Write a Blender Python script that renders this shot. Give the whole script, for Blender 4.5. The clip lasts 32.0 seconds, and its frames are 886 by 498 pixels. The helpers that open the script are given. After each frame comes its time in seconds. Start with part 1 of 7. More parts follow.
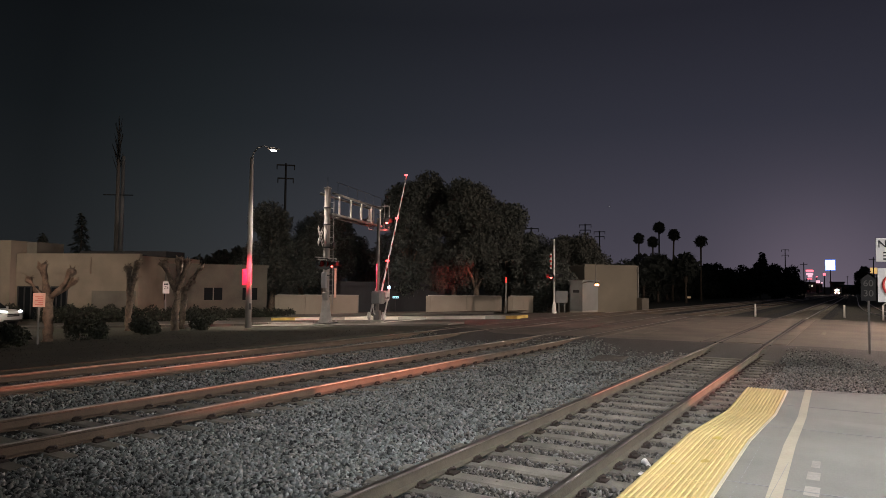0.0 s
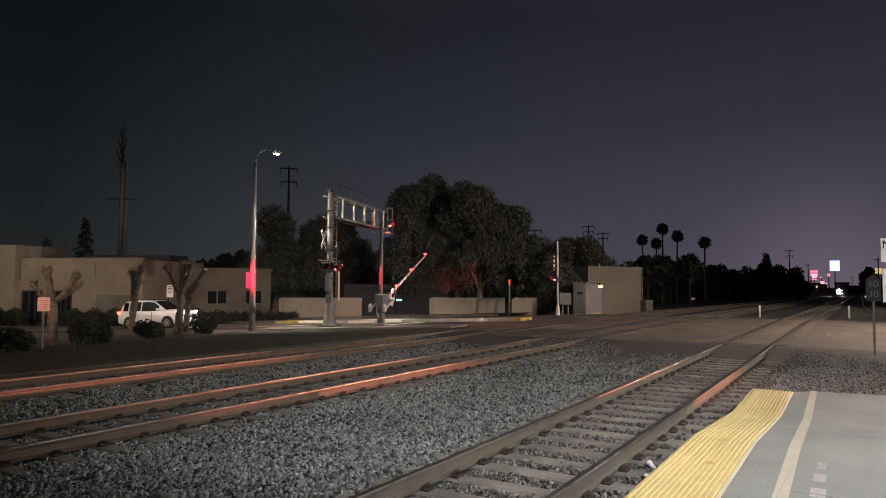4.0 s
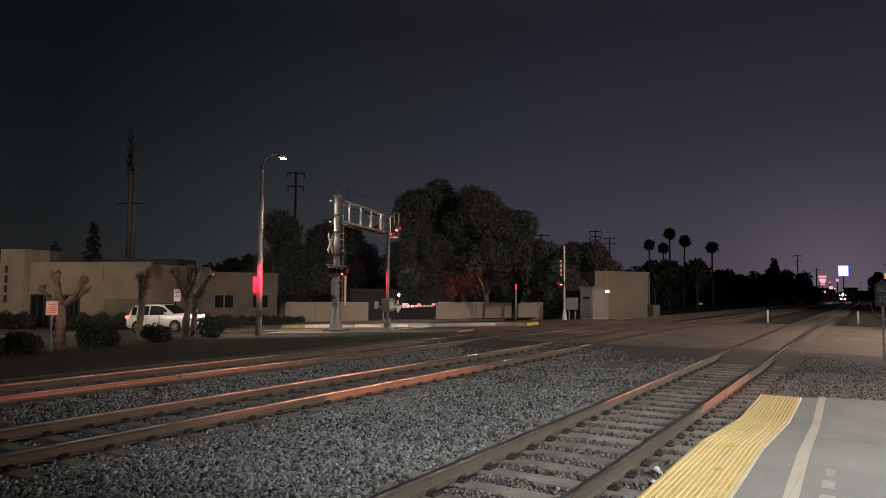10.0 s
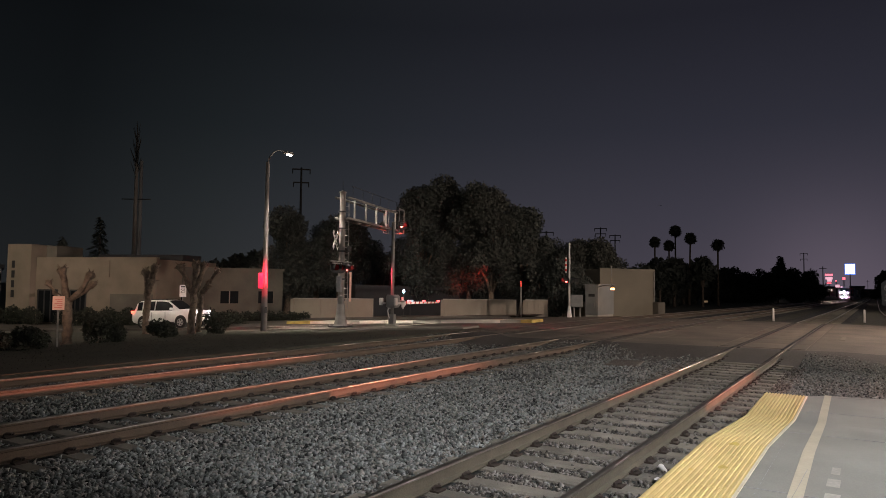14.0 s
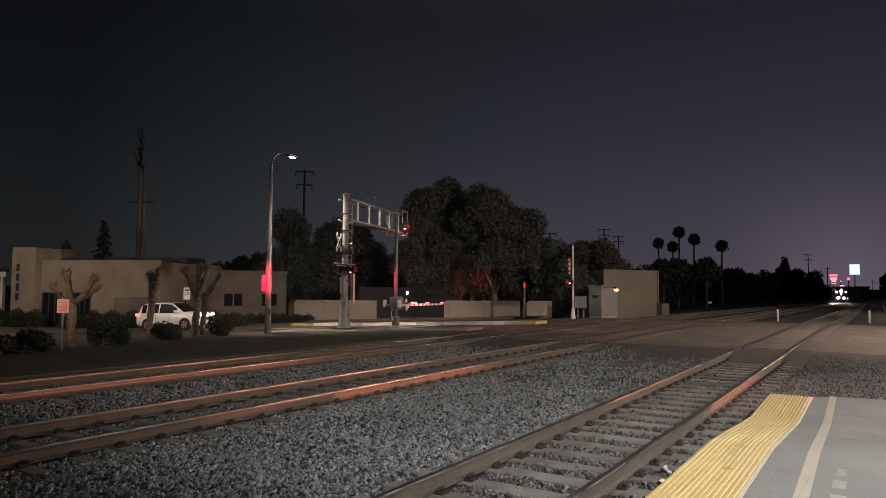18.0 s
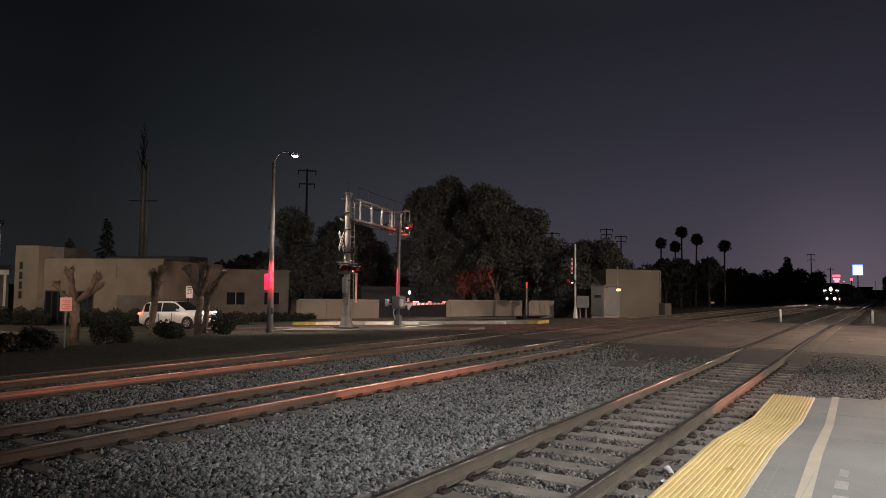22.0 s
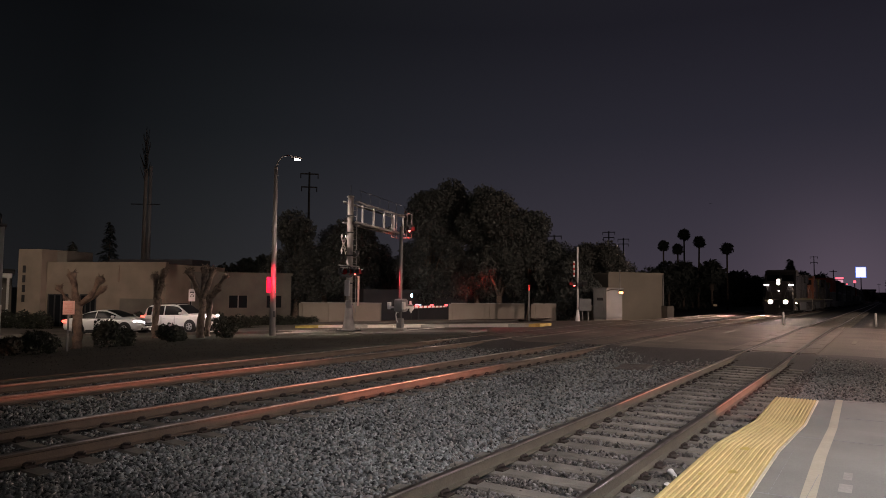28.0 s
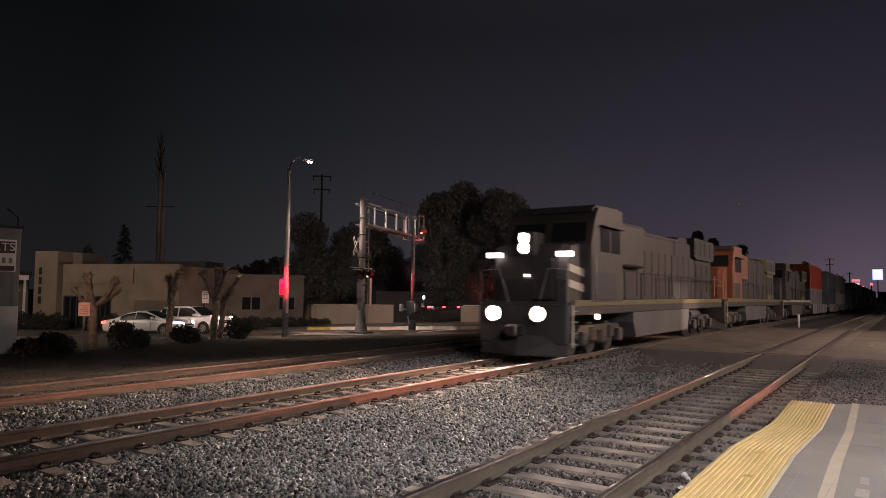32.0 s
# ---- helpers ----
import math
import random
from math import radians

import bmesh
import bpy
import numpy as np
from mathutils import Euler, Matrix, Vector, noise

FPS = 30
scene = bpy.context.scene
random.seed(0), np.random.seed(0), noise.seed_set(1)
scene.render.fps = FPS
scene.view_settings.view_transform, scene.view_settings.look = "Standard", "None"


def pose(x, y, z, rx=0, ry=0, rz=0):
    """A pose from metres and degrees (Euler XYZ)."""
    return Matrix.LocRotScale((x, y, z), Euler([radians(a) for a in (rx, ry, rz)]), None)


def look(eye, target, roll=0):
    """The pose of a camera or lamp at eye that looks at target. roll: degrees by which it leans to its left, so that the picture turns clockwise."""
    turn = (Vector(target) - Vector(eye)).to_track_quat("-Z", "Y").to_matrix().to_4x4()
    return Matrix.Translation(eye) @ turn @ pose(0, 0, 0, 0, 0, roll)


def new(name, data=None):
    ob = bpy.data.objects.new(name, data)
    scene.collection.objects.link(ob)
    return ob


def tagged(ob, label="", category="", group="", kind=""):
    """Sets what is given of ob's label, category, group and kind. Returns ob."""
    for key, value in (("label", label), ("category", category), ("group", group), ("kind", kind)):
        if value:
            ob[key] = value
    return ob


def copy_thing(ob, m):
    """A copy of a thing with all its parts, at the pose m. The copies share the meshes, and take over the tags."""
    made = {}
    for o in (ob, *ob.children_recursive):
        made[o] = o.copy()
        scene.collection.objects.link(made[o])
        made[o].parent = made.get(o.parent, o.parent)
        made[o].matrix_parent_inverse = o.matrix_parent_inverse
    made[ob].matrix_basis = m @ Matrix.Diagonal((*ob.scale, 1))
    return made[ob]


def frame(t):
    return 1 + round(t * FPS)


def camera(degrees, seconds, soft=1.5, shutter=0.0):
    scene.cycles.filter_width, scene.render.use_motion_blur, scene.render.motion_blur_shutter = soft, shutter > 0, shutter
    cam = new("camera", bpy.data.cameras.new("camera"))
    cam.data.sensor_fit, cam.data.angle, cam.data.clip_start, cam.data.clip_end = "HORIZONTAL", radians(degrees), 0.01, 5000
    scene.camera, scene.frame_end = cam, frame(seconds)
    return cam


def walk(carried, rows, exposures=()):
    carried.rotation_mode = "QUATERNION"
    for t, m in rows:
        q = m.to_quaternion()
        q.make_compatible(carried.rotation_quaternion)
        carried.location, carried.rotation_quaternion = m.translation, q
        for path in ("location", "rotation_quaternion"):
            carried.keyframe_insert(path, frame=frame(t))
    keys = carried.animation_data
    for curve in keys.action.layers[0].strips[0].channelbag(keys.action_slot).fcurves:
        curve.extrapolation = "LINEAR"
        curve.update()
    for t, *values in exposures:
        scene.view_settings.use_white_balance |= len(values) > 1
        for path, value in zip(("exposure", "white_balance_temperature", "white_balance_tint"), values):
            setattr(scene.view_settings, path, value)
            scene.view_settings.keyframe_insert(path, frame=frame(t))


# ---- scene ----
cam = camera(65.88, 32.0, soft=0.85, shutter=0.5)
EYE = Vector((0.0, 0.0, 1.937))
# seconds, yaw from the track towards the street, tilt, roll, in degrees
TURNS = [
    (0, 30.961, 2.815, 0.539), (0.5, 30.963, 2.834, 0.468), (1, 30.992, 2.862, 0.384), (1.5, 31.057, 2.905, 0.273), (2, 31.120, 2.910, 0.278), (2.5,
    31.138, 2.971, 0.227), (3, 31.176, 2.982, 0.252), (3.5, 31.202, 2.997, 0.251), (5.5, 31.418, 3.118, 0.420), (6, 31.502, 3.151, 0.414), (6.5, 31.550,
    3.235, 0.440), (7, 31.582, 3.314, 0.418), (7.5, 31.611, 3.363, 0.405), (8, 31.637, 3.382, 0.428), (8.5, 31.664, 3.428, 0.389), (9, 31.704, 3.422,
    0.366), (9.5, 31.753, 3.413, 0.367), (10, 31.780, 3.399, 0.373), (10.5, 31.821, 3.350, 0.395), (11, 31.875, 3.312, 0.419), (11.5, 31.907, 3.295,
    0.438), (12, 31.960, 3.262, 0.467), (12.5, 32.046, 3.214, 0.505), (13, 32.121, 3.173, 0.589), (13.5, 32.158, 3.121, 0.592), (14, 32.200, 3.119,
    0.612), (14.5, 32.235, 3.128, 0.585), (16.5, 32.387, 3.164, 0.591), (17, 32.415, 3.149, 0.473), (17.5, 32.449, 3.204, 0.418), (18, 32.481, 3.265,
    0.424), (18.5, 32.519, 3.313, 0.429), (19, 32.537, 3.326, 0.437), (19.5, 32.580, 3.313, 0.418), (20, 32.587, 3.304, 0.440), (20.5, 32.634, 3.288,
    0.448), (21, 32.656, 3.265, 0.516), (21.5, 32.665, 3.218, 0.545), (22, 32.675, 3.205, 0.586), (22.5, 32.669, 3.187, 0.630), (23, 32.664, 3.191,
    0.651), (23.5, 32.693, 3.226, 0.711), (24, 32.696, 3.273, 0.664), (24.5, 32.688, 3.267, 0.605), (25, 32.675, 3.274, 0.603), (25.5, 32.692, 3.289,
    0.585), (27.5, 32.840, 3.382, 0.548), (28, 32.862, 3.451, 0.515), (28.5, 32.955, 3.478, 0.563), (29, 33.017, 3.482, 0.567), (29.5, 33.073, 3.492,
    0.537), (30, 33.140, 3.534, 0.563), (30.5, 33.242, 3.585, 0.505), (31, 33.389, 3.599, 0.509), (31.5, 33.600, 3.590, 0.510), (32, 33.877, 3.613, 0.566)
]


def facing(yaw, tilt):
    a, b = radians(yaw), radians(tilt)
    return EYE + 10 * Vector((math.cos(a) * math.cos(b), math.sin(a) * math.cos(b), math.sin(b)))


walk(cam, [(t, look(EYE, facing(a, b), r)) for t, a, b, r in TURNS], [(0, 0.24, 6500, 16), (8, 0.22, 6500, 16), (10, 0.06, 6530, 16), (13, 0.0, 6550, 16), (19.5, 0.06, 6600, 18), (21, 0.16, 6630, 18), (22, 0.02, 6650, 19), (24, 0.08, 6690, 21), (28, -0.31, 6750, 26), (30, -0.26, 6800, 26), (32, -0.26, 6900, 29)])

# ---------------------------------------------------------------- night sky and lamps
world = bpy.data.worlds.new("night")
scene.world = world
world.use_nodes = True
wn, wl = world.node_tree.nodes, world.node_tree.links
wn.clear()
w_out = wn.new("ShaderNodeOutputWorld")
w_bg = wn.new("ShaderNodeBackground")
w_tc = wn.new("ShaderNodeTexCoord")
w_sep = wn.new("ShaderNodeSeparateXYZ")
wl.new(w_tc.outputs["Generated"], w_sep.inputs[0])
w_ramp = wn.new("ShaderNodeValToRGB")
wl.new(w_sep.outputs["Z"], w_ramp.inputs[0])
els = w_ramp.color_ramp.elements
els[0].position, els[0].color = 0.0, (0.0355, 0.0335, 0.041, 1)
els[1].position, els[1].color = 0.60, (0.0150, 0.0155, 0.0190, 1)
for p, c in ((0.10, (0.0268, 0.0268, 0.034, 1)), (0.22, (0.0160, 0.0172, 0.0228, 1)), (0.36, (0.0100, 0.0105, 0.0145, 1))):
    e = els.new(p)
    e.color = c
# the sky is brighter along the line, darker away from it
w_mr = wn.new("ShaderNodeMapRange")
w_mr.inputs["From Min"].default_value, w_mr.inputs["From Max"].default_value = 0.47, 1.0
w_mr.inputs["To Min"].default_value, w_mr.inputs["To Max"].default_value = 0.42, 1.68
wl.new(w_sep.outputs["X"], w_mr.inputs["Value"])
# violet along the line stands in for headlight glare, grey-green away from it
w_tint = wn.new("ShaderNodeMix")
w_tint.data_type = "RGBA"
w_tint.blend_type = "MULTIPLY"
w_tint.inputs["Factor"].default_value = 1.0
w_tr = wn.new("ShaderNodeValToRGB")
wl.new(w_sep.outputs["X"], w_tr.inputs[0])
tel = w_tr.color_ramp.elements
tel[0].position, tel[0].color = 0.62, (0.88, 1.06, 0.90, 1)
tel[1].position, tel[1].color = 0.97, (1.0, 0.97, 1.03, 1)
wl.new(w_ramp.outputs[0], w_tint.inputs["A"])
wl.new(w_tr.outputs[0], w_tint.inputs["B"])
w_mul = wn.new("ShaderNodeVectorMath")
w_mul.operation = "SCALE"
wl.new(w_tint.outputs["Result"], w_mul.inputs[0])
wl.new(w_mr.outputs[0], w_mul.inputs["Scale"])
# fixed patch of headlight glow painted into the sky at the end of the line
w_dir = wn.new("ShaderNodeVectorMath")
w_dir.operation = "DOT_PRODUCT"
w_dir.inputs[1].default_value = (0.99945, 0.033, 0.0)
wl.new(w_tc.outputs["Generated"], w_dir.inputs[0])
w_pos = wn.new("ShaderNodeMath")
w_pos.operation = "MAXIMUM"
w_pos.inputs[1].default_value = 0.0
wl.new(w_dir.outputs["Value"], w_pos.inputs[0])
w_pow = wn.new("ShaderNodeMath")
w_pow.operation = "POWER"
w_pow.inputs[1].default_value = 170.0
wl.new(w_pos.outputs[0], w_pow.inputs[0])
w_glare = wn.new("ShaderNodeVectorMath")
w_glare.operation = "SCALE"
w_glare.inputs[0].default_value = (0.045, 0.034, 0.043)
wl.new(w_pow.outputs[0], w_glare.inputs["Scale"])
w_sum = wn.new("ShaderNodeVectorMath")
w_sum.operation = "ADD"
wl.new(w_mul.outputs[0], w_sum.inputs[0])
wl.new(w_glare.outputs[0], w_sum.inputs[1])
wl.new(w_sum.outputs[0], w_bg.inputs["Color"])
w_bg.inputs["Strength"].default_value = 1.0
wl.new(w_bg.outputs[0], w_out.inputs[0])


def lamp(name, kind, m, power, color, size=0.1, spot=None, blend=0.5):
    data = bpy.data.lights.new(name, kind)
    data.energy, data.color = power, color
    if kind == "AREA":
        data.size = size
    else:
        data.shadow_soft_size = size
    if kind == "SPOT":
        data.spot_size, data.spot_blend = radians(spot), blend
    ob = new(name, data)
    ob.matrix_world = m
    return ob


WARM, COOL, RED = (1.0, 0.86, 0.68), (0.93, 0.97, 1.0), (1.0, 0.05, 0.03)
# platform lights behind the camera, the street lamp, unseen fill lamps, the flashers and two wall lights
lamp("platform_light", "SPOT", look((2.6, -4.4, 6.4), (10.1, 3.4, 0)), 5800, (0.95, 0.98, 1.0), 0.14, 70, 1.0)
lamp("platform_light", "AREA", look((11.5, -7.0, 6.0), (18.5, 0.3, 0)), 620, (0.97, 0.96, 0.93), 0.5)
# the street lamp's own light
lamp("street_and_fill_light", "SPOT", look((25.15, 24.85, 8.5), (29.8, 27.0, 0)), 4500, (1.0, 0.9, 0.76), 0.15, 122, 0.7)
# added fill, unseen, for the far street, its buildings and cars
lamp("street_and_fill_light", "SPOT", look((11.0, 44.0, 9.5), (22.0, 45.0, 0)), 5000, (1.0, 0.89, 0.70), 0.2, 160, 0.6)
# unseen lamp added to brighten the road over the crossing
lamp("street_and_fill_light", "SPOT", look((36.0, -8.0, 9.0), (35.0, 4.0, 0)), 14500, (1.0, 0.82, 0.66), 0.2, 160, 0.6)
# orange beam along the rails, from an added source out of view
lamp("added_beam", "SPOT", look((34.0, -48.0, 2.0), (10.8, 10.0, -3.6)), 270000, (1.0, 0.33, 0.22), 0.12, 11.6, 0.7)
# narrow spot added out of view to light the pruned tree and warning sign
lamp("street_and_fill_light", "SPOT", look((3.0, 17.5, 6.0), (14.1, 25.5, 1.3)), 3600, (1.0, 0.68, 0.50), 0.1, 14, 0.8)
# lamp added in mid-air, without a fixture, to redden the street lamp's pole
lamp("red_pole_wash", "SPOT", look((22.9, 24.5, 2.7), (23.78, 25.28, 2.4)), 800, (1.0, 0.03, 0.06), 0.08, 84, 0.9)
# another unseen fill, on the ground beyond the crossing
lamp("street_and_fill_light", "SPOT", look((84.0, -15.0, 10.0), (84.0, 2.0, 0)), 11000, (1.0, 0.86, 0.72), 0.2, 150, 0.6)
# light of the mast flashers on the gate pole
lamp("red_pole_wash", "SPOT", look((26.9, 22.2, 2.85), (27.9, 20.5, 2.2)), 2200, (1.0, 0.03, 0.06), 0.08, 44, 0.8)
lamp("gate_flasher", "POINT", pose(34.2, 24.7, 5.1), 40, RED, 0.08)
lamp("far_flasher", "SPOT", look((43.5, 18.0, 2.5), (50.2, 28.4, 2.6)), 7000, RED, 0.08, 14, 0.9)
lamp("wall_light", "POINT", pose(47.15, 15.38, 1.90), 26, (1.0, 0.42, 0.16), 0.06)
# unseen beam added to brighten the lowered arm and its motor
lamp("added_beam", "SPOT", look((33.8, -20.0, 1.2), (30.6, 21.2, 1.0)), 42000, (1.0, 0.76, 0.68), 0.08, 7.0, 0.8)
lamp("yard_light", "POINT", pose(44.4, 31.6, 1.6), 26, (0.75, 0.9, 1.0), 0.08)

# ---------------------------------------------------------------- materials


def mat(name, color, rough=0.7, metal=0.0, vary=0.25, scale=3.0, fine=40.0, bump=0.2, rand=0.0, tint=None, depth=0.01, odd=None):
    """A surface with large stains and fine grain, at world size."""
    m = bpy.data.materials.new(name)
    m.use_nodes = True
    n, l = m.node_tree.nodes, m.node_tree.links
    b = n["Principled BSDF"]
    b.inputs["Roughness"].default_value, b.inputs["Metallic"].default_value = rough, metal
    tc = n.new("ShaderNodeTexCoord")
    big, small = n.new("ShaderNodeTexNoise"), n.new("ShaderNodeTexNoise")
    big.inputs["Scale"].default_value, big.inputs["Detail"].default_value = scale, 5
    small.inputs["Scale"].default_value, small.inputs["Detail"].default_value = fine, 4
    for t in (big, small):
        l.new(tc.outputs["Object"], t.inputs["Vector"])
    mix = n.new("ShaderNodeMix")
    mix.data_type = "RGBA"
    dark = tint or tuple(c * (1 - 1.6 * vary) for c in color)
    light = tuple(min(1, c * (1 + vary)) for c in color)
    mix.inputs["A"].default_value, mix.inputs["B"].default_value = (*[max(c, 0) for c in dark], 1), (*light, 1)
    add = n.new("ShaderNodeMath")
    add.operation = "MULTIPLY_ADD"
    add.inputs[1].default_value = 0.55
    l.new(small.outputs["Fac"], add.inputs[0])
    sc = n.new("ShaderNodeMath")
    sc.operation = "MULTIPLY_ADD"
    sc.inputs[1].default_value, sc.inputs[2].default_value = 1.3, -0.42
    l.new(big.outputs["Fac"], sc.inputs[0])
    l.new(sc.outputs[0], add.inputs[2])
    add.use_clamp = True
    l.new(add.outputs[0], mix.inputs["Factor"])
    col = mix.outputs["Result"]
    if rand:
        info = n.new("ShaderNodeObjectInfo")
        geo = n.new("ShaderNodeNewGeometry")
        s2 = n.new("ShaderNodeMath")
        s2.operation = "ADD"
        l.new(info.outputs["Random"], s2.inputs[0])
        l.new(geo.outputs["Random Per Island"], s2.inputs[1])
        fr = n.new("ShaderNodeMath")
        fr.operation = "FRACT"
        l.new(s2.outputs[0], fr.inputs[0])
        mr = n.new("ShaderNodeMapRange")
        mr.inputs["To Min"].default_value, mr.inputs["To Max"].default_value = 1 - rand, 1 + rand
        l.new(fr.outputs[0], mr.inputs["Value"])
        vm = n.new("ShaderNodeVectorMath")
        vm.operation = "SCALE"
        l.new(col, vm.inputs[0])
        l.new(mr.outputs[0], vm.inputs["Scale"])
        col = vm.outputs[0]
        if odd:
            # every fourth piece is of another stone
            m7, f7, g7, mx = n.new("ShaderNodeMath"), n.new("ShaderNodeMath"), n.new("ShaderNodeMath"), n.new("ShaderNodeMix")
            m7.operation, f7.operation, g7.operation = "MULTIPLY", "FRACT", "GREATER_THAN"
            m7.inputs[1].default_value, g7.inputs[1].default_value = 7.13, 0.74
            l.new(fr.outputs[0], m7.inputs[0])
            l.new(m7.outputs[0], f7.inputs[0])
            l.new(f7.outputs[0], g7.inputs[0])
            mx.data_type = "RGBA"
            mx.inputs["B"].default_value = (*odd, 1)
            l.new(g7.outputs[0], mx.inputs["Factor"])
            l.new(col, mx.inputs["A"])
            col = mx.outputs["Result"]
    l.new(col, b.inputs["Base Color"])
    rr = n.new("ShaderNodeMapRange")
    rr.inputs["To Min"].default_value, rr.inputs["To Max"].default_value = max(0.03, rough - 0.12), min(1, rough + 0.12)
    l.new(big.outputs["Fac"], rr.inputs["Value"])
    l.new(rr.outputs[0], b.inputs["Roughness"])
    if bump:
        bp = n.new("ShaderNodeBump")
        bp.inputs["Strength"].default_value, bp.inputs["Distance"].default_value = bump, depth
        l.new(small.outputs["Fac"], bp.inputs["Height"])
        l.new(bp.outputs[0], b.inputs["Normal"])
    return m


def glow(name, color, strength):
    m = bpy.data.materials.new(name)
    m.use_nodes = True
    b = m.node_tree.nodes["Principled BSDF"]
    b.inputs["Base Color"].default_value = (*[min(1, c) for c in color], 1)
    b.inputs["Emission Color"].default_value = (*color, 1)
    b.inputs["Emission Strength"].default_value = strength
    return m


def glass(name, color, rough=0.16, shine=0.2):
    m = bpy.data.materials.new(name)
    m.use_nodes = True
    b = m.node_tree.nodes["Principled BSDF"]
    b.inputs["Base Color"].default_value = (*color, 1)
    b.inputs["Roughness"].default_value = rough
    b.inputs["Specular IOR Level"].default_value = shine
    return m


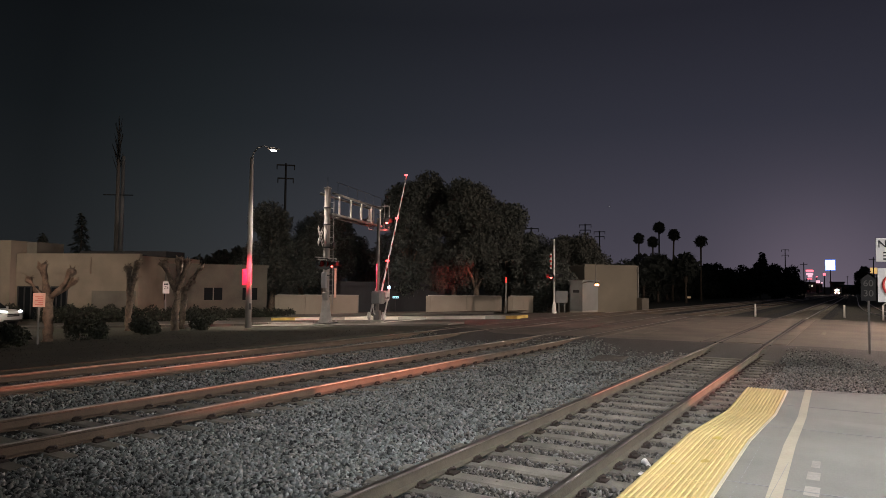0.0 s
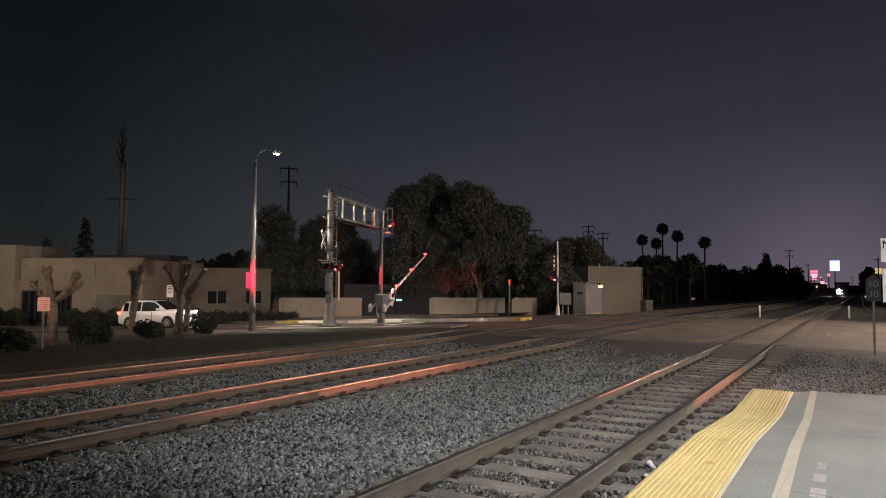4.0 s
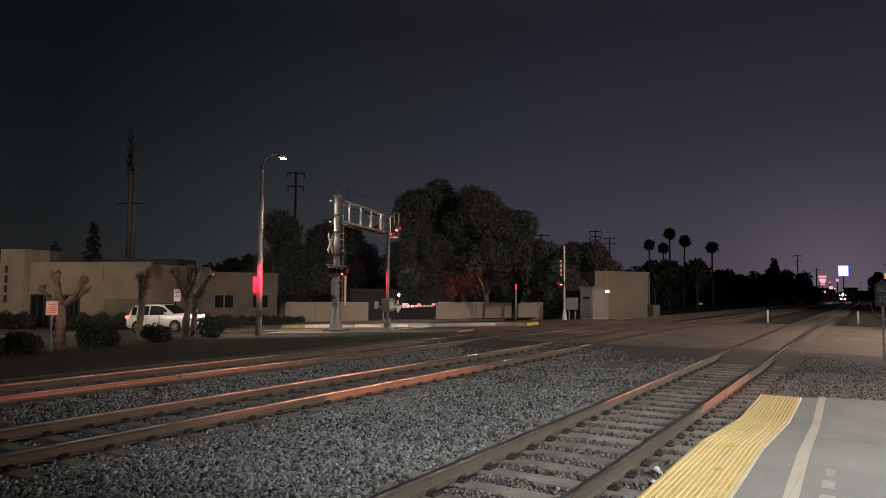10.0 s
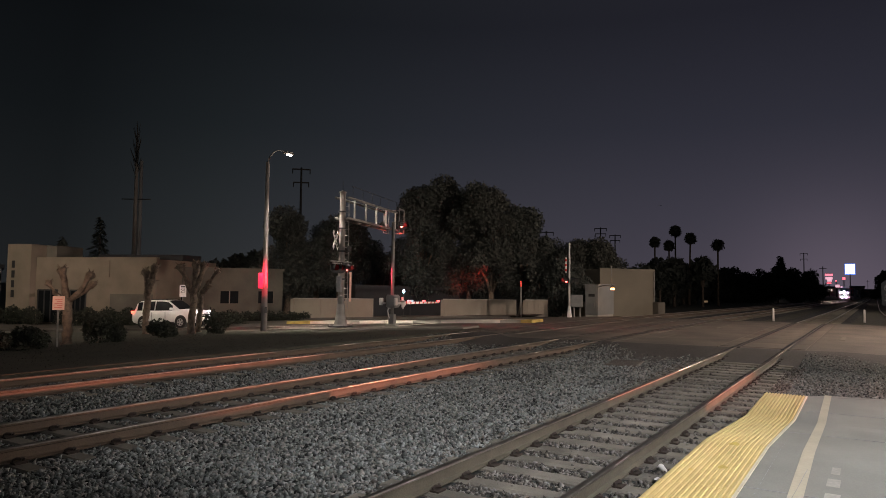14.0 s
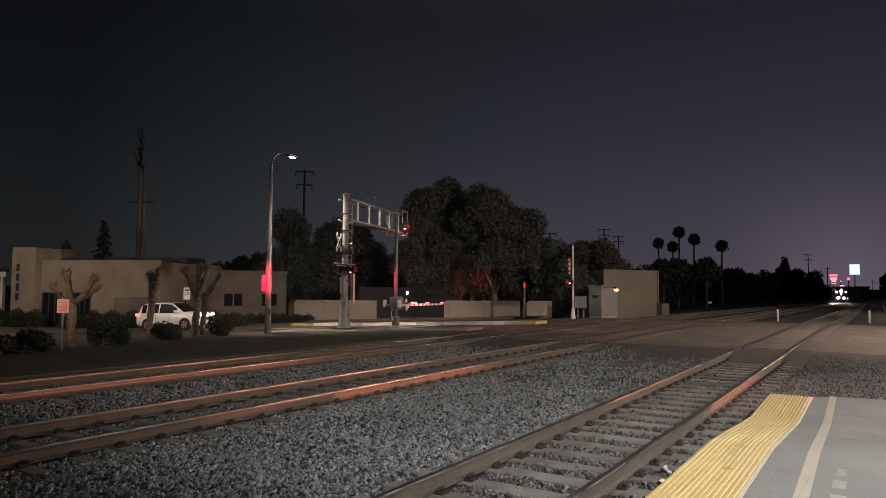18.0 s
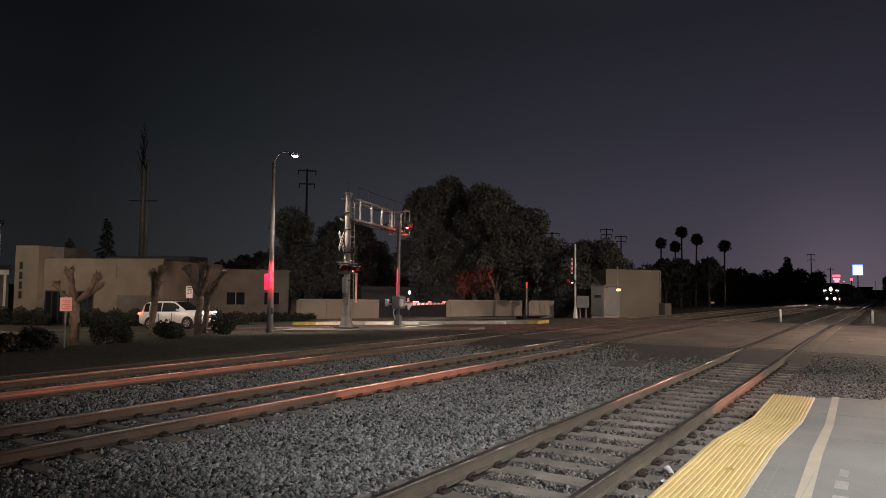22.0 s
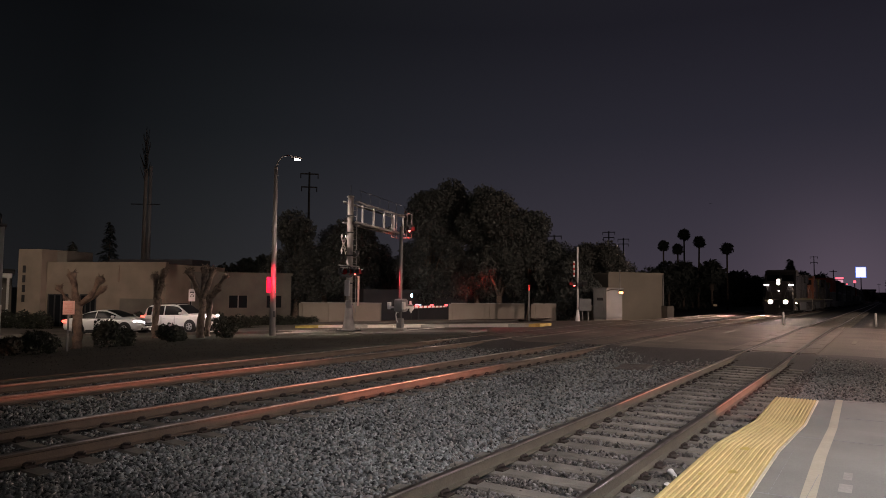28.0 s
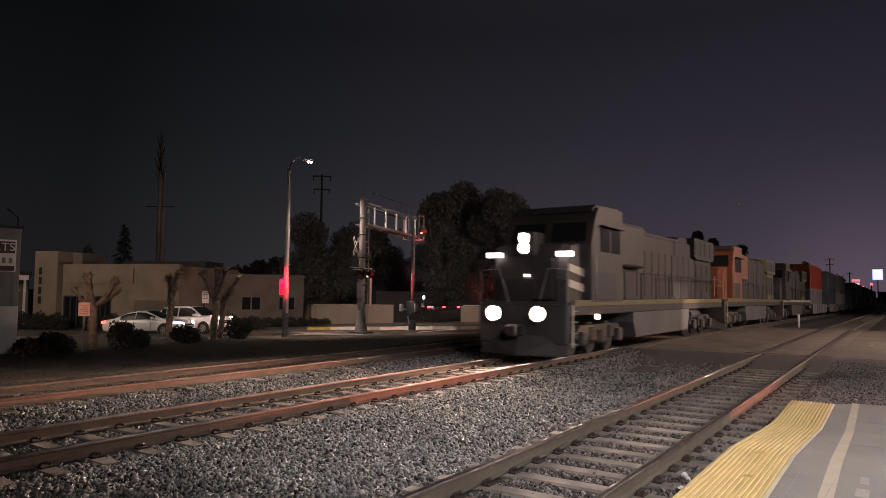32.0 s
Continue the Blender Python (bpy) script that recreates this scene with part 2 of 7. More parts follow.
M = dict(
    soil=mat("dry_soil", (0.056, 0.053, 0.036), 0.95, 0, 0.4, 0.6, 9, 0.8, depth=0.05),
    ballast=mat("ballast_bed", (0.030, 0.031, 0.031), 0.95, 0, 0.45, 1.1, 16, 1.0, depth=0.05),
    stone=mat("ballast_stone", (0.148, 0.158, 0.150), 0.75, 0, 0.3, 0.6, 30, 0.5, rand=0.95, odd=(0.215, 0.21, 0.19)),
    brownstone=mat("oily_ballast_stone", (0.100, 0.089, 0.076), 0.9, 0, 0.35, 0.6, 40, 0.4, rand=0.8, odd=(0.19, 0.18, 0.165)),
    apron=mat("crumbled_asphalt", (0.050, 0.047, 0.044), 0.95, 0, 0.4, 0.5, 25, 0.9, depth=0.03),
    asphalt=mat("asphalt", (0.108, 0.092, 0.076), 0.8, 0, 0.55, 0.55, 28, 0.8),
    tie=mat("concrete_tie", (0.20, 0.182, 0.150), 0.9, 0, 0.35, 2.5, 50, 0.4, rand=0.2),
    rail=mat("rusty_rail", (0.102, 0.071, 0.047), 0.8, 0.0, 0.3, 2.0, 60, 0.4, tint=(0.040, 0.028, 0.020)),
    # near rails: tan, with less red in place of a weaker orange beam
    railtan=mat("dull_tan_rail", (0.100, 0.086, 0.060), 0.85, 0.0, 0.3, 2.0, 60, 0.4, tint=(0.042, 0.035, 0.026)),
    rail_top=mat("worn_rail_head", (0.38, 0.33, 0.285), 0.33, 0.92, 0.3, 3.0, 90, 0.1),
    edgesteel=mat("dull_edge_steel", (0.17, 0.145, 0.12), 0.55, 0.5, 0.4, 3.0, 60, 0.3),
    clip=mat("rusty_clip", (0.05, 0.035, 0.028), 0.8, 0.3, 0.3, 8, 60, 0.3),
    concrete=mat("platform_concrete", (0.212, 0.212, 0.188), 0.85, 0, 0.2, 1.1, 70, 0.2),
    oldkerb=mat("dirty_kerb_concrete", (0.13, 0.115, 0.10), 0.9, 0, 0.3, 0.9, 30, 0.3),
    kerb=mat("kerb_concrete", (0.36, 0.34, 0.30), 0.9, 0, 0.3, 0.9, 30, 0.3),
    mulch=mat("red_bark_mulch", (0.085, 0.045, 0.032), 0.95, 0, 0.4, 1.2, 14, 0.8, depth=0.04),
    walk=mat("pavement_concrete", (0.21, 0.19, 0.165), 0.9, 0, 0.28, 0.7, 30, 0.3),
    panel=mat("crossing_panel", (0.115, 0.096, 0.079), 0.75, 0, 0.45, 0.8, 40, 0.4, rand=0.22),
    # groove shade is put into the colour: darker base, lighter ribs
    tactile=mat("groove_shaded_yellow", (0.48, 0.36, 0.14), 0.8, 0, 0.16, 1.6, 60, 0.15, rand=0.05),
    tactrib=mat("lit_tactile_rib", (0.57, 0.435, 0.185), 0.7, 0, 0.12, 2.2, 50, 0.15, rand=0.05),
    stain=mat("ochre_stain", (0.50, 0.37, 0.09), 0.8, 0, 0.3, 9, 60, 0.1),
    yellow=mat("worn_yellow_paint", (0.50, 0.37, 0.10), 0.8, 0, 0.35, 2.5, 40, 0.2),
    fadeline=mat("faded_line_paint", (0.42, 0.375, 0.28), 0.85, 0, 0.16, 1.5, 30, 0.15),
    lanepaint=mat("worn_lane_paint", (0.15, 0.135, 0.11), 0.85, 0, 0.45, 1.5, 20, 0.3),
    white=mat("worn_white_paint", (0.72, 0.67, 0.59), 0.8, 0, 0.2, 1.2, 40, 0.2),
    steel=mat("galvanised_steel", (0.25, 0.24, 0.225), 0.6, 0.35, 0.28, 2.0, 40, 0.15),
    darksteel=mat("dark_steel", (0.05, 0.05, 0.05), 0.6, 0.5, 0.3, 3, 40, 0.2),
    alu=mat("aluminium_paint", (0.58, 0.56, 0.53), 0.5, 0.15, 0.15, 2.0, 40, 0.1),
    pole=mat("concrete_pole", (0.20, 0.18, 0.165), 0.85, 0, 0.2, 1.5, 50, 0.2),
    armwhite=mat("reflective_white", (0.84, 0.82, 0.80), 0.45, 0, 0.06, 5, 40, 0.0),
    signwhite=mat("sign_white", (0.72, 0.70, 0.66), 0.5, 0, 0.10, 5, 40, 0.0),
    signred=mat("sign_red", (0.55, 0.05, 0.04), 0.5, 0, 0.1, 5, 40, 0.0),
    signpink=mat("faded_and_redlit_pink", (0.72, 0.44, 0.35), 0.6, 0, 0.14, 5, 40, 0.0),
    black=mat("black_paint", (0.015, 0.015, 0.015), 0.6, 0, 0.3, 4, 40, 0.1),
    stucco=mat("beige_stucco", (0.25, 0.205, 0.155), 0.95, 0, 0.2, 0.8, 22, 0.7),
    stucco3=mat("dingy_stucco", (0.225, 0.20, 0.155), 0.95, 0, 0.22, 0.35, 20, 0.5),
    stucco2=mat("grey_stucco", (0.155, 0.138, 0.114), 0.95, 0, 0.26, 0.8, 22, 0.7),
    blockwall=mat("block_wall", (0.30, 0.26, 0.21), 0.95, 0, 0.2, 0.5, 25, 0.4),
    roof=mat("dark_roofing", (0.03, 0.03, 0.032), 0.9, 0, 0.3, 1, 20, 0.3),
    cabinet=mat("grey_cabinet_paint", (0.20, 0.205, 0.20), 0.55, 0.1, 0.2, 1.2, 30, 0.1),
    cabglass=glass("grimy_cab_glass", (0.012, 0.013, 0.014), 0.3, 0.03),
    glassdark=glass("dark_glass", (0.012, 0.014, 0.016)),
    bark=mat("bark", (0.185, 0.14, 0.105), 0.95, 0, 0.55, 5, 26, 1.0, depth=0.04),
    leaf=mat("dark_leaf", (0.066, 0.074, 0.064), 0.85, 0, 0.3, 0.5, 30, 0.0, rand=0.28),
    leaf2=mat("olive_leaf", (0.070, 0.074, 0.062), 0.85, 0, 0.3, 0.5, 30, 0.0, rand=0.35),
    hedge=mat("hedge_leaf", (0.028, 0.032, 0.020), 0.85, 0, 0.3, 0.5, 30, 0.0, rand=0.5),
    grass=mat("dry_grass", (0.030, 0.032, 0.018), 0.95, 0, 0.35, 0.8, 30, 0.4),
    carwhite=mat("white_car_paint", (0.80, 0.79, 0.77), 0.32, 0.0, 0.05, 0.6, 8, 0.0),
    rubber=mat("tyre_rubber", (0.018, 0.018, 0.018), 0.85, 0, 0.2, 8, 40, 0.2),
    rim=mat("alloy_rim", (0.45, 0.45, 0.44), 0.35, 0.7, 0.1, 5, 40, 0.0),
    plastic=mat("black_plastic", (0.02, 0.02, 0.02), 0.55, 0, 0.2, 5, 40, 0.1),
    locogrey=mat("weathered_grey_paint", (0.040, 0.034, 0.030), 0.6, 0.1, 0.45, 0.8, 9, 0.1),
    locodark=mat("sooty_dark_paint", (0.04, 0.037, 0.036), 0.7, 0.1, 0.3, 0.5, 12, 0.1),
    orange=mat("orange_locomotive_paint", (0.19, 0.06, 0.026), 0.55, 0.05, 0.38, 0.6, 14, 0.1),
    locoyellow=mat("dusty_yellow_paint", (0.12, 0.105, 0.04), 0.6, 0.05, 0.25, 0.6, 14, 0.1),
    stripe=mat("cream_stripe_paint", (0.55, 0.50, 0.40), 0.6, 0, 0.2, 1, 14, 0.0),
    fueltank=mat("grimy_fuel_tank", (0.095, 0.095, 0.092), 0.6, 0.1, 0.45, 0.9, 12, 0.1),
    grime=mat("oily_grime", (0.060, 0.054, 0.048), 0.6, 0.2, 0.5, 1.5, 14, 0.1),
    tank=mat("grimy_grey_tank", (0.20, 0.19, 0.175), 0.6, 0.2, 0.4, 0.7, 14, 0.1),
    boxred=mat("red_container_paint", (0.36, 0.055, 0.02), 0.6, 0.1, 0.2, 0.5, 12, 0.1),
    boardbrown=mat("brown_board_paint", (0.075, 0.042, 0.034), 0.7, 0, 0.2, 2, 30, 0.1),
    boxgrey=mat("grey_container_paint", (0.22, 0.22, 0.225), 0.6, 0.1, 0.25, 0.5, 12, 0.1),
    boxwhite=mat("pale_container_paint", (0.42, 0.42, 0.41), 0.6, 0.1, 0.2, 0.5, 12, 0.1),
    boxdark=mat("dark_blue_container_paint", (0.075, 0.085, 0.11), 0.6, 0.1, 0.25, 0.5, 12, 0.1),
    head=glow("headlight_glow", (1.0, 0.78, 0.60), 9500),
    ditch=glow("ditch_light_glow", (1.0, 0.74, 0.56), 1350),
    board=glow("number_board_glow", (1.0, 0.96, 0.9), 6),
    marker=glow("amber_marker_glow", (1.0, 0.6, 0.25), 70),
    carhead=glow("car_headlight_glow", (0.95, 0.97, 1.0), 35),
    tail=glow("tail_light_glow", (1.0, 0.10, 0.06), 5),
    redlamp=glow("red_lens_glow", (1.0, 0.06, 0.05), 18),
    armlamp=glow("arm_lamp_glow", (1.0, 0.05, 0.05), 9),
    reddark=glass("dark_red_lens", (0.10, 0.006, 0.005)),
    redsoft=glow("dim_red_cap_glow", (1.0, 0.08, 0.06), 0.28),
    streethead=glow("street_lamp_glow", (1.0, 0.94, 0.82), 60),
    coldboard=glow("cold_board_glow", (0.45, 0.85, 1.0), 0.8),
    bluelamp=glow("cold_lamp_glow", (0.5, 0.82, 1.0), 14),
    amberlamp=glow("amber_lamp_glow", (1.0, 0.40, 0.15), 5),
    bluesign=glow("lit_blue_white_sign", (0.72, 0.78, 1.0), 1.6),
    signblue=glow("lit_blue_sign_edge", (0.10, 0.28, 1.0), 1.2),
    redpanel=glow("red_board_glow", (1.0, 0.04, 0.08), 0.55),
    ambersign=glow("lit_amber_sign", (1.0, 0.62, 0.22), 0.6),
    redsign=glow("lit_red_sign", (1.0, 0.12, 0.16), 2.6),
    pinksign=glow("lit_pink_sign", (1.0, 0.55, 0.66), 0.9),
    warmshop=glow("lit_shop_window", (1.0, 0.78, 0.6), 0.7),
    warmwin=glow("lit_window", (1.0, 0.7, 0.4), 0.10),
)
# ---------------------------------------------------------------- mesh building


class Mesh:
    """Collects vertices and faces of one part."""

    def __init__(self):
        self.v, self.f = [], []

    def add(self, verts, faces):
        k = len(self.v)
        self.v += [tuple(p) for p in verts]
        self.f += [tuple(i + k for i in f) for f in faces]
        return self

    def box(self, x0, y0, z0, x1, y1, z1, c=0.0):
        if c <= 0:
            vs = [(x, y, z) for z in (z0, z1) for y in (y0, y1) for x in (x0, x1)]
            return self.add(vs, [(0, 2, 3, 1), (4, 5, 7, 6), (0, 1, 5, 4), (2, 6, 7, 3), (0, 4, 6, 2), (1, 3, 7, 5)])
        c = min(c, (x1 - x0) * 0.45, (y1 - y0) * 0.45, (z1 - z0) * 0.45)

        def ring(z, i):
            a, b, d, e = x0 + i, x1 - i, y0 + i, y1 - i
            return [(a + c, d, z), (b - c, d, z), (b, d + c, z), (b, e - c, z), (b - c, e, z), (a + c, e, z), (a, e - c, z), (a, d + c, z)]
        vs = ring(z0, c * 0.6) + ring(z0 + c, 0) + ring(z1 - c, 0) + ring(z1, c * 0.6)
        fs = [tuple(range(7, -1, -1)), tuple(range(24, 32))]
        for k in range(3):
            for j in range(8):
                a, b = 8 * k + j, 8 * k + (j + 1) % 8
                fs.append((a, b, b + 8, a + 8))
        return self.add(vs, fs)

    def prism(self, pts, z0, z1):
        """An upright prism over a plan outline (counter-clockwise)."""
        n = len(pts)
        h0 = [z0] * n if not isinstance(z0, (list, tuple)) else z0
        h1 = [z1] * n if not isinstance(z1, (list, tuple)) else z1
        vs = [(p[0], p[1], a) for p, a in zip(pts, h0)] + [(p[0], p[1], a) for p, a in zip(pts, h1)]
        fs = [tuple(range(n - 1, -1, -1)), tuple(range(n, 2 * n))]
        fs += [(i, (i + 1) % n, n + (i + 1) % n, n + i) for i in range(n)]
        return self.add(vs, fs)

    def side(self, pts, y0, y1):
        """A profile in x and z, pushed along y."""
        n = len(pts)
        vs = [(p[0], y0, p[1]) for p in pts] + [(p[0], y1, p[1]) for p in pts]
        fs = [tuple(range(n)), tuple(range(2 * n - 1, n - 1, -1))]
        fs += [((i + 1) % n, i, n + i, n + (i + 1) % n) for i in range(n)]
        return self.add(vs, fs)

    def tube(self, path, radii, sides=8, caps=True):
        """A round bar along a path of points."""
        path = [Vector(p) for p in path]
        if not isinstance(radii, (list, tuple)):
            radii = [radii] * len(path)
        k = len(self.v)
        ref = None
        for i, p in enumerate(path):
            d = (path[min(i + 1, len(path) - 1)] - path[max(i - 1, 0)]).normalized()
            if ref is None:
                ref = d.orthogonal().normalized()
            s = (ref - d * ref.dot(d)).normalized()
            ref, t = s, d.cross(s)
            for j in range(sides):
                a = 2 * math.pi * j / sides
                self.v.append(tuple(p + radii[i] * (math.cos(a) * s + math.sin(a) * t)))
        for i in range(len(path) - 1):
            for j in range(sides):
                a, b = k + i * sides + j, k + i * sides + (j + 1) % sides
                self.f.append((a, b, b + sides, a + sides))
        if caps:
            self.f.append(tuple(k + j for j in range(sides - 1, -1, -1)))
            e = k + (len(path) - 1) * sides
            self.f.append(tuple(e + j for j in range(sides)))
        return self

    def turn(self, m):
        self.v = [tuple(m @ Vector(p)) for p in self.v]
        return self

    def data(self, name, material, smooth=False):
        me = bpy.data.meshes.new(name)
        me.from_pydata(self.v, [], self.f)
        me.materials.append(material)
        if smooth:
            me.polygons.foreach_set("use_smooth", [True] * len(me.polygons))
        me.update()
        return me


def part(name, mesh, material, parent, label="", smooth=False, m=None):
    """One mesh object under a thing or a part."""
    ob = new(name, mesh.data(name, material, smooth) if isinstance(mesh, Mesh) else mesh)
    ob.parent = parent
    if m is not None:
        ob.matrix_basis = m
    return tagged(ob, label)


def thing(name, label, category, m=None, group="", kind=""):
    ob = new(name)
    ob.empty_display_size = 0.2
    if m is not None:
        ob.matrix_basis = m
    return tagged(ob, label, category, group, kind)


def solid(name, mesh, material, label, category="", kind="", smooth=False, m=None, group=""):
    ob = new(name, mesh.data(name, material, smooth))
    if m is not None:
        ob.matrix_basis = m
    return tagged(ob, label, category, group, kind)


def rows_mesh(name, verts, faces, material):
    """A mesh of many alike pieces from arrays of corners and faces (all of one size)."""
    me = bpy.data.meshes.new(name)
    nf, k = faces.shape
    me.vertices.add(len(verts))
    me.vertices.foreach_set("co", verts.astype(np.float32).ravel())
    me.loops.add(nf * k)
    me.loops.foreach_set("vertex_index", faces.astype(np.int32).ravel())
    me.polygons.add(nf)
    me.polygons.foreach_set("loop_start", np.arange(0, nf * k, k, dtype=np.int32))
    me.materials.append(material)
    me.update(calc_edges=True)
    me.validate()
    return me


def words(text, size, material, parent, m, name="lettering"):
    cu = bpy.data.curves.new(name, "FONT")
    cu.body, cu.size, cu.align_x, cu.align_y, cu.extrude = text, size, "CENTER", "CENTER", 0.002
    cu.materials.append(material)
    ob = new(name, cu)
    ob.parent, ob.matrix_basis = parent, m
    return ob


# ---------------------------------------------------------------- ground, tracks, road
TRACKS = (3.217, 9.337, 13.898)
GAUGE = 1.505


def grade(x):
    """The line falls away gently beyond the level crossing."""
    return -0.0077 * (min(x, 600.0) - 42.0) if x > 42 else 0.0


def level(x, y):
    """Height of the open ground over the rail heads."""
    return flat_level(x, y) + grade(x) * min(1.0, max(0.0, (42 - y) / 22))


def flat_level(x, y):
    s = min(1, max(0, (x - 47) / 8))
    drop = 0.5 * s * s * (3 - 2 * s)
    if y < 15.0:
        side = min(1, max(0, (y - 14.6) / 0.4)) if y > 14 else 0
        base = -0.235 if y > -2 else -0.235
        return base * (1 - side)
    return max(-1.2, -0.036 * (y - 15.4)) - min(drop, 0.5) if y >= 15.4 else -0.235 * (15.4 - y) / 0.4 - drop * (y - 15.0) / 0.4


def spaced(lo, hi, fine0, fine1, step):
    a = list(np.arange(fine0, fine1 + 1e-6, step))
    d, v = step, fine1
    while v < hi:
        d *= 1.5
        v = min(hi, v + d)
        a.append(v)
    d, v = step, fine0
    while v > lo:
        d *= 1.5
        v = max(lo, v - d)
        a.insert(0, v)
    return a


gx = sorted(set(spaced(-3000, 3000, -12, 70, 2.0) + [600.0]))
gy = sorted(set([round(v, 2) for v in spaced(-3000, 3000, -8, 56, 2.0)] + [14.6, 15.0, 15.4, 48.7]))
ground = Mesh()
for y in gy:
    for x in gx:
        ground.v.append((x, y, level(x, y)))
nx = len(gx)
for j in range(len(gy) - 1):
    for i in range(nx - 1):
        a = j * nx + i
        ground.f.append((a, a + 1, a + nx + 1, a + nx))
solid("ground", ground, M["soil"], "dark dry bare soil along the railway", kind="structure")

# ballast bed of the three tracks, either side of the crossing
for x0, x1 in ((-40, 24.6), (45.2, 1500)):
    bed = Mesh()
    prof = [(-1.2, -0.45), (0.2, -0.27), (1.55, -0.225), (4.9, -0.215), (6.3, -0.25), (7.7, -0.215), (11.0, -0.215), (11.7, -0.24), (12.3, -0.215), (15.4, -0.22), (16.3, -0.42)]
    xs = list(np.linspace(x0, min(x1, 80), 40)) + ([600.0, x1] if x1 > 80 else [])
    for x in xs:
        for y, z in prof:
            bed.v.append((x, y, z + grade(x) + 0.02 * noise.noise(Vector((x * 0.8, y * 0.8, 0)))))
    k = len(prof)
    for i in range(len(xs) - 1):
        for j in range(k - 1):
            a = i * k + j
            bed.f.append((a, a + k, a + k + 1, a + 1))
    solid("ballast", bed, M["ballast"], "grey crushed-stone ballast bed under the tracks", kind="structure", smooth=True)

RAIL = [(-0.07, -0.172), (0.07, -0.172), (0.07, -0.158), (0.012, -0.14), (0.010, -0.05), (0.036, -0.036), (0.036, -0.006), (0.028, 0.0)]
# crowned running surface over the head
HEAD = [(0.0365, -0.016), (0.0372, -0.006), (0.035, 0.001), (0.029, 0.0058), (0.018, 0.0086), (0.006, 0.0098), (-0.006, 0.0098), (-0.018, 0.0086), (-0.029, 0.0058), (-0.035, 0.001), (-0.0372, -0.006), (-0.0365, -0.016)]
RAIL = RAIL + [(-y, z) for y, z in RAIL[:1:-1]] + [(-0.07, -0.158)]


def rail_mesh(x0, x1, section):
    """A rail, or its running surface, with this section from x0 to x1."""
    m = Mesh()
    n = len(section)
    xs = [x0, 42.0, 600.0, x1]
    for x in xs:
        m.v += [(x, y, z + grade(x)) for y, z in section]
    for k in range(len(xs) - 1):
        m.f += [(k * n + i, k * n + (i + 1) % n, (k + 1) * n + (i + 1) % n, (k + 1) * n + i) for i in range(n)]
    m.f += [tuple(range(n - 1, -1, -1)), tuple((len(xs) - 1) * n + i for i in range(n))]
    return m


tie_me = Mesh().side([(-0.13, -0.40), (0.13, -0.40), (0.13, -0.20), (0.10, -0.178), (-0.10, -0.178), (-0.13, -0.20)], -1.29, 1.29).data("sleeper", M["tie"])
clip = Mesh()
clip.tube([(-0.055, 0.0, 0.0), (-0.06, 0.0, 0.035), (-0.03, 0.02, 0.05), (0.0, 0.05, 0.045), (0.035, 0.02, 0.05), (0.06, 0.0, 0.035), (0.055, 0.0, 0.0)], 0.017, 6)
clip.box(-0.075, -0.06, -0.012, 0.075, 0.075, 0.010)
clip_me = clip.data("rail_clip", M["clip"])
T0 = 4.23
for i, yc in enumerate(TRACKS):
    tr = thing("track_%d" % (i + 1), ("near", "main", "far")[i] + " railway track with rusty rails on concrete sleepers", "railway track", pose(0, yc, 0), kind="structure")
    for s in (-1, 1):
        me = rail_mesh(-40, 1500, RAIL)
        r = part("rail", me, M["rail" if i else "railtan"], tr, "rusty steel rail", m=pose(0, s * GAUGE / 2, 0))
        part("rail_head", rail_mesh(-40, 1500, HEAD), M["rail_top"], r, "worn bright running surface", True)
    near = []
    far = Mesh()
    k = -16
    while T0 + 0.61 * k < 120:
        x = T0 + 0.61 * k + (0, 0.0, 0.3)[i]
        k += 1
        if 24.7 < x < 45.2:
            continue
        if x < 24.7:
            t = part("sleeper", tie_me, None, tr, m=pose(x, 0, random.uniform(-0.006, 0.006), 0, 0, random.uniform(-0.6, 0.6)))
            near.append(x)
        else:
            zg = grade(x)
            far.side([(x - 0.13, zg - 0.40), (x + 0.13, zg - 0.40), (x + 0.13, zg - 0.2), (x + 0.1, zg - 0.18), (x - 0.1, zg - 0.18), (x - 0.13, zg - 0.2)], -1.29, 1.29)
    tagged(part("distant_sleepers", far, M["tie"], tr), kind="stuff")
    for x in near:
        if i == 2 or (i == 1 and x < 3) or x < 2.2:
            continue
        for s in (-1, 1):
            for q in (-1, 1):
                part("rail_clip", clip_me, None, tr, m=pose(x, s * GAUGE / 2 + q * 0.10, -0.165, 0, 0, 0 if q > 0 else 180))

# loose ballast stones, denser near the platform
rng = np.random.default_rng(5)


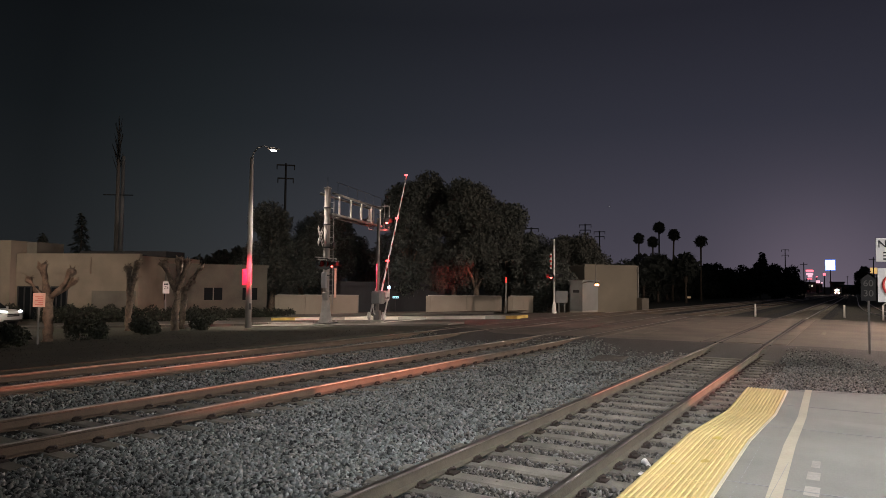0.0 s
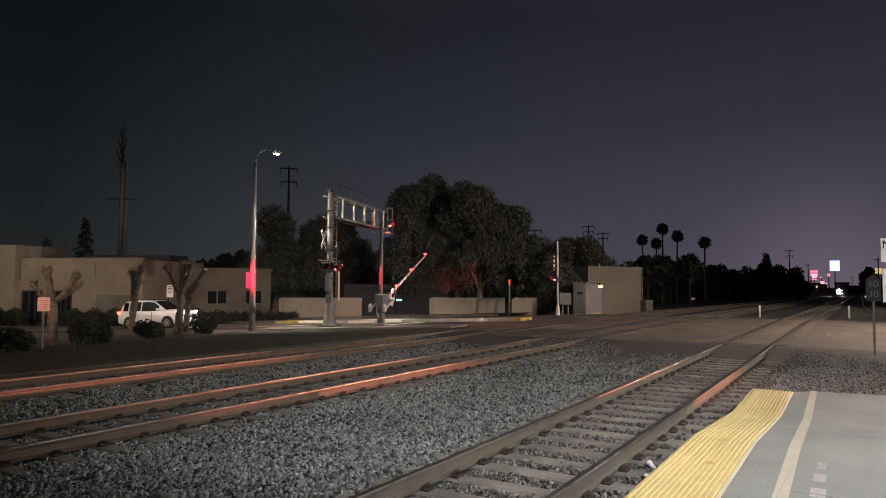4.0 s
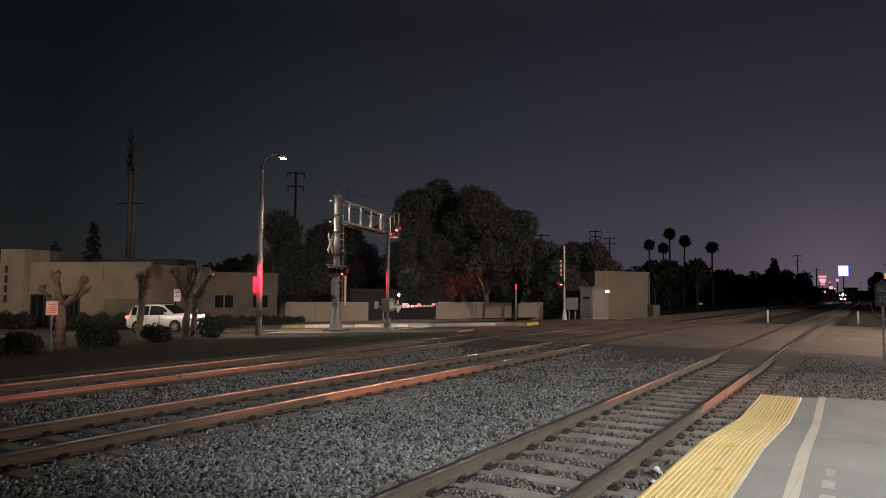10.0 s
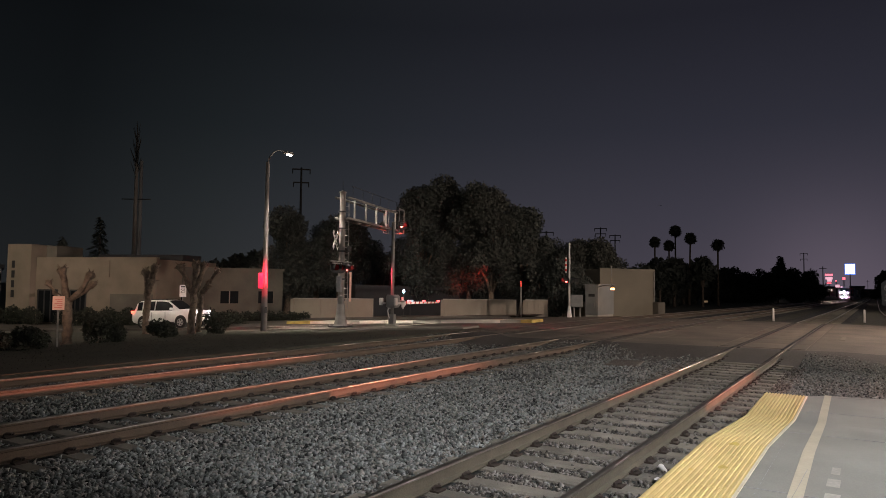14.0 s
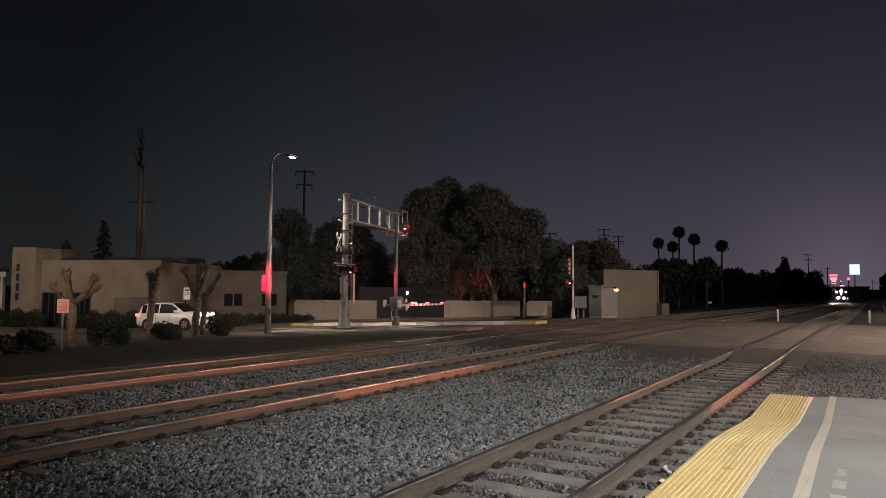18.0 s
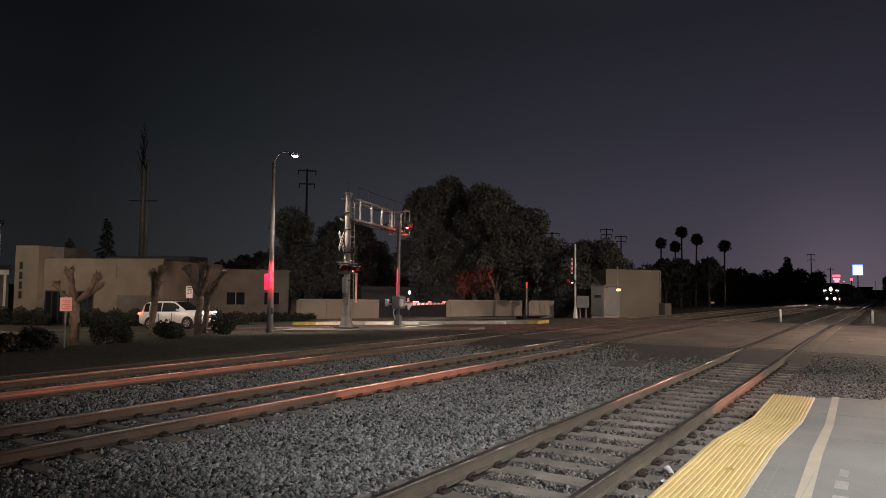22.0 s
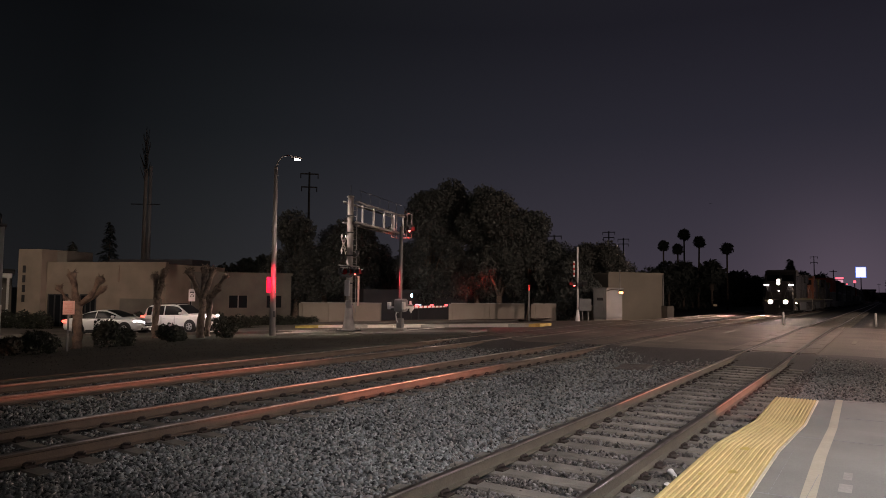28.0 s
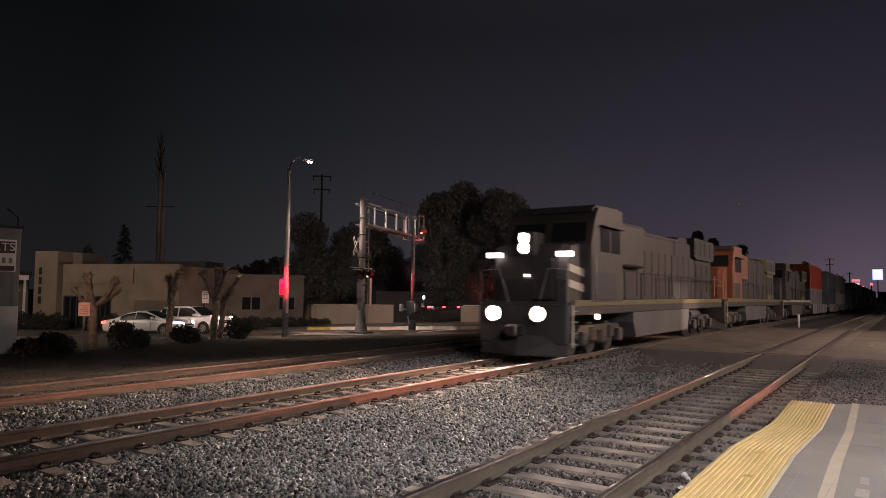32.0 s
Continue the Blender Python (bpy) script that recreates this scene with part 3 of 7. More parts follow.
def stones(name, count, box, size, label, avoid=True, z0=-0.205, material="stone", sink=-0.022):
    base = np.array([(1, 0, 0), (-1, 0, 0), (0, 1, 0), (0, -1, 0), (0, 0, 1), (0, 0, -1)], float)
    tri = np.array([(0, 2, 4), (2, 1, 4), (1, 3, 4), (3, 0, 4), (2, 0, 5), (1, 2, 5), (3, 1, 5), (0, 3, 5)])
    x0, x1, y0, y1 = box
    x = x0 + (x1 - x0) * rng.random(count) ** 1.25
    y = y0 + (y1 - y0) * rng.random(count)
    keep = np.ones(count, bool)
    z = np.full(count, z0)
    for i, yc in enumerate(TRACKS):
        d = np.abs(y - yc)
        keep &= np.abs(d - GAUGE / 2) > 0.085
        ph = (x - T0 - (0, 0.0, 0.3)[i] + 0.305) % 0.61 - 0.305
        on_tie = (np.abs(ph) < 0.14) & (d < 1.33)
        # the far track lies half buried in its stones
        bare = 0.95 - 0.5 * np.clip((x - 9) / 7, 0, 1) if i == 0 else (0.97, 0.80)[i - 1]
        keep &= ~(on_tie & (rng.random(count) < bare))
        z += np.where((d < 1.3) & ((np.abs(ph) >= 0.14) | (i > 0)), (sink, -0.018, 0.018)[i], 0)
    if avoid:
        # the stones thin out over the crumbled apron of the crossing
        keep &= rng.random(count) > np.clip((x - 20.6 - 1.2 * np.sin(y * 0.9)) / 2.6, 0, 1)
    ramp = np.clip((x - 20.9) / 3.3, 0, 1) * 0.215
    z = np.where((y > 5.2) & (y < 7.4), z - 0.03, z)
    z = z + ramp * (y < 15.3)
    x, y, z = x[keep], y[keep], z[keep]
    n = len(x)
    s = size * (0.55 + 0.9 * rng.random(n) ** 2)
    v = base[None] * (0.55 + 0.9 * rng.random((n, 6, 1)))
    v += 0.6 * (rng.random((n, 6, 3)) - 0.5)
    a, b = rng.random(n) * 6.28, (rng.random(n) - 0.5) * 2.4
    ca, sa, cb, sb = np.cos(a), np.sin(a), np.cos(b), np.sin(b)
    R = np.empty((n, 3, 3))
    R[:, 0] = np.stack([ca * cb, -sa, ca * sb], 1)
    R[:, 1] = np.stack([sa * cb, ca, sa * sb], 1)
    R[:, 2] = np.stack([-sb, np.zeros(n), cb], 1)
    v = np.einsum("nij,nkj->nki", R, v * np.array([1.15, 0.9, 0.75])) * s[:, None, None]
    v += np.stack([x, y, z + s * (0.85 * rng.random(n) - 0.35)], 1)[:, None]
    f = (tri[None] + 6 * np.arange(n)[:, None, None]).reshape(-1, 3)
    ob = new(name, rows_mesh(name, v.reshape(-1, 3), f, M[material]))
    return tagged(ob, label, "ballast", kind="stuff")


stones("ballast_stones", 66000, (2.0, 14.0, 4.3, 9.0), 0.031, "grey crushed-stone ballast around the near track")
stones("oily_stones", 46000, (2.0, 21.0, 1.6, 4.75), 0.027, "brown oily crushed stone between the near rails", material="brownstone", sink=-0.008)
for ya, yb in ((8.6, 10.07), (13.17, 14.63)):
    stones("oily_stones", 13000, (3.0, 24.0, ya, yb), 0.027, "brown oily crushed stone between the rails", material="brownstone")
stones("ballast_stones", 104000, (3.0, 24.5, 4.3, 16.0), 0.030, "grey crushed-stone ballast between the tracks")
stones("ballast_stones", 52000, (11.5, 24.3, -5.0, 1.8), 0.022, "grey crushed stone beyond the platform end", z0=-0.215)

# road sheet over the crossing and down to the street beyond
def kerb_x(y):
    return 27.9 - 0.27 * (y - 19) - 0.12 * max(0.0, y - 26)


def road_z(y):
    if y < -3:
        return -0.10
    if y < 1.0:
        return -0.10 + 0.09 * (y + 3) / 4
    if y < 15.4:
        return -0.010
    return max(-1.2, -0.036 * (y - 15.4)) + 0.005


def road_near(y):
    if y < 2:
        return 25.2
    if y < 12:
        return 25.0 - 0.08 * (y - 2)
    if y < 16:
        return 24.0 + (28.6 - 24.0) * (y - 12) / 4
    return kerb_x(y)


def road_far(y):
    return 46.0 if y < 14 else 46.0 - 0.27 * (y - 14)


road = Mesh()
ry = [-80, -30, -10, -3, 1, 2, 5, 8, 12, 13, 14, 15, 15.4, 16, 18, 20, 24, 28, 32, 38, 44, 48.7, 60, 80, 110]
RN = 12
for y in ry:
    for i in range(RN + 1):
        road.v.append((road_near(y) + (road_far(y) - road_near(y)) * i / RN, y, road_z(y)))
for j in range(len(ry) - 1):
    for i in range(RN):
        a = j * (RN + 1) + i
        road.f.append((a, a + 1, a + RN + 2, a + RN + 1))
solid("road", road, M["asphalt"], "worn grey-brown asphalt road over the level crossing", kind="structure", smooth=True)
skirt = Mesh()
for y0, y1 in ((-30, -3), (-3, 1.0), (1.0, 15.3)):
    za, zb = road_z(y0) - 0.004, road_z(y1) - 0.004
    skirt.prism([(20.9, y0), (24.2, y0), (24.2, y1), (20.9, y1)], [-0.4] * 4, [-0.225, za, zb, -0.225])
    skirt.prism([(24.2, y0), (29.0, y0), (29.0, y1), (24.2, y1)], [-0.4] * 4, [za, za, zb, zb])
solid("road_shoulder", skirt, M["apron"], "crumbling asphalt edge of the level crossing", kind="structure")
# crossing panels beside and between the rails
panels = thing("crossing_panels", "dark worn concrete crossing panels between the rails", "crossing panel", kind="structure")
pm_in = Mesh().box(0.01, -0.66, -0.1, 2.40, 0.66, 0.0, 0.02).data("panel", M["panel"])
pm_out = Mesh().box(0.01, -0.26, -0.1, 2.40, 0.26, 0.0, 0.02).data("panel", M["panel"])
for i, yc in enumerate(TRACKS):
    for k in range(8):
        x = 25.6 + 2.42 * k - (0.4, 1.0, -0.4)[i]
        part("panel", pm_in, None, panels, m=pose(x, yc, 0.003))
        for s in (-1, 1):
            part("panel", pm_out, None, panels, m=pose(x, yc + s * 1.06, 0.003))
for i, yc in enumerate(TRACKS):
    x0 = 25.2 - (0.4, 1.0, -0.4)[i]
    for s in (-1, 1):
        part("flangeway", Mesh().box(x0, s * 0.672 - 0.042, -0.03, x0 + 19.8, s * 0.672 + 0.042, 0.0045), M["black"], panels, "dark rubber flangeway strip", m=pose(0, yc, 0))
        part("flangeway", Mesh().box(x0, s * 0.836 - 0.040, -0.03, x0 + 19.8, s * 0.836 + 0.040, 0.0045), M["black"], panels, "dark rubber flangeway strip", m=pose(0, yc, 0))
        for yy in (0.615, 1.315):
            part("edge_angle", Mesh().box(x0, s * yy - 0.012, -0.05, x0 + 19.8, s * yy + 0.012, 0.0055), M["edgesteel"], panels, "worn steel panel edge", m=pose(0, yc, 0))
# pavement by the gate and the low kerbs
pave = Mesh()
py = [16.0, 18, 20, 22, 24, 26]
for y in py:
    z = road_z(y) + 0.10
    pave.v += [(kerb_x(y) - 1.5 - 0.02 * (y - 16), y, z - 0.04), (kerb_x(y), y, z), (kerb_x(y), y, z - 0.2), (kerb_x(y) - 1.5 - 0.02 * (y - 16), y, z - 0.3)]
for j in range(len(py) - 1):
    a = 4 * j
    for q in range(4):
        pave.f.append((a + q, a + (q + 1) % 4, a + 4 + (q + 1) % 4, a + 4 + q))
pave.f += [(3, 2, 1, 0), tuple(4 * len(py) - 4 + q for q in range(4))]
solid("pavement", pave, M["walk"], "pale concrete pavement beside the crossing gate", kind="structure")
near_kerb = thing("kerb", "low concrete kerb along the street", "kerb", kind="structure")
for k in range(30):
    y0 = 26 + 1.8 * k
    y1 = y0 + 1.78
    m = Mesh().prism([(kerb_x(y0) - 0.18, y0), (kerb_x(y0), y0), (kerb_x(y1), y1), (kerb_x(y1) - 0.18, y1)], [road_z(y0) - 0.1] * 2 + [road_z(y1) - 0.1] * 2, [road_z(y0) + 0.13] * 2 + [road_z(y1) + 0.13] * 2)
    part("kerb_stone", m, M["oldkerb"], near_kerb)
for k in range(24):
    y0 = 22 + 2.4 * k
    y1 = y0 + 2.38
    m = Mesh().prism([(road_far(y0), y0), (road_far(y0) + 0.2, y0), (road_far(y1) + 0.2, y1), (road_far(y1), y1)], [road_z(y0) - 0.1] * 2 + [road_z(y1) - 0.1] * 2, [road_z(y0) + 0.14] * 2 + [road_z(y1) + 0.14] * 2)
    part("kerb_stone", m, M["oldkerb"], near_kerb)
# raised median with painted kerb
med = thing("median", "raised concrete median island with yellow painted ends", "median", kind="structure")


def med_x(y):
    return 34.4 - 0.14 * (y - 15.8)


for k in range(9):
    y0, y1 = 15.9 + 1.8 * k, 15.9 + 1.8 * (k + 1) - 0.02
    w = 1.5
    pts = [(med_x(y0), y0), (med_x(y0) + w, y0), (med_x(y1) + w, y1), (med_x(y1), y1)]
    lo = [road_z(y0) - 0.1] * 2 + [road_z(y1) - 0.1] * 2
    hi = [road_z(y0) + 0.16] * 2 + [road_z(y1) + 0.16] * 2
    part("kerb_stone", Mesh().prism(pts, lo, hi), M["yellow"] if k == 8 else M["white"] if k % 3 else M["kerb"], med, "yellow painted kerb" if k == 8 else "")
y0, y1 = 15.86, 16.5
part("painted_end", Mesh().prism([(med_x(y0) - 0.01, y0), (med_x(y0) + 1.51, y0), (med_x(y1) + 1.51, y1), (med_x(y1) - 0.01, y1)], [road_z(y0) - 0.1] * 2 + [road_z(y1) - 0.1] * 2, [road_z(y0) + 0.166] * 2 + [road_z(y1) + 0.166] * 2), M["yellow"], med, "yellow painted end")
bed = Mesh()
for k in range(15):
    y = 20.5 + 1.8 * k
    bed.v += [(road_far(y) + 0.2, y, road_z(y) + 0.12), (road_far(y) + 2.6 + 0.12 * k, y, road_z(y) + 0.16)]
bed.f += [(2 * k, 2 * k + 1, 2 * k + 3, 2 * k + 2) for k in range(14)]
solid("planting_bed", bed, M["mulch"], "reddish bark mulch strip along the far kerb", kind="structure")
# worn lane marks
marks = thing("lane_marks", "worn white and yellow paint on the crossing road", "road marking", kind="structure")
for y0, y1, dx, w, c in ((27, 30, 4.2, 0.12, "white"), (33, 36, 4.2, 0.12, "white"), (39, 42, 4.2, 0.12, "white"), (21.5, 21.9, 0.4, 6.0, "white")):
    pts = [(kerb_x(y0) + dx, y0), (kerb_x(y0) + dx + w, y0), (kerb_x(y1) + dx + w, y1), (kerb_x(y1) + dx, y1)]
    part("lane_mark", Mesh().prism(pts, [road_z(y0) - 0.01] * 2 + [road_z(y1) - 0.01] * 2, [road_z(y0) + 0.006] * 2 + [road_z(y1) + 0.006] * 2), M[c], marks)
for x0, x1, y0, y1, c in ((33.5, 36.5, 11.0, 11.15, "yellow"), (38, 41, 10.9, 11.05, "yellow"), (30, 33, 11.7, 11.85, "white"), (27.5, 30, 7.1, 7.25, "white"), (36, 40, 6.6, 6.75, "yellow"), (31, 33.5, 1.0, 1.15, "white")):
    part("lane_mark", Mesh().box(x0, y0, -0.02, x1, y1, -0.004), M["lanepaint"], marks)

# ---------------------------------------------------------------- platform


def plat_z(x):
    pts = ((-30, 0.30), (7.9, 0.305), (10.6, 0.145), (12.7, 0.20), (30, 0.2))
    for (a, p), (b, q) in zip(pts, pts[1:]):
        if x <= b:
            return p + (q - p) * (x - a) / (b - a)


pxs = [-14, -6, 0, 3, 5, 6.5, 7.5, 7.9, 8.3, 8.8, 9.4, 10.0, 10.4, 10.6, 11.0, 11.8, 12.4, 13.0]
slab = Mesh()
prof = [(-12.0, -0.6), (1.56, -0.6), (1.56, 0.0), (1.53, 0.0)] + [(0.97, 0.0), (0.96, 0.0), (0.96, 0.004), (0.66, 0.004), (-2.0, 0.0), (-12.0, 0.0)]
for x in pxs:
    xe = x
    for y, z in prof:
        slab.v.append((xe + (0.45 if x == 13.0 and y < 0.5 else 0) - (0.25 if x == 13.0 and y > 0.9 else 0), y, plat_z(x) + z if z > -0.5 else -0.6))
k = len(prof)
for i in range(len(pxs) - 1):
    for j in range(k):
        a, b = i * k + j, i * k + (j + 1) % k
        slab.f.append((a, b, b + k, a + k))
slab.f += [tuple(range(k - 1, -1, -1)), tuple((len(pxs) - 1) * k + j for j in range(k))]
platform = solid("platform", slab, M["concrete"], "smooth grey concrete station platform with a ramped end", kind="structure")
# ribbed tactile panels along the edge
RIBS = 13
for p in range(-4, 11):
    x0, x1 = 1.2 * p, 1.2 * p + 1.195
    x1 = min(x1, 12.7)
    m = Mesh()
    cross = [(0.972, 0.008), (1.58, 0.008), (1.58, -0.05), (0.972, -0.001)]
    xs = sorted({x0, x1, *[v for v in (7.9, 8.3, 9.2, 10.0, 10.6, 11.2) if x0 < v < x1]})
    for x in xs:
        for y, z in cross:
            m.v.append((x, y, plat_z(x) + z))
    k = len(cross)
    for i in range(len(xs) - 1):
        for j in range(k):
            a, b = i * k + j, i * k + (j + 1) % k
            m.f.append((a, b, b + k, a + k))
    m.f += [tuple(range(k - 1, -1, -1)), tuple((len(xs) - 1) * k + j for j in range(k))]
    panel = part("tactile_panel", m, M["tactile"], platform, "yellow ribbed tactile panel")
    for r in range(RIBS):
        y, st = 0.985 + 0.59 * r / RIBS, 0.59 / RIBS
        rib = Mesh()
        sec = [(y + st * 0.10, 0.006), (y + st * 0.22, 0.021), (y + st * 0.62, 0.021), (y + st * 0.74, 0.006)]
        for x in xs:
            rib.v += [(x, a, plat_z(x) + b) for a, b in sec]
        for i in range(len(xs) - 1):
            rib.f += [(4 * i + j, 4 * i + j + 1, 4 * i + j + 5, 4 * i + j + 4) for j in range(3)]
        rib.f += [(3, 2, 1, 0), tuple(4 * (len(xs) - 1) + j for j in range(4))]
        part("rib", rib, M["tactrib"], panel)
    edge = Mesh()
    for x in xs:
        edge.v += [(x, 0.945, plat_z(x) + 0.001), (x, 0.948, plat_z(x) + 0.014), (x, 0.972, plat_z(x) + 0.014), (x, 0.974, plat_z(x) + 0.001)]
    for i in range(len(xs) - 1):
        edge.f += [(4 * i + j, 4 * i + j + 1, 4 * i + j + 5, 4 * i + j + 4) for j in range(3)]
    part("edging", edge, M["stripe"], panel, "pale edging strip")
m = Mesh()
for x in pxs:
    y = 0.392 + 0.0175 * x if x > 0 else 0.392
    m.v += [(x, y, plat_z(x) + 0.0085), (x, y + 0.125 - 0.002 * max(x, 0), plat_z(x) + 0.0085)]
for i in range(len(pxs) - 1):
    m.f.append((2 * i, 2 * i + 2, 2 * i + 3, 2 * i + 1))
part("painted_line", m, M["fadeline"], platform, "faded yellow painted line")
# rusty yellow stains on the tactile strip
for x, y, r in ((7.75, 1.26, 0.075), (6.69, 1.19, 0.06), (6.45, 1.42, 0.03)):
    m = Mesh().add([(x + r * 1.5 * math.cos(a) * (0.75 + 0.25 * math.sin(3 * a + x)), y + r * 0.7 * math.sin(a), plat_z(x) + 0.0225) for a in np.linspace(0, 5.9, 13)], [tuple(range(13))])
    part("stain", m, M["stain"], platform, "ochre stain")
# saw-cut joints, a long crack and patches on the slab
for x in (6.2, 9.3, 11.4):
    part("joint", Mesh().box(x - 0.006, -9.0, plat_z(x) - 0.01, x + 0.006, 0.95, plat_z(x) + 0.0065), M["boxgrey"], platform, "dark slab joint")
for y0, seed in ((0.62, 3),):
    rc = random.Random(seed)
    pts = []
    for k in range(22):
        x = 4.6 + 0.12 * k
        pts.append((x, y0 + 0.016 * noise.noise(Vector((x * 2.7, seed, 0))) - 0.032 * (x - 4.6)))
    m = Mesh()
    for x, y in pts:
        w = 0.0012 + 0.0016 * rc.random()
        m.v += [(x, y - w, plat_z(x) + 0.0098), (x, y + w, plat_z(x) + 0.0098)]
    m.f += [(2 * i, 2 * i + 2, 2 * i + 3, 2 * i + 1) for i in range(len(pts) - 1)]
    part("crack", m, M["boxgrey"], platform, "thin dark crack")
for x, y, w in ((5.75, 0.31, 0.05), (6.25, 0.31, 0.055), (6.75, 0.32, 0.05), (7.2, 0.32, 0.035)):
    part("paint_patch", Mesh().box(x - 0.14, y - w, plat_z(x) - 0.01, x + 0.14, y + w, plat_z(x) + 0.0045), M["kerb"], platform, "worn pale paint patch")
for k in range(26):
    x = 4.9 + 0.16 * k
    part("joint", Mesh().box(x, 0.838, plat_z(x) - 0.02, x + 0.09 + 0.04 * math.sin(7 * k), 0.842, plat_z(x + 0.1) + 0.0055), M["boxgrey"], platform, "broken dark joint line")
# ---------------------------------------------------------------- crossing equipment
UP = Vector((0, 0, 1))
ARM = 16.8  # direction of gate arm and cantilever, degrees from the track


def flasher(parent, x, y, z, turn, lit):
    """A round signal lamp with backplate and hood; it shines along its +x."""
    m = pose(x, y, z, 0, 0, turn)
    h = part("signal_lamp", Mesh().tube([(-0.22, 0, 0), (-0.20, 0, 0), (-0.05, 0, 0), (0, 0, 0)], [0.06, 0.13, 0.17, 0.17], 16), M["steel"], parent, "round flashing-light housing", m=m)
    disc = Mesh()
    for j in range(24):
        a = 2 * math.pi * j / 24
        disc.v += [(0.004, 0.29 * math.cos(a), 0.29 * math.sin(a)), (-0.008, 0.29 * math.cos(a), 0.29 * math.sin(a))]
    disc.f += [tuple(range(0, 48, 2)), tuple(range(47, 0, -2))] + [(2 * j, 2 * j + 1, (2 * j + 3) % 48, (2 * j + 2) % 48) for j in range(24)]
    part("backplate", disc, M["black"], h)
    lens = Mesh().tube([(0.006, 0, 0), (0.03, 0, 0), (0.045, 0, 0)], [0.15, 0.13, 0.05], 16)
    part("lens", lens, M["redlamp"] if lit else M["reddark"], h, "lit red lens" if lit else "dark red lens")
    hood = Mesh()
    for j in range(13):
        a = math.pi * (j / 12) * 1.3 - 0.15 * math.pi
        c, s = math.cos(a) * 0.165, math.sin(a) * 0.165
        hood.v += [(0.0, c, s), (0.30, c, s), (0.30, c * 1.05, s * 1.05), (0.0, c * 1.05, s * 1.05)]
    for j in range(12):
        a = 4 * j
        for q in range(4):
            hood.f.append((a + q, a + (q + 1) % 4, a + 4 + (q + 1) % 4, a + 4 + q))
    part("hood", hood, M["black"], h)
    return h


def beam(m, a, b, r, sides=6):
    return m.tube([a, b], r, sides)


# cantilever mast
gz = level(26.42, 22.66) + 0.12
mast = thing("signal_cantilever", "grey steel cantilever signal mast over the street, with flashing red lights", "signal mast", pose(26.42, 22.66, gz, 0, 0, ARM))
part("mast", Mesh().tube([(0, 0, 0.05), (0, 0, 3.0), (0, 0, 6.75)], [0.165, 0.155, 0.15], 20), M["pole"], mast, "round galvanised steel mast", True)
part("base_flare", Mesh().tube([(0, 0, 0.04), (0, 0, 0.12), (0, 0, 0.60), (0, 0, 1.15)], [0.36, 0.33, 0.23, 0.195], 16), M["steel"], mast)
part("base_plate", Mesh().box(-0.48, -0.48, 0, 0.48, 0.48, 0.05, 0.02), M["darksteel"], mast)
for sx in (-1, 1):
    for sy in (-1, 1):
        part("bolt", Mesh().tube([(sx * 0.40, sy * 0.40, 0.04), (sx * 0.40, sy * 0.40, 0.13)], 0.03, 6), M["steel"], mast)
for z in (1.3, 2.35, 3.75, 4.9, 5.75):
    part("band", Mesh().tube([(0, 0, z), (0, 0, z + 0.07)], 0.205, 18), M["darksteel"], mast)
part("cable_box", Mesh().box(-0.34, -0.12, 1.75, -0.17, 0.12, 2.55, 0.02), M["boxgrey"], mast)
part("mast_cap", Mesh().tube([(0, 0, 6.75), (0, 0, 6.80), (0, 0, 6.86)], [0.21, 0.20, 0.05], 16), M["steel"], mast)
part("antenna", Mesh().tube([(0, 0, 6.8), (0, 0, 7.35)], 0.014, 5), M["darksteel"], mast)
LT = 7.3
ZT, ZB = 6.50, 5.45
for s in (-1, 1):
    part("top_chord", beam(Mesh(), (-0.1, s * 0.33, ZT), (LT, s * 0.33, ZT), 0.065, 10), M["steel"], mast, smooth=True)
    part("bottom_chord", beam(Mesh(), (-0.1, s * 0.33, ZB), (LT, s * 0.33, ZB), 0.065, 10), M["steel"], mast, smooth=True)
    for k in range(5):
        x = 0.75 + k * (LT - 1.0) / 4
        w = 0.06 if s < 0 else 0.03
        part("truss_post", Mesh().box(x - w, s * 0.33 - 0.03, ZB, x + w, s * 0.33 + 0.03, ZT, 0.01), M["alu" if s < 0 else "steel"], mast, "pale painted truss post" if s < 0 else "")
for k in range(6):
    x = 0.45 + k * (LT - 0.6) / 5
    part("cross_tie", beam(Mesh(), (x, -0.33, ZB), (x, 0.33, ZB), 0.03), M["steel"], mast)
    part("handrail_post", beam(Mesh(), (x, -0.36, ZT), (x, -0.36, ZT + 0.62), 0.013), M["darksteel"], mast)
part("handrail", Mesh().tube([(0.3, -0.36, ZT + 0.62), (LT, -0.36, ZT + 0.62)], 0.013, 6), M["darksteel"], mast)
part("walkway", Mesh().box(0.2, -0.27, ZB + 0.06, LT, 0.27, ZB + 0.10), M["darksteel"], mast, "dark grating walkway")
for a, b in (((LT, -0.5, 5.3), (LT + 0.9, -0.5, 5.3)), ((LT, 0.5, 5.3), (LT + 0.9, 0.5, 5.3)), ((LT + 0.9, -0.5, 5.3), (LT + 0.9, 0.5, 5.3)), ((LT + 0.9, -0.5, 5.3), (LT + 0.9, -0.5, 6.75)), ((LT + 0.9, 0.5, 5.3), (LT + 0.9, 0.5, 6.75)), ((LT, -0.5, 6.75), (LT + 0.9, -0.5, 6.75)), ((LT, 0.5, 6.75), (LT + 0.9, 0.5, 6.75)), ((LT + 0.9, -0.5, 6.75), (LT + 0.9, 0.5, 6.75)), ((LT, -0.5, 5.3), (LT, -0.5, 6.75)), ((LT, 0.5, 5.3), (LT, 0.5, 6.75))):
    part("cage_bar", beam(Mesh(), a, b, 0.03), M["steel"], mast)
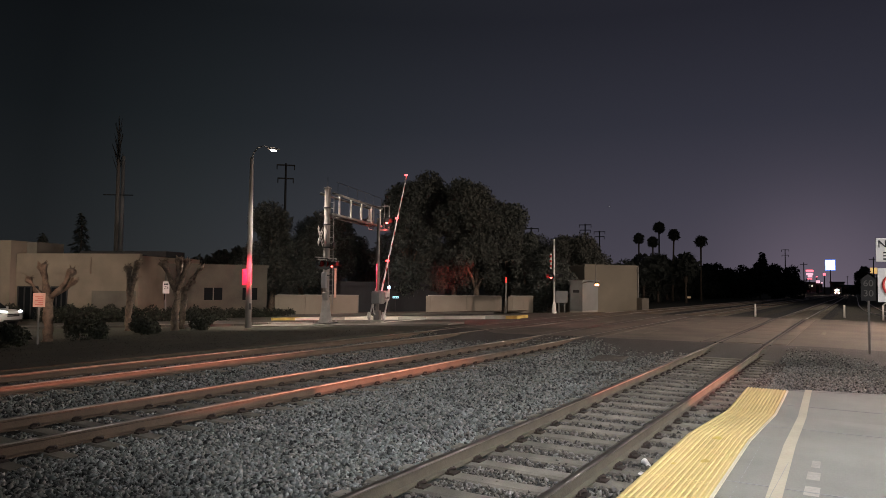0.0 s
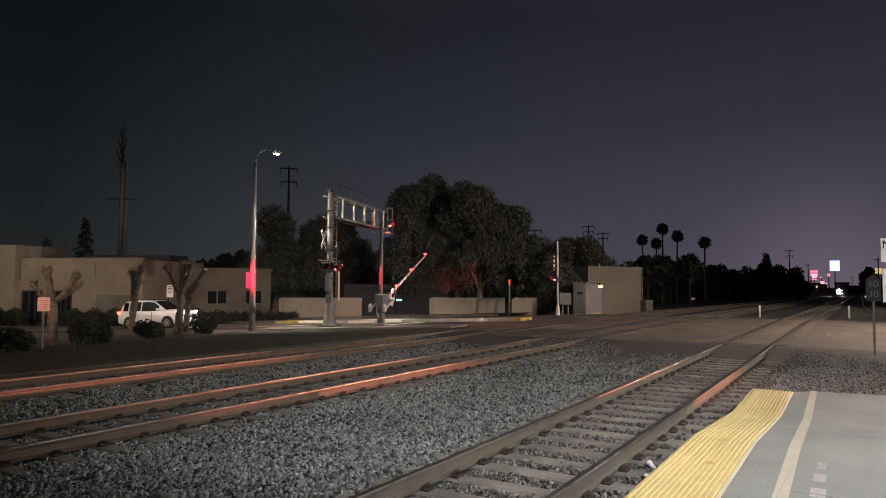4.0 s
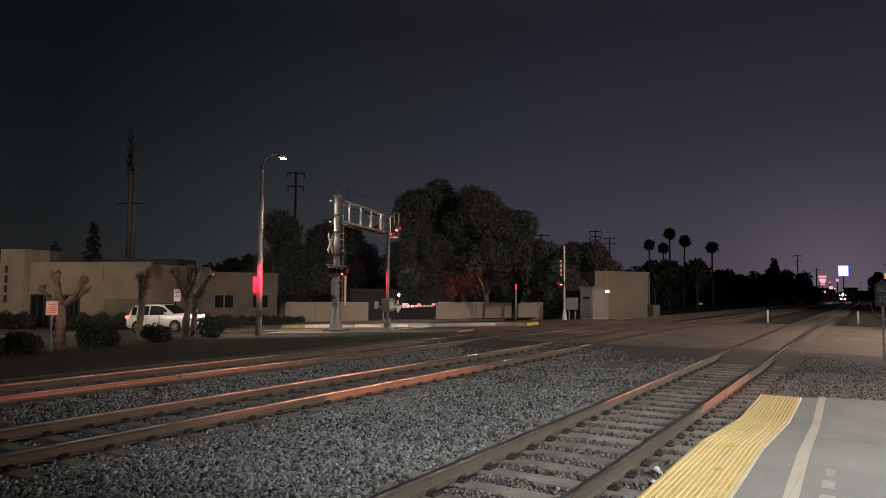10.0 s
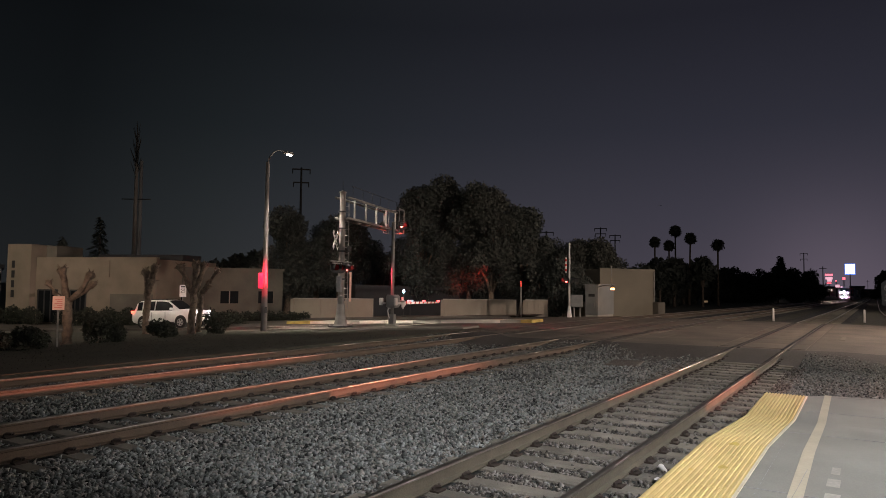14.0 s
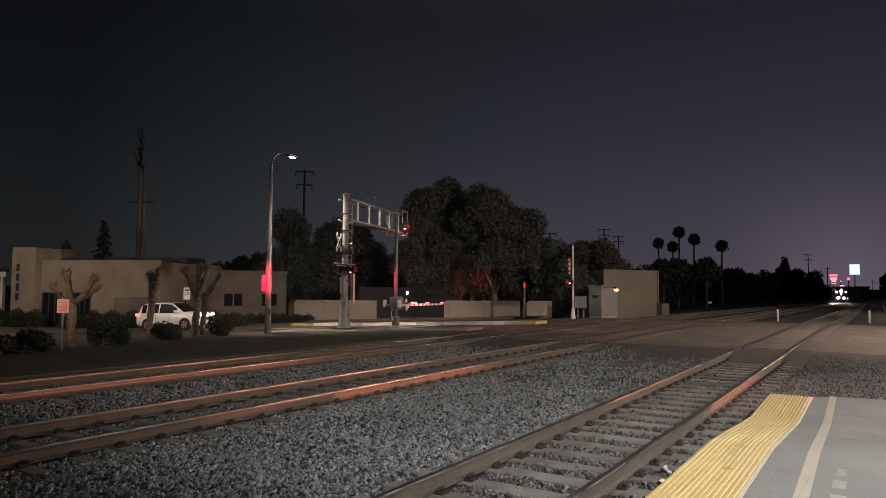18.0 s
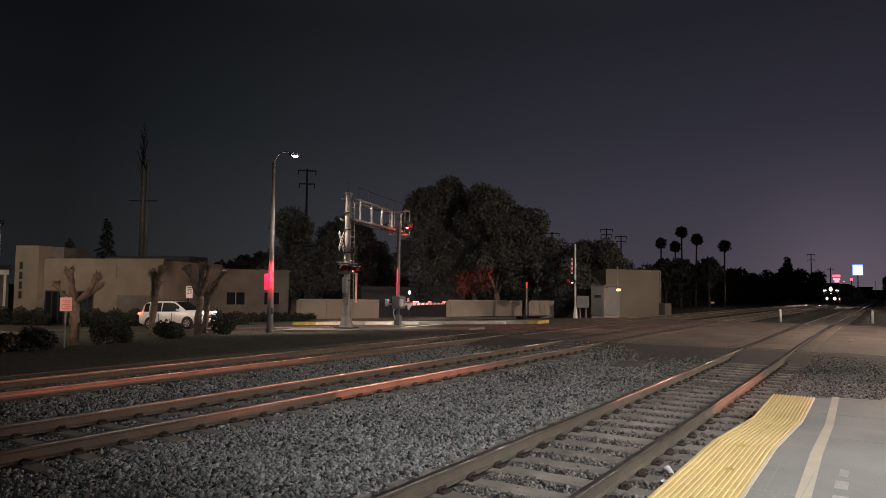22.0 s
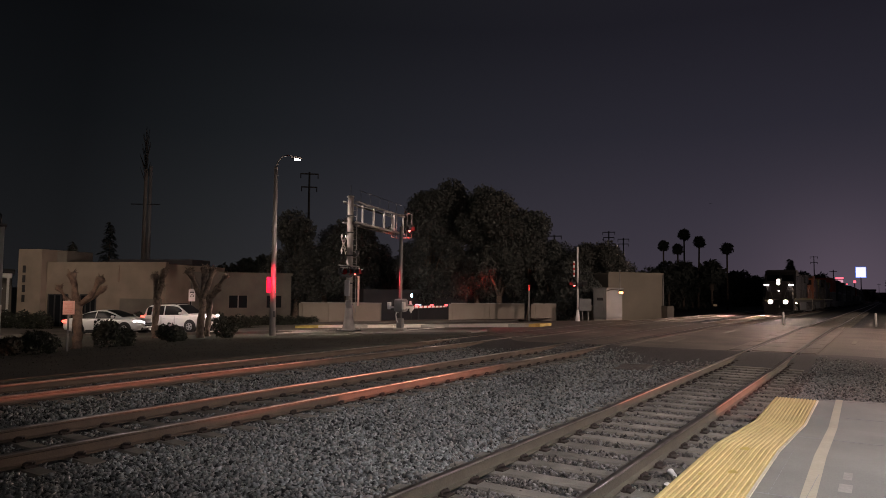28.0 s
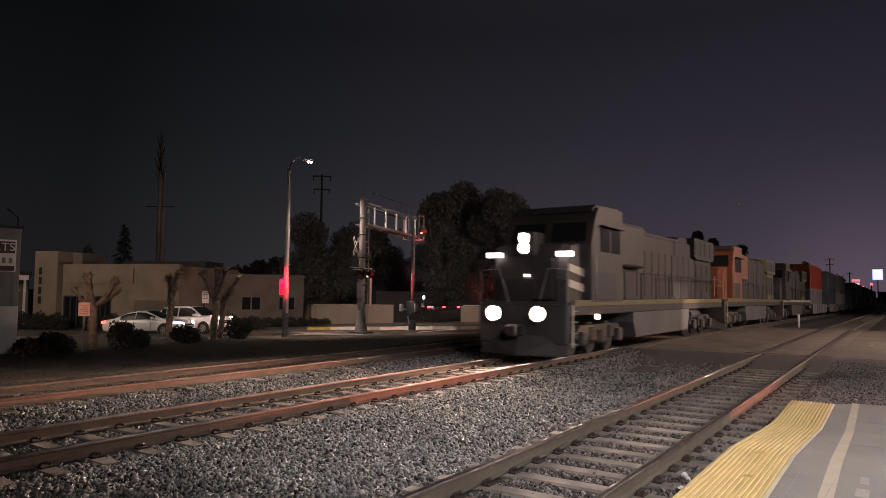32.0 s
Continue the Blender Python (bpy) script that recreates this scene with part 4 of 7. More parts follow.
# lights at the end of the cantilever and on the mast
for dy, lit in ((-0.35, 1), (0.35, 0)):
    flasher(mast, LT + 0.25 + 0.5 * dy, -0.62, 5.75, 250, lit)
    flasher(mast, LT + 0.25 + 0.5 * dy, 0.62, 5.75, 95, 1)
    flasher(mast, 0.62 + dy * 0.5, -0.1, 2.95, 268, lit)
    flasher(mast, -0.62 + dy * 0.80, -0.12, 2.95, 222, 0)
part("lamp_bracket", Mesh().tube([(-1.35, 0.0, 3.25), (1.25, 0.0, 3.25)], 0.035, 8), M["steel"], mast)
part("sign_arm", Mesh().box(-1.55, -0.25, 3.10, -0.55, -0.18, 3.17), M["steel"], mast)
# crossbuck
for a in (45, -45):
    part("crossbuck_blade", Mesh().box(-0.60, -0.012, -0.115, 0.60, 0.012, 0.115, 0.004), M["signwhite"], mast, "white crossbuck blade with unreadable lettering", m=pose(-0.12, 0.30, 4.35, 0, 0, 8) @ pose(0, 0, 0, 0, a, 0))
    for q in range(5):
        part("letter_bar", Mesh().box(-0.46 + q * 0.21, -0.02, -0.05, -0.34 + q * 0.21, -0.013, 0.05), M["black"], mast, m=pose(-0.12, 0.30, 4.35, 0, 0, 8) @ pose(0, 0, 0, 0, a, 0))
# ladder
for s in (-0.2, 0.2):
    part("ladder_rail", Mesh().tube([(0.34, s, 0.9), (0.34, s, 6.4)], 0.022, 6), M["steel"], mast)
for k in range(18):
    part("rung", Mesh().tube([(0.34, -0.2, 1.0 + 0.3 * k), (0.34, 0.2, 1.0 + 0.3 * k)], 0.014, 5), M["steel"], mast)
# the plate's pink colour imitates red flasher light
part("sign_strip", Mesh().box(0.36, -0.30, 1.25, 0.60, -0.27, 2.75, 0.01), M["signpink"], mast, "narrow strip plate coloured pink for red light on it")
part("junction_box", Mesh().box(-0.42, -0.28, 1.15, -0.2, 0.02, 1.55, 0.02), M["steel"], mast)
part("bell", Mesh().tube([(-0.02, -0.3, 3.9), (-0.02, -0.36, 3.9), (-0.02, -0.42, 3.9)], [0.05, 0.16, 0.17], 14), M["darksteel"], mast)

# gate mechanism
gz = level(27.88, 20.54) + 0.11
gate = thing("crossing_gate", "grey steel crossing-gate mechanism on a tall pole", "crossing gate", pose(27.88, 20.54, gz, 0, 0, ARM))
part("pole", Mesh().tube([(0, 0, 0.05), (0, 0, 5.25)], [0.092, 0.085], 14), M["steel"], gate, "slim steel pole", True)
part("foundation", Mesh().box(-0.28, -0.28, 0, 0.28, 0.28, 0.10, 0.02), M["kerb"], gate)
part("base_box", Mesh().box(-0.17, -0.15, 0.10, 0.17, 0.15, 0.58, 0.03), M["steel"], gate)
part("mechanism_box", Mesh().box(-0.52, -0.34, 0.92, 0.16, 0.16, 1.56, 0.06), M["cabinet"], gate, "grey gate motor box")
part("box_lid", Mesh().box(-0.46, -0.37, 0.98, 0.10, -0.34, 1.50, 0.012), M["cabinet"], gate)
part("hinge_shaft", Mesh().tube([(0.3, -0.55, 1.23), (0.3, 0.40, 1.23)], 0.05, 10), M["steel"], gate)
part("conduit", Mesh().tube([(-0.25, 0.1, 0.95), (-0.32, 0.12, 0.75), (-0.26, 0.1, 0.5), (-0.12, 0.05, 0.35)], 0.028, 7), M["alu"], gate)
part("conduit", Mesh().tube([(0.2, 0.1, 0.95), (0.33, 0.1, 0.72), (0.42, 0.1, 0.62)], 0.025, 7), M["alu"], gate)
# arm with counterweights; its own space: the arm runs along x from the hinge
arm = part("gate_arm", Mesh().side([(0.25, -0.078), (8.33, -0.045), (8.33, 0.045), (0.25, 0.078)], -0.016, 0.016), M["armwhite"], gate, "red and white striped gate arm with red lamps")
for k in range(10):
    x = 0.9 + 0.78 * k
    for s in (-1, 1):
        part("red_stripe", Mesh().add([(x, s * 0.019, 0.004 * x - 0.078), (x + 0.24, s * 0.019, 0.004 * x - 0.078), (x + 0.30, s * 0.019, 0.078 - 0.004 * x), (x + 0.06, s * 0.019, 0.078 - 0.004 * x)], [(0, 1, 2, 3) if s < 0 else (3, 2, 1, 0)]), M["signred"], arm, "red diagonal stripe")
for x in (2.3, 5.1, 8.2):
    part("arm_lamp", Mesh().tube([(x, -0.09, 0.09), (x, 0, 0.10), (x, 0.09, 0.09)], [0.038, 0.042, 0.038], 10), M["armlamp"], arm, "lit red arm lamp")
for s in (-0.42, 0.34):
    part("counterweight_arm", Mesh().box(-1.05, s - 0.025, -0.05, 0.30, s + 0.025, 0.05, 0.01), M["alu"], arm)
    part("counterweight", Mesh().box(-1.18, s - 0.06, -0.10, -0.86, s + 0.06, 0.26, 0.03), M["alu"], arm, "grey counterweight plate")
part("arm_root", Mesh().box(-0.1, -0.42, -0.06, 0.5, 0.34, 0.06, 0.02), M["alu"], arm)
for s in (-0.40, 0.30):
    part("arm_bracket", Mesh().side([(0.02, 0.30), (0.20, 0.32), (0.28, 0.12), (0.62, 0.05), (0.62, -0.08), (0.34, -0.20), (0.22, -0.30), (0.02, -0.18)], s, s + 0.05), M["alu"], arm, "pale cast arm bracket")
part("sway_brace", Mesh().tube([(0.4, -0.4, 0), (2.4, -0.02, 0)], 0.018, 6), M["steel"], arm)
part("sway_brace", Mesh().tube([(0.4, 0.33, 0), (2.4, 0.02, 0)], 0.018, 6), M["steel"], arm)

# the gate beyond the tracks on the other kerb: a raised-arm mast seen edge on
fz = level(43.96, 17.5) + 0.02
fm = thing("signal_mast", "slim pale signal mast beyond the crossing with red lamps", "signal mast", pose(43.96, 17.5, fz))
part("pole", Mesh().tube([(0, 0, 0.3), (0, 0, 5.05)], [0.068, 0.058], 12), M["signwhite"], fm, "pale painted pole", True)
part("base_flare", Mesh().tube([(0, 0, 0), (0, 0, 0.1), (0, 0, 0.55), (0, 0, 0.75)], [0.17, 0.16, 0.11, 0.075], 12), M["signwhite"], fm)
for k, z in enumerate((2.55, 3.55)):
    part("lamp_bracket", Mesh().tube([(-0.05, 0.05, z), (-0.35, 0.28, z)], 0.03, 6), M["darksteel"], fm)
flasher(fm, -0.30, 0.10, 2.50, 150, 1)
flasher(fm, 0.05, -0.30, 2.50, 290, 0)
part("striped_board", Mesh().box(-0.30, 0.1, 3.0, -0.22, 0.2, 4.05, 0.01), M["signwhite"], fm)
for k in range(3):
    part("red_stripe", Mesh().box(-0.31, 0.09, 3.12 + 0.33 * k, -0.213, 0.21, 3.28 + 0.33 * k), M["signred"], fm)
bo = thing("marker_post", "slim round marker post with a red-lit top", "post", pose(44.35, 21.32, level(44.35, 21.32)))
part("post", Mesh().tube([(0, 0, 0), (0, 0, 2.2)], 0.06, 12), M["steel"], bo, smooth=True)
# cap with a dim red emission of its own
part("post_top", Mesh().tube([(0, 0, 2.2), (0, 0, 2.56), (0, 0, 2.60)], [0.068, 0.068, 0.04], 12), M["redsoft"], bo, "dimly glowing red cap")

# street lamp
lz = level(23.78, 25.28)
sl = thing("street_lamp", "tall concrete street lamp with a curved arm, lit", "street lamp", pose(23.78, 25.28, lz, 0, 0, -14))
part("pole", Mesh().tube([(0, 0, 0), (0, 0, 0.6), (0, 0, 8.35)], [0.17, 0.15, 0.085], 14), M["pole"], sl, "tapered concrete pole", True)
part("arm", Mesh().tube([(0, 0, 8.3), (0.10, 0, 8.62), (0.33, 0, 8.90), (0.65, 0, 9.02), (0.95, 0, 8.98)], [0.045, 0.04, 0.035, 0.03, 0.03], 8), M["steel"], sl, smooth=True)
hd = part("lamp_head", Mesh().side([(0.85, 8.93), (1.0, 8.90), (1.36, 8.88), (1.44, 8.93), (1.36, 8.99), (1.0, 9.02)], -0.12, 0.12), M["steel"], sl, "flat street-lamp head")
part("lens", Mesh().box(1.06, -0.08, 8.83, 1.32, 0.08, 8.895, 0.02), M["streethead"], hd, "bright lit lens")
# emission on this board stands in for the flashers' red falling on it
part("sign_board", Mesh().box(-0.14, -0.22, 2.1, -0.11, 0.22, 2.85, 0.01), M["redpanel"], sl, "board with a red glow put in for flasher light", m=pose(-0.05, 0.1, 0, 0, 0, 60))
part("hand_hole", Mesh().box(-0.06, -0.165, 0.9, 0.06, -0.14, 1.2, 0.01), M["darksteel"], sl)

# ---------------------------------------------------------------- signs


def post_sign(name, label, x, y, z, turn, boards, height, post="steel", lean=0.0):
    s = thing(name, label, "sign", pose(x, y, z, 0, lean, turn))
    part("post", Mesh().box(-0.03, -0.03, 0, 0.03, 0.03, height, 0.008), M[post], s)
    for k, (zc, w, h, material) in enumerate(boards):
        part("sign_board", Mesh().box(-0.045, -w / 2, zc - h / 2, -0.032, w / 2, zc + h / 2, 0.004), M[material], s)
    return s


yard = post_sign("warning_sign", "faded red warning sign on a thin post in the verge", 13.09, 24.04, level(13, 24), 61, [(1.52, 0.37, 0.48, "signpink")], 1.8)
for k in range(5):
    part("letter_bar", Mesh().box(-0.049, -0.12, 1.36 + 0.07 * k, -0.0445, 0.12 - 0.08 * (k % 2), 1.374 + 0.07 * k), M["signred"], yard)
sp = post_sign("speed_sign", "white speed limit sign on a steel post", 31.33, 41.5, -1.12, 53, [(2.53, 0.44, 0.84, "signwhite")], 3.0)
words("25", 0.34, M["black"], sp, pose(-0.05, 0, 2.52, 90, 0, -90))
for k in range(2):
    part("letter_bar", Mesh().box(-0.05, -0.15, 2.71 + 0.10 * k, -0.044, 0.15, 2.77 + 0.10 * k), M["black"], sp)
tr = thing("track_speed_sign", "dark diamond-topped railway speed board with numbers", "sign", pose(23.93, -0.38, -0.24, 0, 0, 0))
part("post", Mesh().box(-0.03, -0.03, 0, 0.03, 0.03, 2.5, 0.008), M["steel"], tr)
part("sign_board", Mesh().add([(x, y, z) for x in (-0.05, -0.035) for y, z in ((-0.19, 1.76), (0.19, 1.76), (0.19, 2.40), (0.0, 2.56), (-0.19, 2.40))], [(4, 3, 2, 1, 0), (5, 6, 7, 8, 9)] + [(i, (i + 1) % 5, 5 + (i + 1) % 5, 5 + i) for i in range(5)]), M["darksteel"], tr)
for k, w in enumerate(("60", "30")):
    words(w, 0.27, M["tank"], tr, pose(-0.053, 0, 2.27 - 0.30 * k, 90, 0, -90))
ns = thing("platform_sign", "white railway warning signs on a steel post at the platform end", "sign", pose(15.45, -0.61, -0.24, 0, -1.5, 2))
part("post", Mesh().box(-0.03, -0.03, 0, 0.03, 0.03, 3.1, 0.008), M["steel"], ns)
part("sign_board", Mesh().box(-0.05, -0.34, 2.65, -0.035, 0.24, 3.10, 0.006), M["signwhite"], ns, "white board reading NO")
part("sign_board", Mesh().box(-0.05, -0.40, 1.89, -0.035, 0.22, 2.53, 0.006), M["signwhite"], ns, "white board with a red ring")
words("NO", 0.20, M["black"], ns, pose(-0.053, 0.05, 2.98, 90, 0, -90))
for k in range(3):
    part("letter_bar", Mesh().box(-0.055, -0.25, 2.69 + 0.06 * k, -0.049, 0.12, 2.715 + 0.06 * k), M["black"], ns)
ring = Mesh().tube([(-0.053, -0.09 + 0.22 * math.cos(a), 2.21 + 0.22 * math.sin(a)) for a in np.linspace(0, 2 * math.pi, 25)], 0.022, 6, False)
part("red_ring", ring, M["signred"], ns)
part("red_bar", beam(Mesh(), (-0.053, -0.25, 2.37), (-0.053, 0.07, 2.05), 0.02), M["signred"], ns)

# white posts beyond the crossing and a bent pipe rail
for x, y in ((52.9, 5.97), (54.9, 0.57)):
    solid("track_post", Mesh().tube([(0, 0, 0), (0, 0, 0.86), (0, 0, 0.90)], [0.07, 0.07, 0.04], 10), M["signwhite"], "short white post beside the track", "post", m=pose(x, y, -0.25), group="white posts", smooth=True)
solid("pipe_barrier", Mesh().tube([(52, -1.6, 0.75), (52, -1.9, 1.0), (52, -4.2, 1.0), (52, -4.6, 0.7), (52, -4.6, -0.2)], 0.05, 8), M["signwhite"], "white bent pipe barrier", "barrier", smooth=True)
solid("pipe_barrier", Mesh().tube([(52, -1.6, -0.2), (52, -1.6, 0.75)], 0.05, 8), M["signwhite"], "white pipe barrier post", "barrier", smooth=True)
# drain grate between the tracks
gr = thing("drain_grate", "flat steel grate lying in the ballast", "grate", pose(19.6, 6.1, -0.2, 0, 0, 8))
part("frame", Mesh().box(-0.75, -0.45, -0.05, 0.75, 0.45, 0.005, 0.01), M["panel"], gr)
for k in range(9):
    part("bar", Mesh().box(-0.68 + 0.16 * k, -0.4, 0.0, -0.62 + 0.16 * k, 0.4, 0.015), M["panel"], gr)
strip = Mesh().tube([(16.45, 3.95, 0.0), (16.40, 3.7, 0.01), (16.30, 3.4, 0.0), (16.31, 3.1, 0.012), (16.25, 2.75, 0.0)], [0.010, 0.018, 0.012, 0.018, 0.008], 6)
solid("paper_strip", strip, M["walk"], "dirty pale strip of litter across the sleepers", "litter", m=pose(0, 0, -0.17))
# litter by the near rail
cup = thing("paper_cup", "crumpled white paper cup by the rail", "litter", pose(8.25, 2.1, -0.19, 0, 80, 40))
part("cup", Mesh().tube([(0, 0, 0), (0, 0, 0.05), (0, 0, 0.11)], [0.026, 0.031, 0.038], 12), M["signwhite"], cup)
part("rim", Mesh().tube([(0, 0, 0.108), (0, 0, 0.116)], [0.041, 0.041], 12), M["signwhite"], cup)
solid("paper_scrap", Mesh().add([(0, 0, 0), (0.10, 0.01, 0.01), (0.11, 0.06, 0.02), (0.05, 0.08, 0.01), (-0.01, 0.06, 0.015), (0.05, 0.04, 0.025)], [(0, 1, 5), (1, 2, 5), (2, 3, 5), (3, 4, 5), (4, 0, 5)]), M["signwhite"], "white paper scrap in the ballast", "litter", m=pose(7.72, 2.02, -0.175))
# ---------------------------------------------------------------- plants


def leaves(blobs, count, size, seed, shell=0.55, flat=1.0):
    """Arrays of small bent leaf clumps over a crown made of overlapping lobes."""
    r = np.random.default_rng(seed)
    w = np.array([b[3] * b[3] for b in blobs], float)
    pick = r.choice(len(blobs), count, p=w / w.sum())
    B = np.array(blobs, float)[pick]
    d = r.normal(size=(count, 3))
    d /= np.linalg.norm(d, axis=1)[:, None]
    rad = B[:, 3] * (shell + (1 - shell) * r.random(count) ** 0.5) * (0.86 + 0.28 * r.random(count))
    c = B[:, :3] + d * rad[:, None] * np.array([1, 1, flat])
    s = size * (0.5 + r.random(count))
    a = r.normal(size=(count, 3))
    a /= np.linalg.norm(a, axis=1)[:, None]
    b = np.cross(a, d + 0.6 * r.normal(size=(count, 3)))
    b /= np.linalg.norm(b, axis=1)[:, None] + 1e-9
    nrm = np.cross(a, b)
    q = np.stack([c - a * s[:, None], c - b * s[:, None] * 0.55 + nrm * s[:, None] * 0.2, c + a * s[:, None], c + b * s[:, None] * 0.55 + nrm * s[:, None] * 0.2], 1)
    return q.reshape(-1, 3), (np.arange(4)[None] + 4 * np.arange(count)[:, None])


def tree(name, label, x, y, z, trunk, blobs, count, size, seed, leaf="leaf", r0=0.25, group="", flat=1.0):
    """A tapered trunk with limbs to each lobe and a crown of small leaf clumps."""
    t = thing(name, label, "tree", pose(x, y, z), group)
    rr = random.Random(seed)
    wood = Mesh()
    top = Vector((rr.uniform(-0.2, 0.2), rr.uniform(-0.2, 0.2), trunk))
    wood.tube([(0, 0, -0.1), (0.03, 0.02, trunk * 0.3), tuple(top * 0.7), tuple(top)], [r0 * 1.25, r0, r0 * 0.85, r0 * 0.7], 9)
    for b in blobs[:14]:
        e = Vector(b[:3])
        mid = top.lerp(e, 0.5) + Vector((rr.uniform(-0.3, 0.3), rr.uniform(-0.3, 0.3), 0.3))
        wood.tube([tuple(top * 0.8), tuple(top.lerp(mid, 0.5)), tuple(mid), tuple(e)], [r0 * 0.5, r0 * 0.4, r0 * 0.28, r0 * 0.1], 6)
    part("trunk", wood, M["bark"], t, "brown trunk with spreading limbs", True)
    v, f = leaves(blobs, count, size, seed, flat=flat)
    part("crown", rows_mesh("crown", v, f, M[leaf]), None, t, "dark uneven leafy crown")
    return t


def lobes(seed, n, w, d, z0, z1, r):
    """Random lobe centres inside a rounded block of crown."""
    rr = random.Random(seed)
    out = []
    for _ in range(n):
        a = rr.random() * 6.283
        k = math.sqrt(rr.random())
        zz = rr.uniform(z0, z1)
        t = (zz - z0) / max(0.1, z1 - z0)
        s = math.sin(math.pi * (0.18 + 0.70 * t))
        out.append((w * k * math.cos(a) * s, d * k * math.sin(a) * s, zz, r * rr.uniform(0.6, 1.15)))
    return out


# big trees behind the wall; azimuth in degrees, distance, crown width, height
def at_bearing(az, dist):
    a = radians(az)
    return dist * math.cos(a), dist * math.sin(a)


BIG = [  # bearing, distance, half width, crown bottom, crown top, lobes, leaves, lobe radius
    (45.0, 62, 2.4, 1.2, 8.3, 22, 6000, 1.3), (42.6, 64, 2.6, 1.5, 8.0, 22, 6000, 1.4), (40.7, 64, 2.6, 1.5, 8.0, 22, 5500, 1.3),
    (33.9, 60, 2.7, 1.6, 10.6, 32, 9000, 1.2), (31.9, 62, 3.0, 1.6, 11.7, 36, 9500, 1.3), (30.0, 61, 2.9, 1.4, 11.0, 36, 9500, 1.3), (28.0, 59, 3.1, 1.4, 9.9, 34, 9500, 1.3),
    (25.6, 60, 2.6, 1.2, 8.6, 28, 7500, 1.2), (37.4, 72, 3.4, 1.0, 6.4, 20, 5000, 1.6),
    (22.9, 66, 3.2, 0.6, 6.1, 22, 5500, 1.4), (19.6, 70, 2.8, 0.6, 5.7, 20, 5000, 1.4), (25.2, 74, 3.0, 0.6, 6.2, 18, 4500, 1.5), (20.3, 65, 2.5, 1.2, 6.6, 24, 6000, 1.2), (22.0, 55, 1.5, 0.0, 4.4, 20, 4500, 0.9), (23.6, 57, 1.5, 0.0, 4.0, 18, 4000, 0.9),
]
for k, (az, dist, w, z0, z1, n, leaf_n, r) in enumerate(BIG):
    x, y = at_bearing(az, dist)
    z = level(x, y)
    tree("street_tree", "large dark broadleaf tree behind the low wall", x, y, z, z0 + 1.2, lobes(40 + k, n, w, w, z0 + r * 0.6 - z * 0.5, z1 - r * 0.5 - z, r), int(leaf_n * 3.4), 0.12, 70 + k, "leaf" if k % 2 else "leaf2", 0.3, "street trees")
# far hedge line of trees along the railway
for k in range(16):
    az = 17.2 - 0.82 * k
    dist = 105 + 9 * k
    x, y = at_bearing(az, dist)
    top = (6.2, 5.6, 7.0, 6.6, 8.6, 8.0, 7.2, 8.2, 8.0, 7.0, 7.2, 6.0, 5.0, 7.0, 8.0, 7.2)[k] * (0.86 + 0.032 * k)
    zg = level(x, y + 1.5)
    tree("railside_tree", "dark bushy tree beside the railway", x, y + 1.5, zg, 2.0, lobes(140 + k, 18, 4.2 + 0.15 * k, 3.5, 0.8, top - 2.0 - zg, 1.9), 5200, 0.34, 170 + k, "leaf" if k % 3 else "leaf2", 0.25, "railside trees")

for az, dist, top in ((5.0, 205, 7.2), (3.9, 210, 7.4)):
    x, y = at_bearing(az, dist)
    zg = level(x, y)
    tree("railside_tree", "dark bushy tree beside the railway", x, y, zg, 2.0, lobes(int(az * 31), 16, 4.0, 3.5, 0.8, top - 1.6 - zg, 2.0), 4200, 0.36, int(az * 37), "leaf", 0.25, "railside trees")


def palm(x, y, z, h, r, seed, lean=0.0):
    p = thing("palm_tree", "tall slim fan palm with a round head of fronds", "palm tree", pose(x, y, z), "palms")
    rr = random.Random(seed)
    part("trunk", Mesh().tube([(0, 0, 0), (lean * 0.3, 0, h * 0.4), (lean, 0, h)], [0.26, 0.19, 0.16], 8), M["bark"], p, smooth=True)
    fr = Mesh()
    for i in range(95):
        a, e = rr.random() * 6.283, math.asin(rr.uniform(-0.85, 1.0))
        d = Vector((math.cos(a) * math.cos(e), math.sin(a) * math.cos(e), math.sin(e)))
        s = d.cross(UP).normalized()
        c = Vector((lean, 0, h))
        L = r * rr.uniform(0.75, 1.1)
        for q in range(-3, 4):
            tip = c + d * L + s * q * 0.24 * L * 0.5 - UP * (0.05 * L + abs(q) * 0.03 * L)
            m0 = c + d * L * 0.5
            fr.add([m0 - s * (0.05 - 0.05 * q) - s * 0.10, m0 + s * (0.05 + 0.05 * q) + s * 0.10, tip, c + d * 0.1], [(0, 1, 2), (0, 3, 1)])
    part("fronds", fr, M["leaf"], p, "dark fan fronds")
    v, f = leaves([(lean, 0, h - 0.05 * r, r * 0.86)], 420, r * 0.2, seed, 0.3)
    part("frond_ball", rows_mesh("frond_ball", v, f, M["leaf"]), None, p)
    skirt = Mesh().tube([(lean, 0, h - r * 1.1), (lean, 0, h - r * 0.5), (lean, 0, h)], [r * 0.12, r * 0.22, r * 0.2], 9)
    part("dead_fronds", skirt, M["bark"], p)


for k, (az, dist, h, r, lean) in enumerate(((14.96, 150, 11.9, 1.3, 0), (13.88, 152, 11.3, 1.3, 0), (13.4, 158, 14.8, 1.45, 0), (12.4, 150, 12.7, 1.35, 1.6), (10.28, 150, 11.2, 1.4, 0.2))):
    x, y = at_bearing(az, dist)
    palm(x, y, level(x, y), h - 0.2 - level(x, y), r, 300 + k, lean)
for k, (az, dist, h, r) in enumerate(((14.6, 130, 5.2, 2.6), (13.5, 132, 6.2, 2.8), (11.4, 134, 6.2, 2.8))):
    x, y = at_bearing(az, dist)
    palm(x, y, level(x, y), h - 0.8 - level(x, y), r, 320 + k)


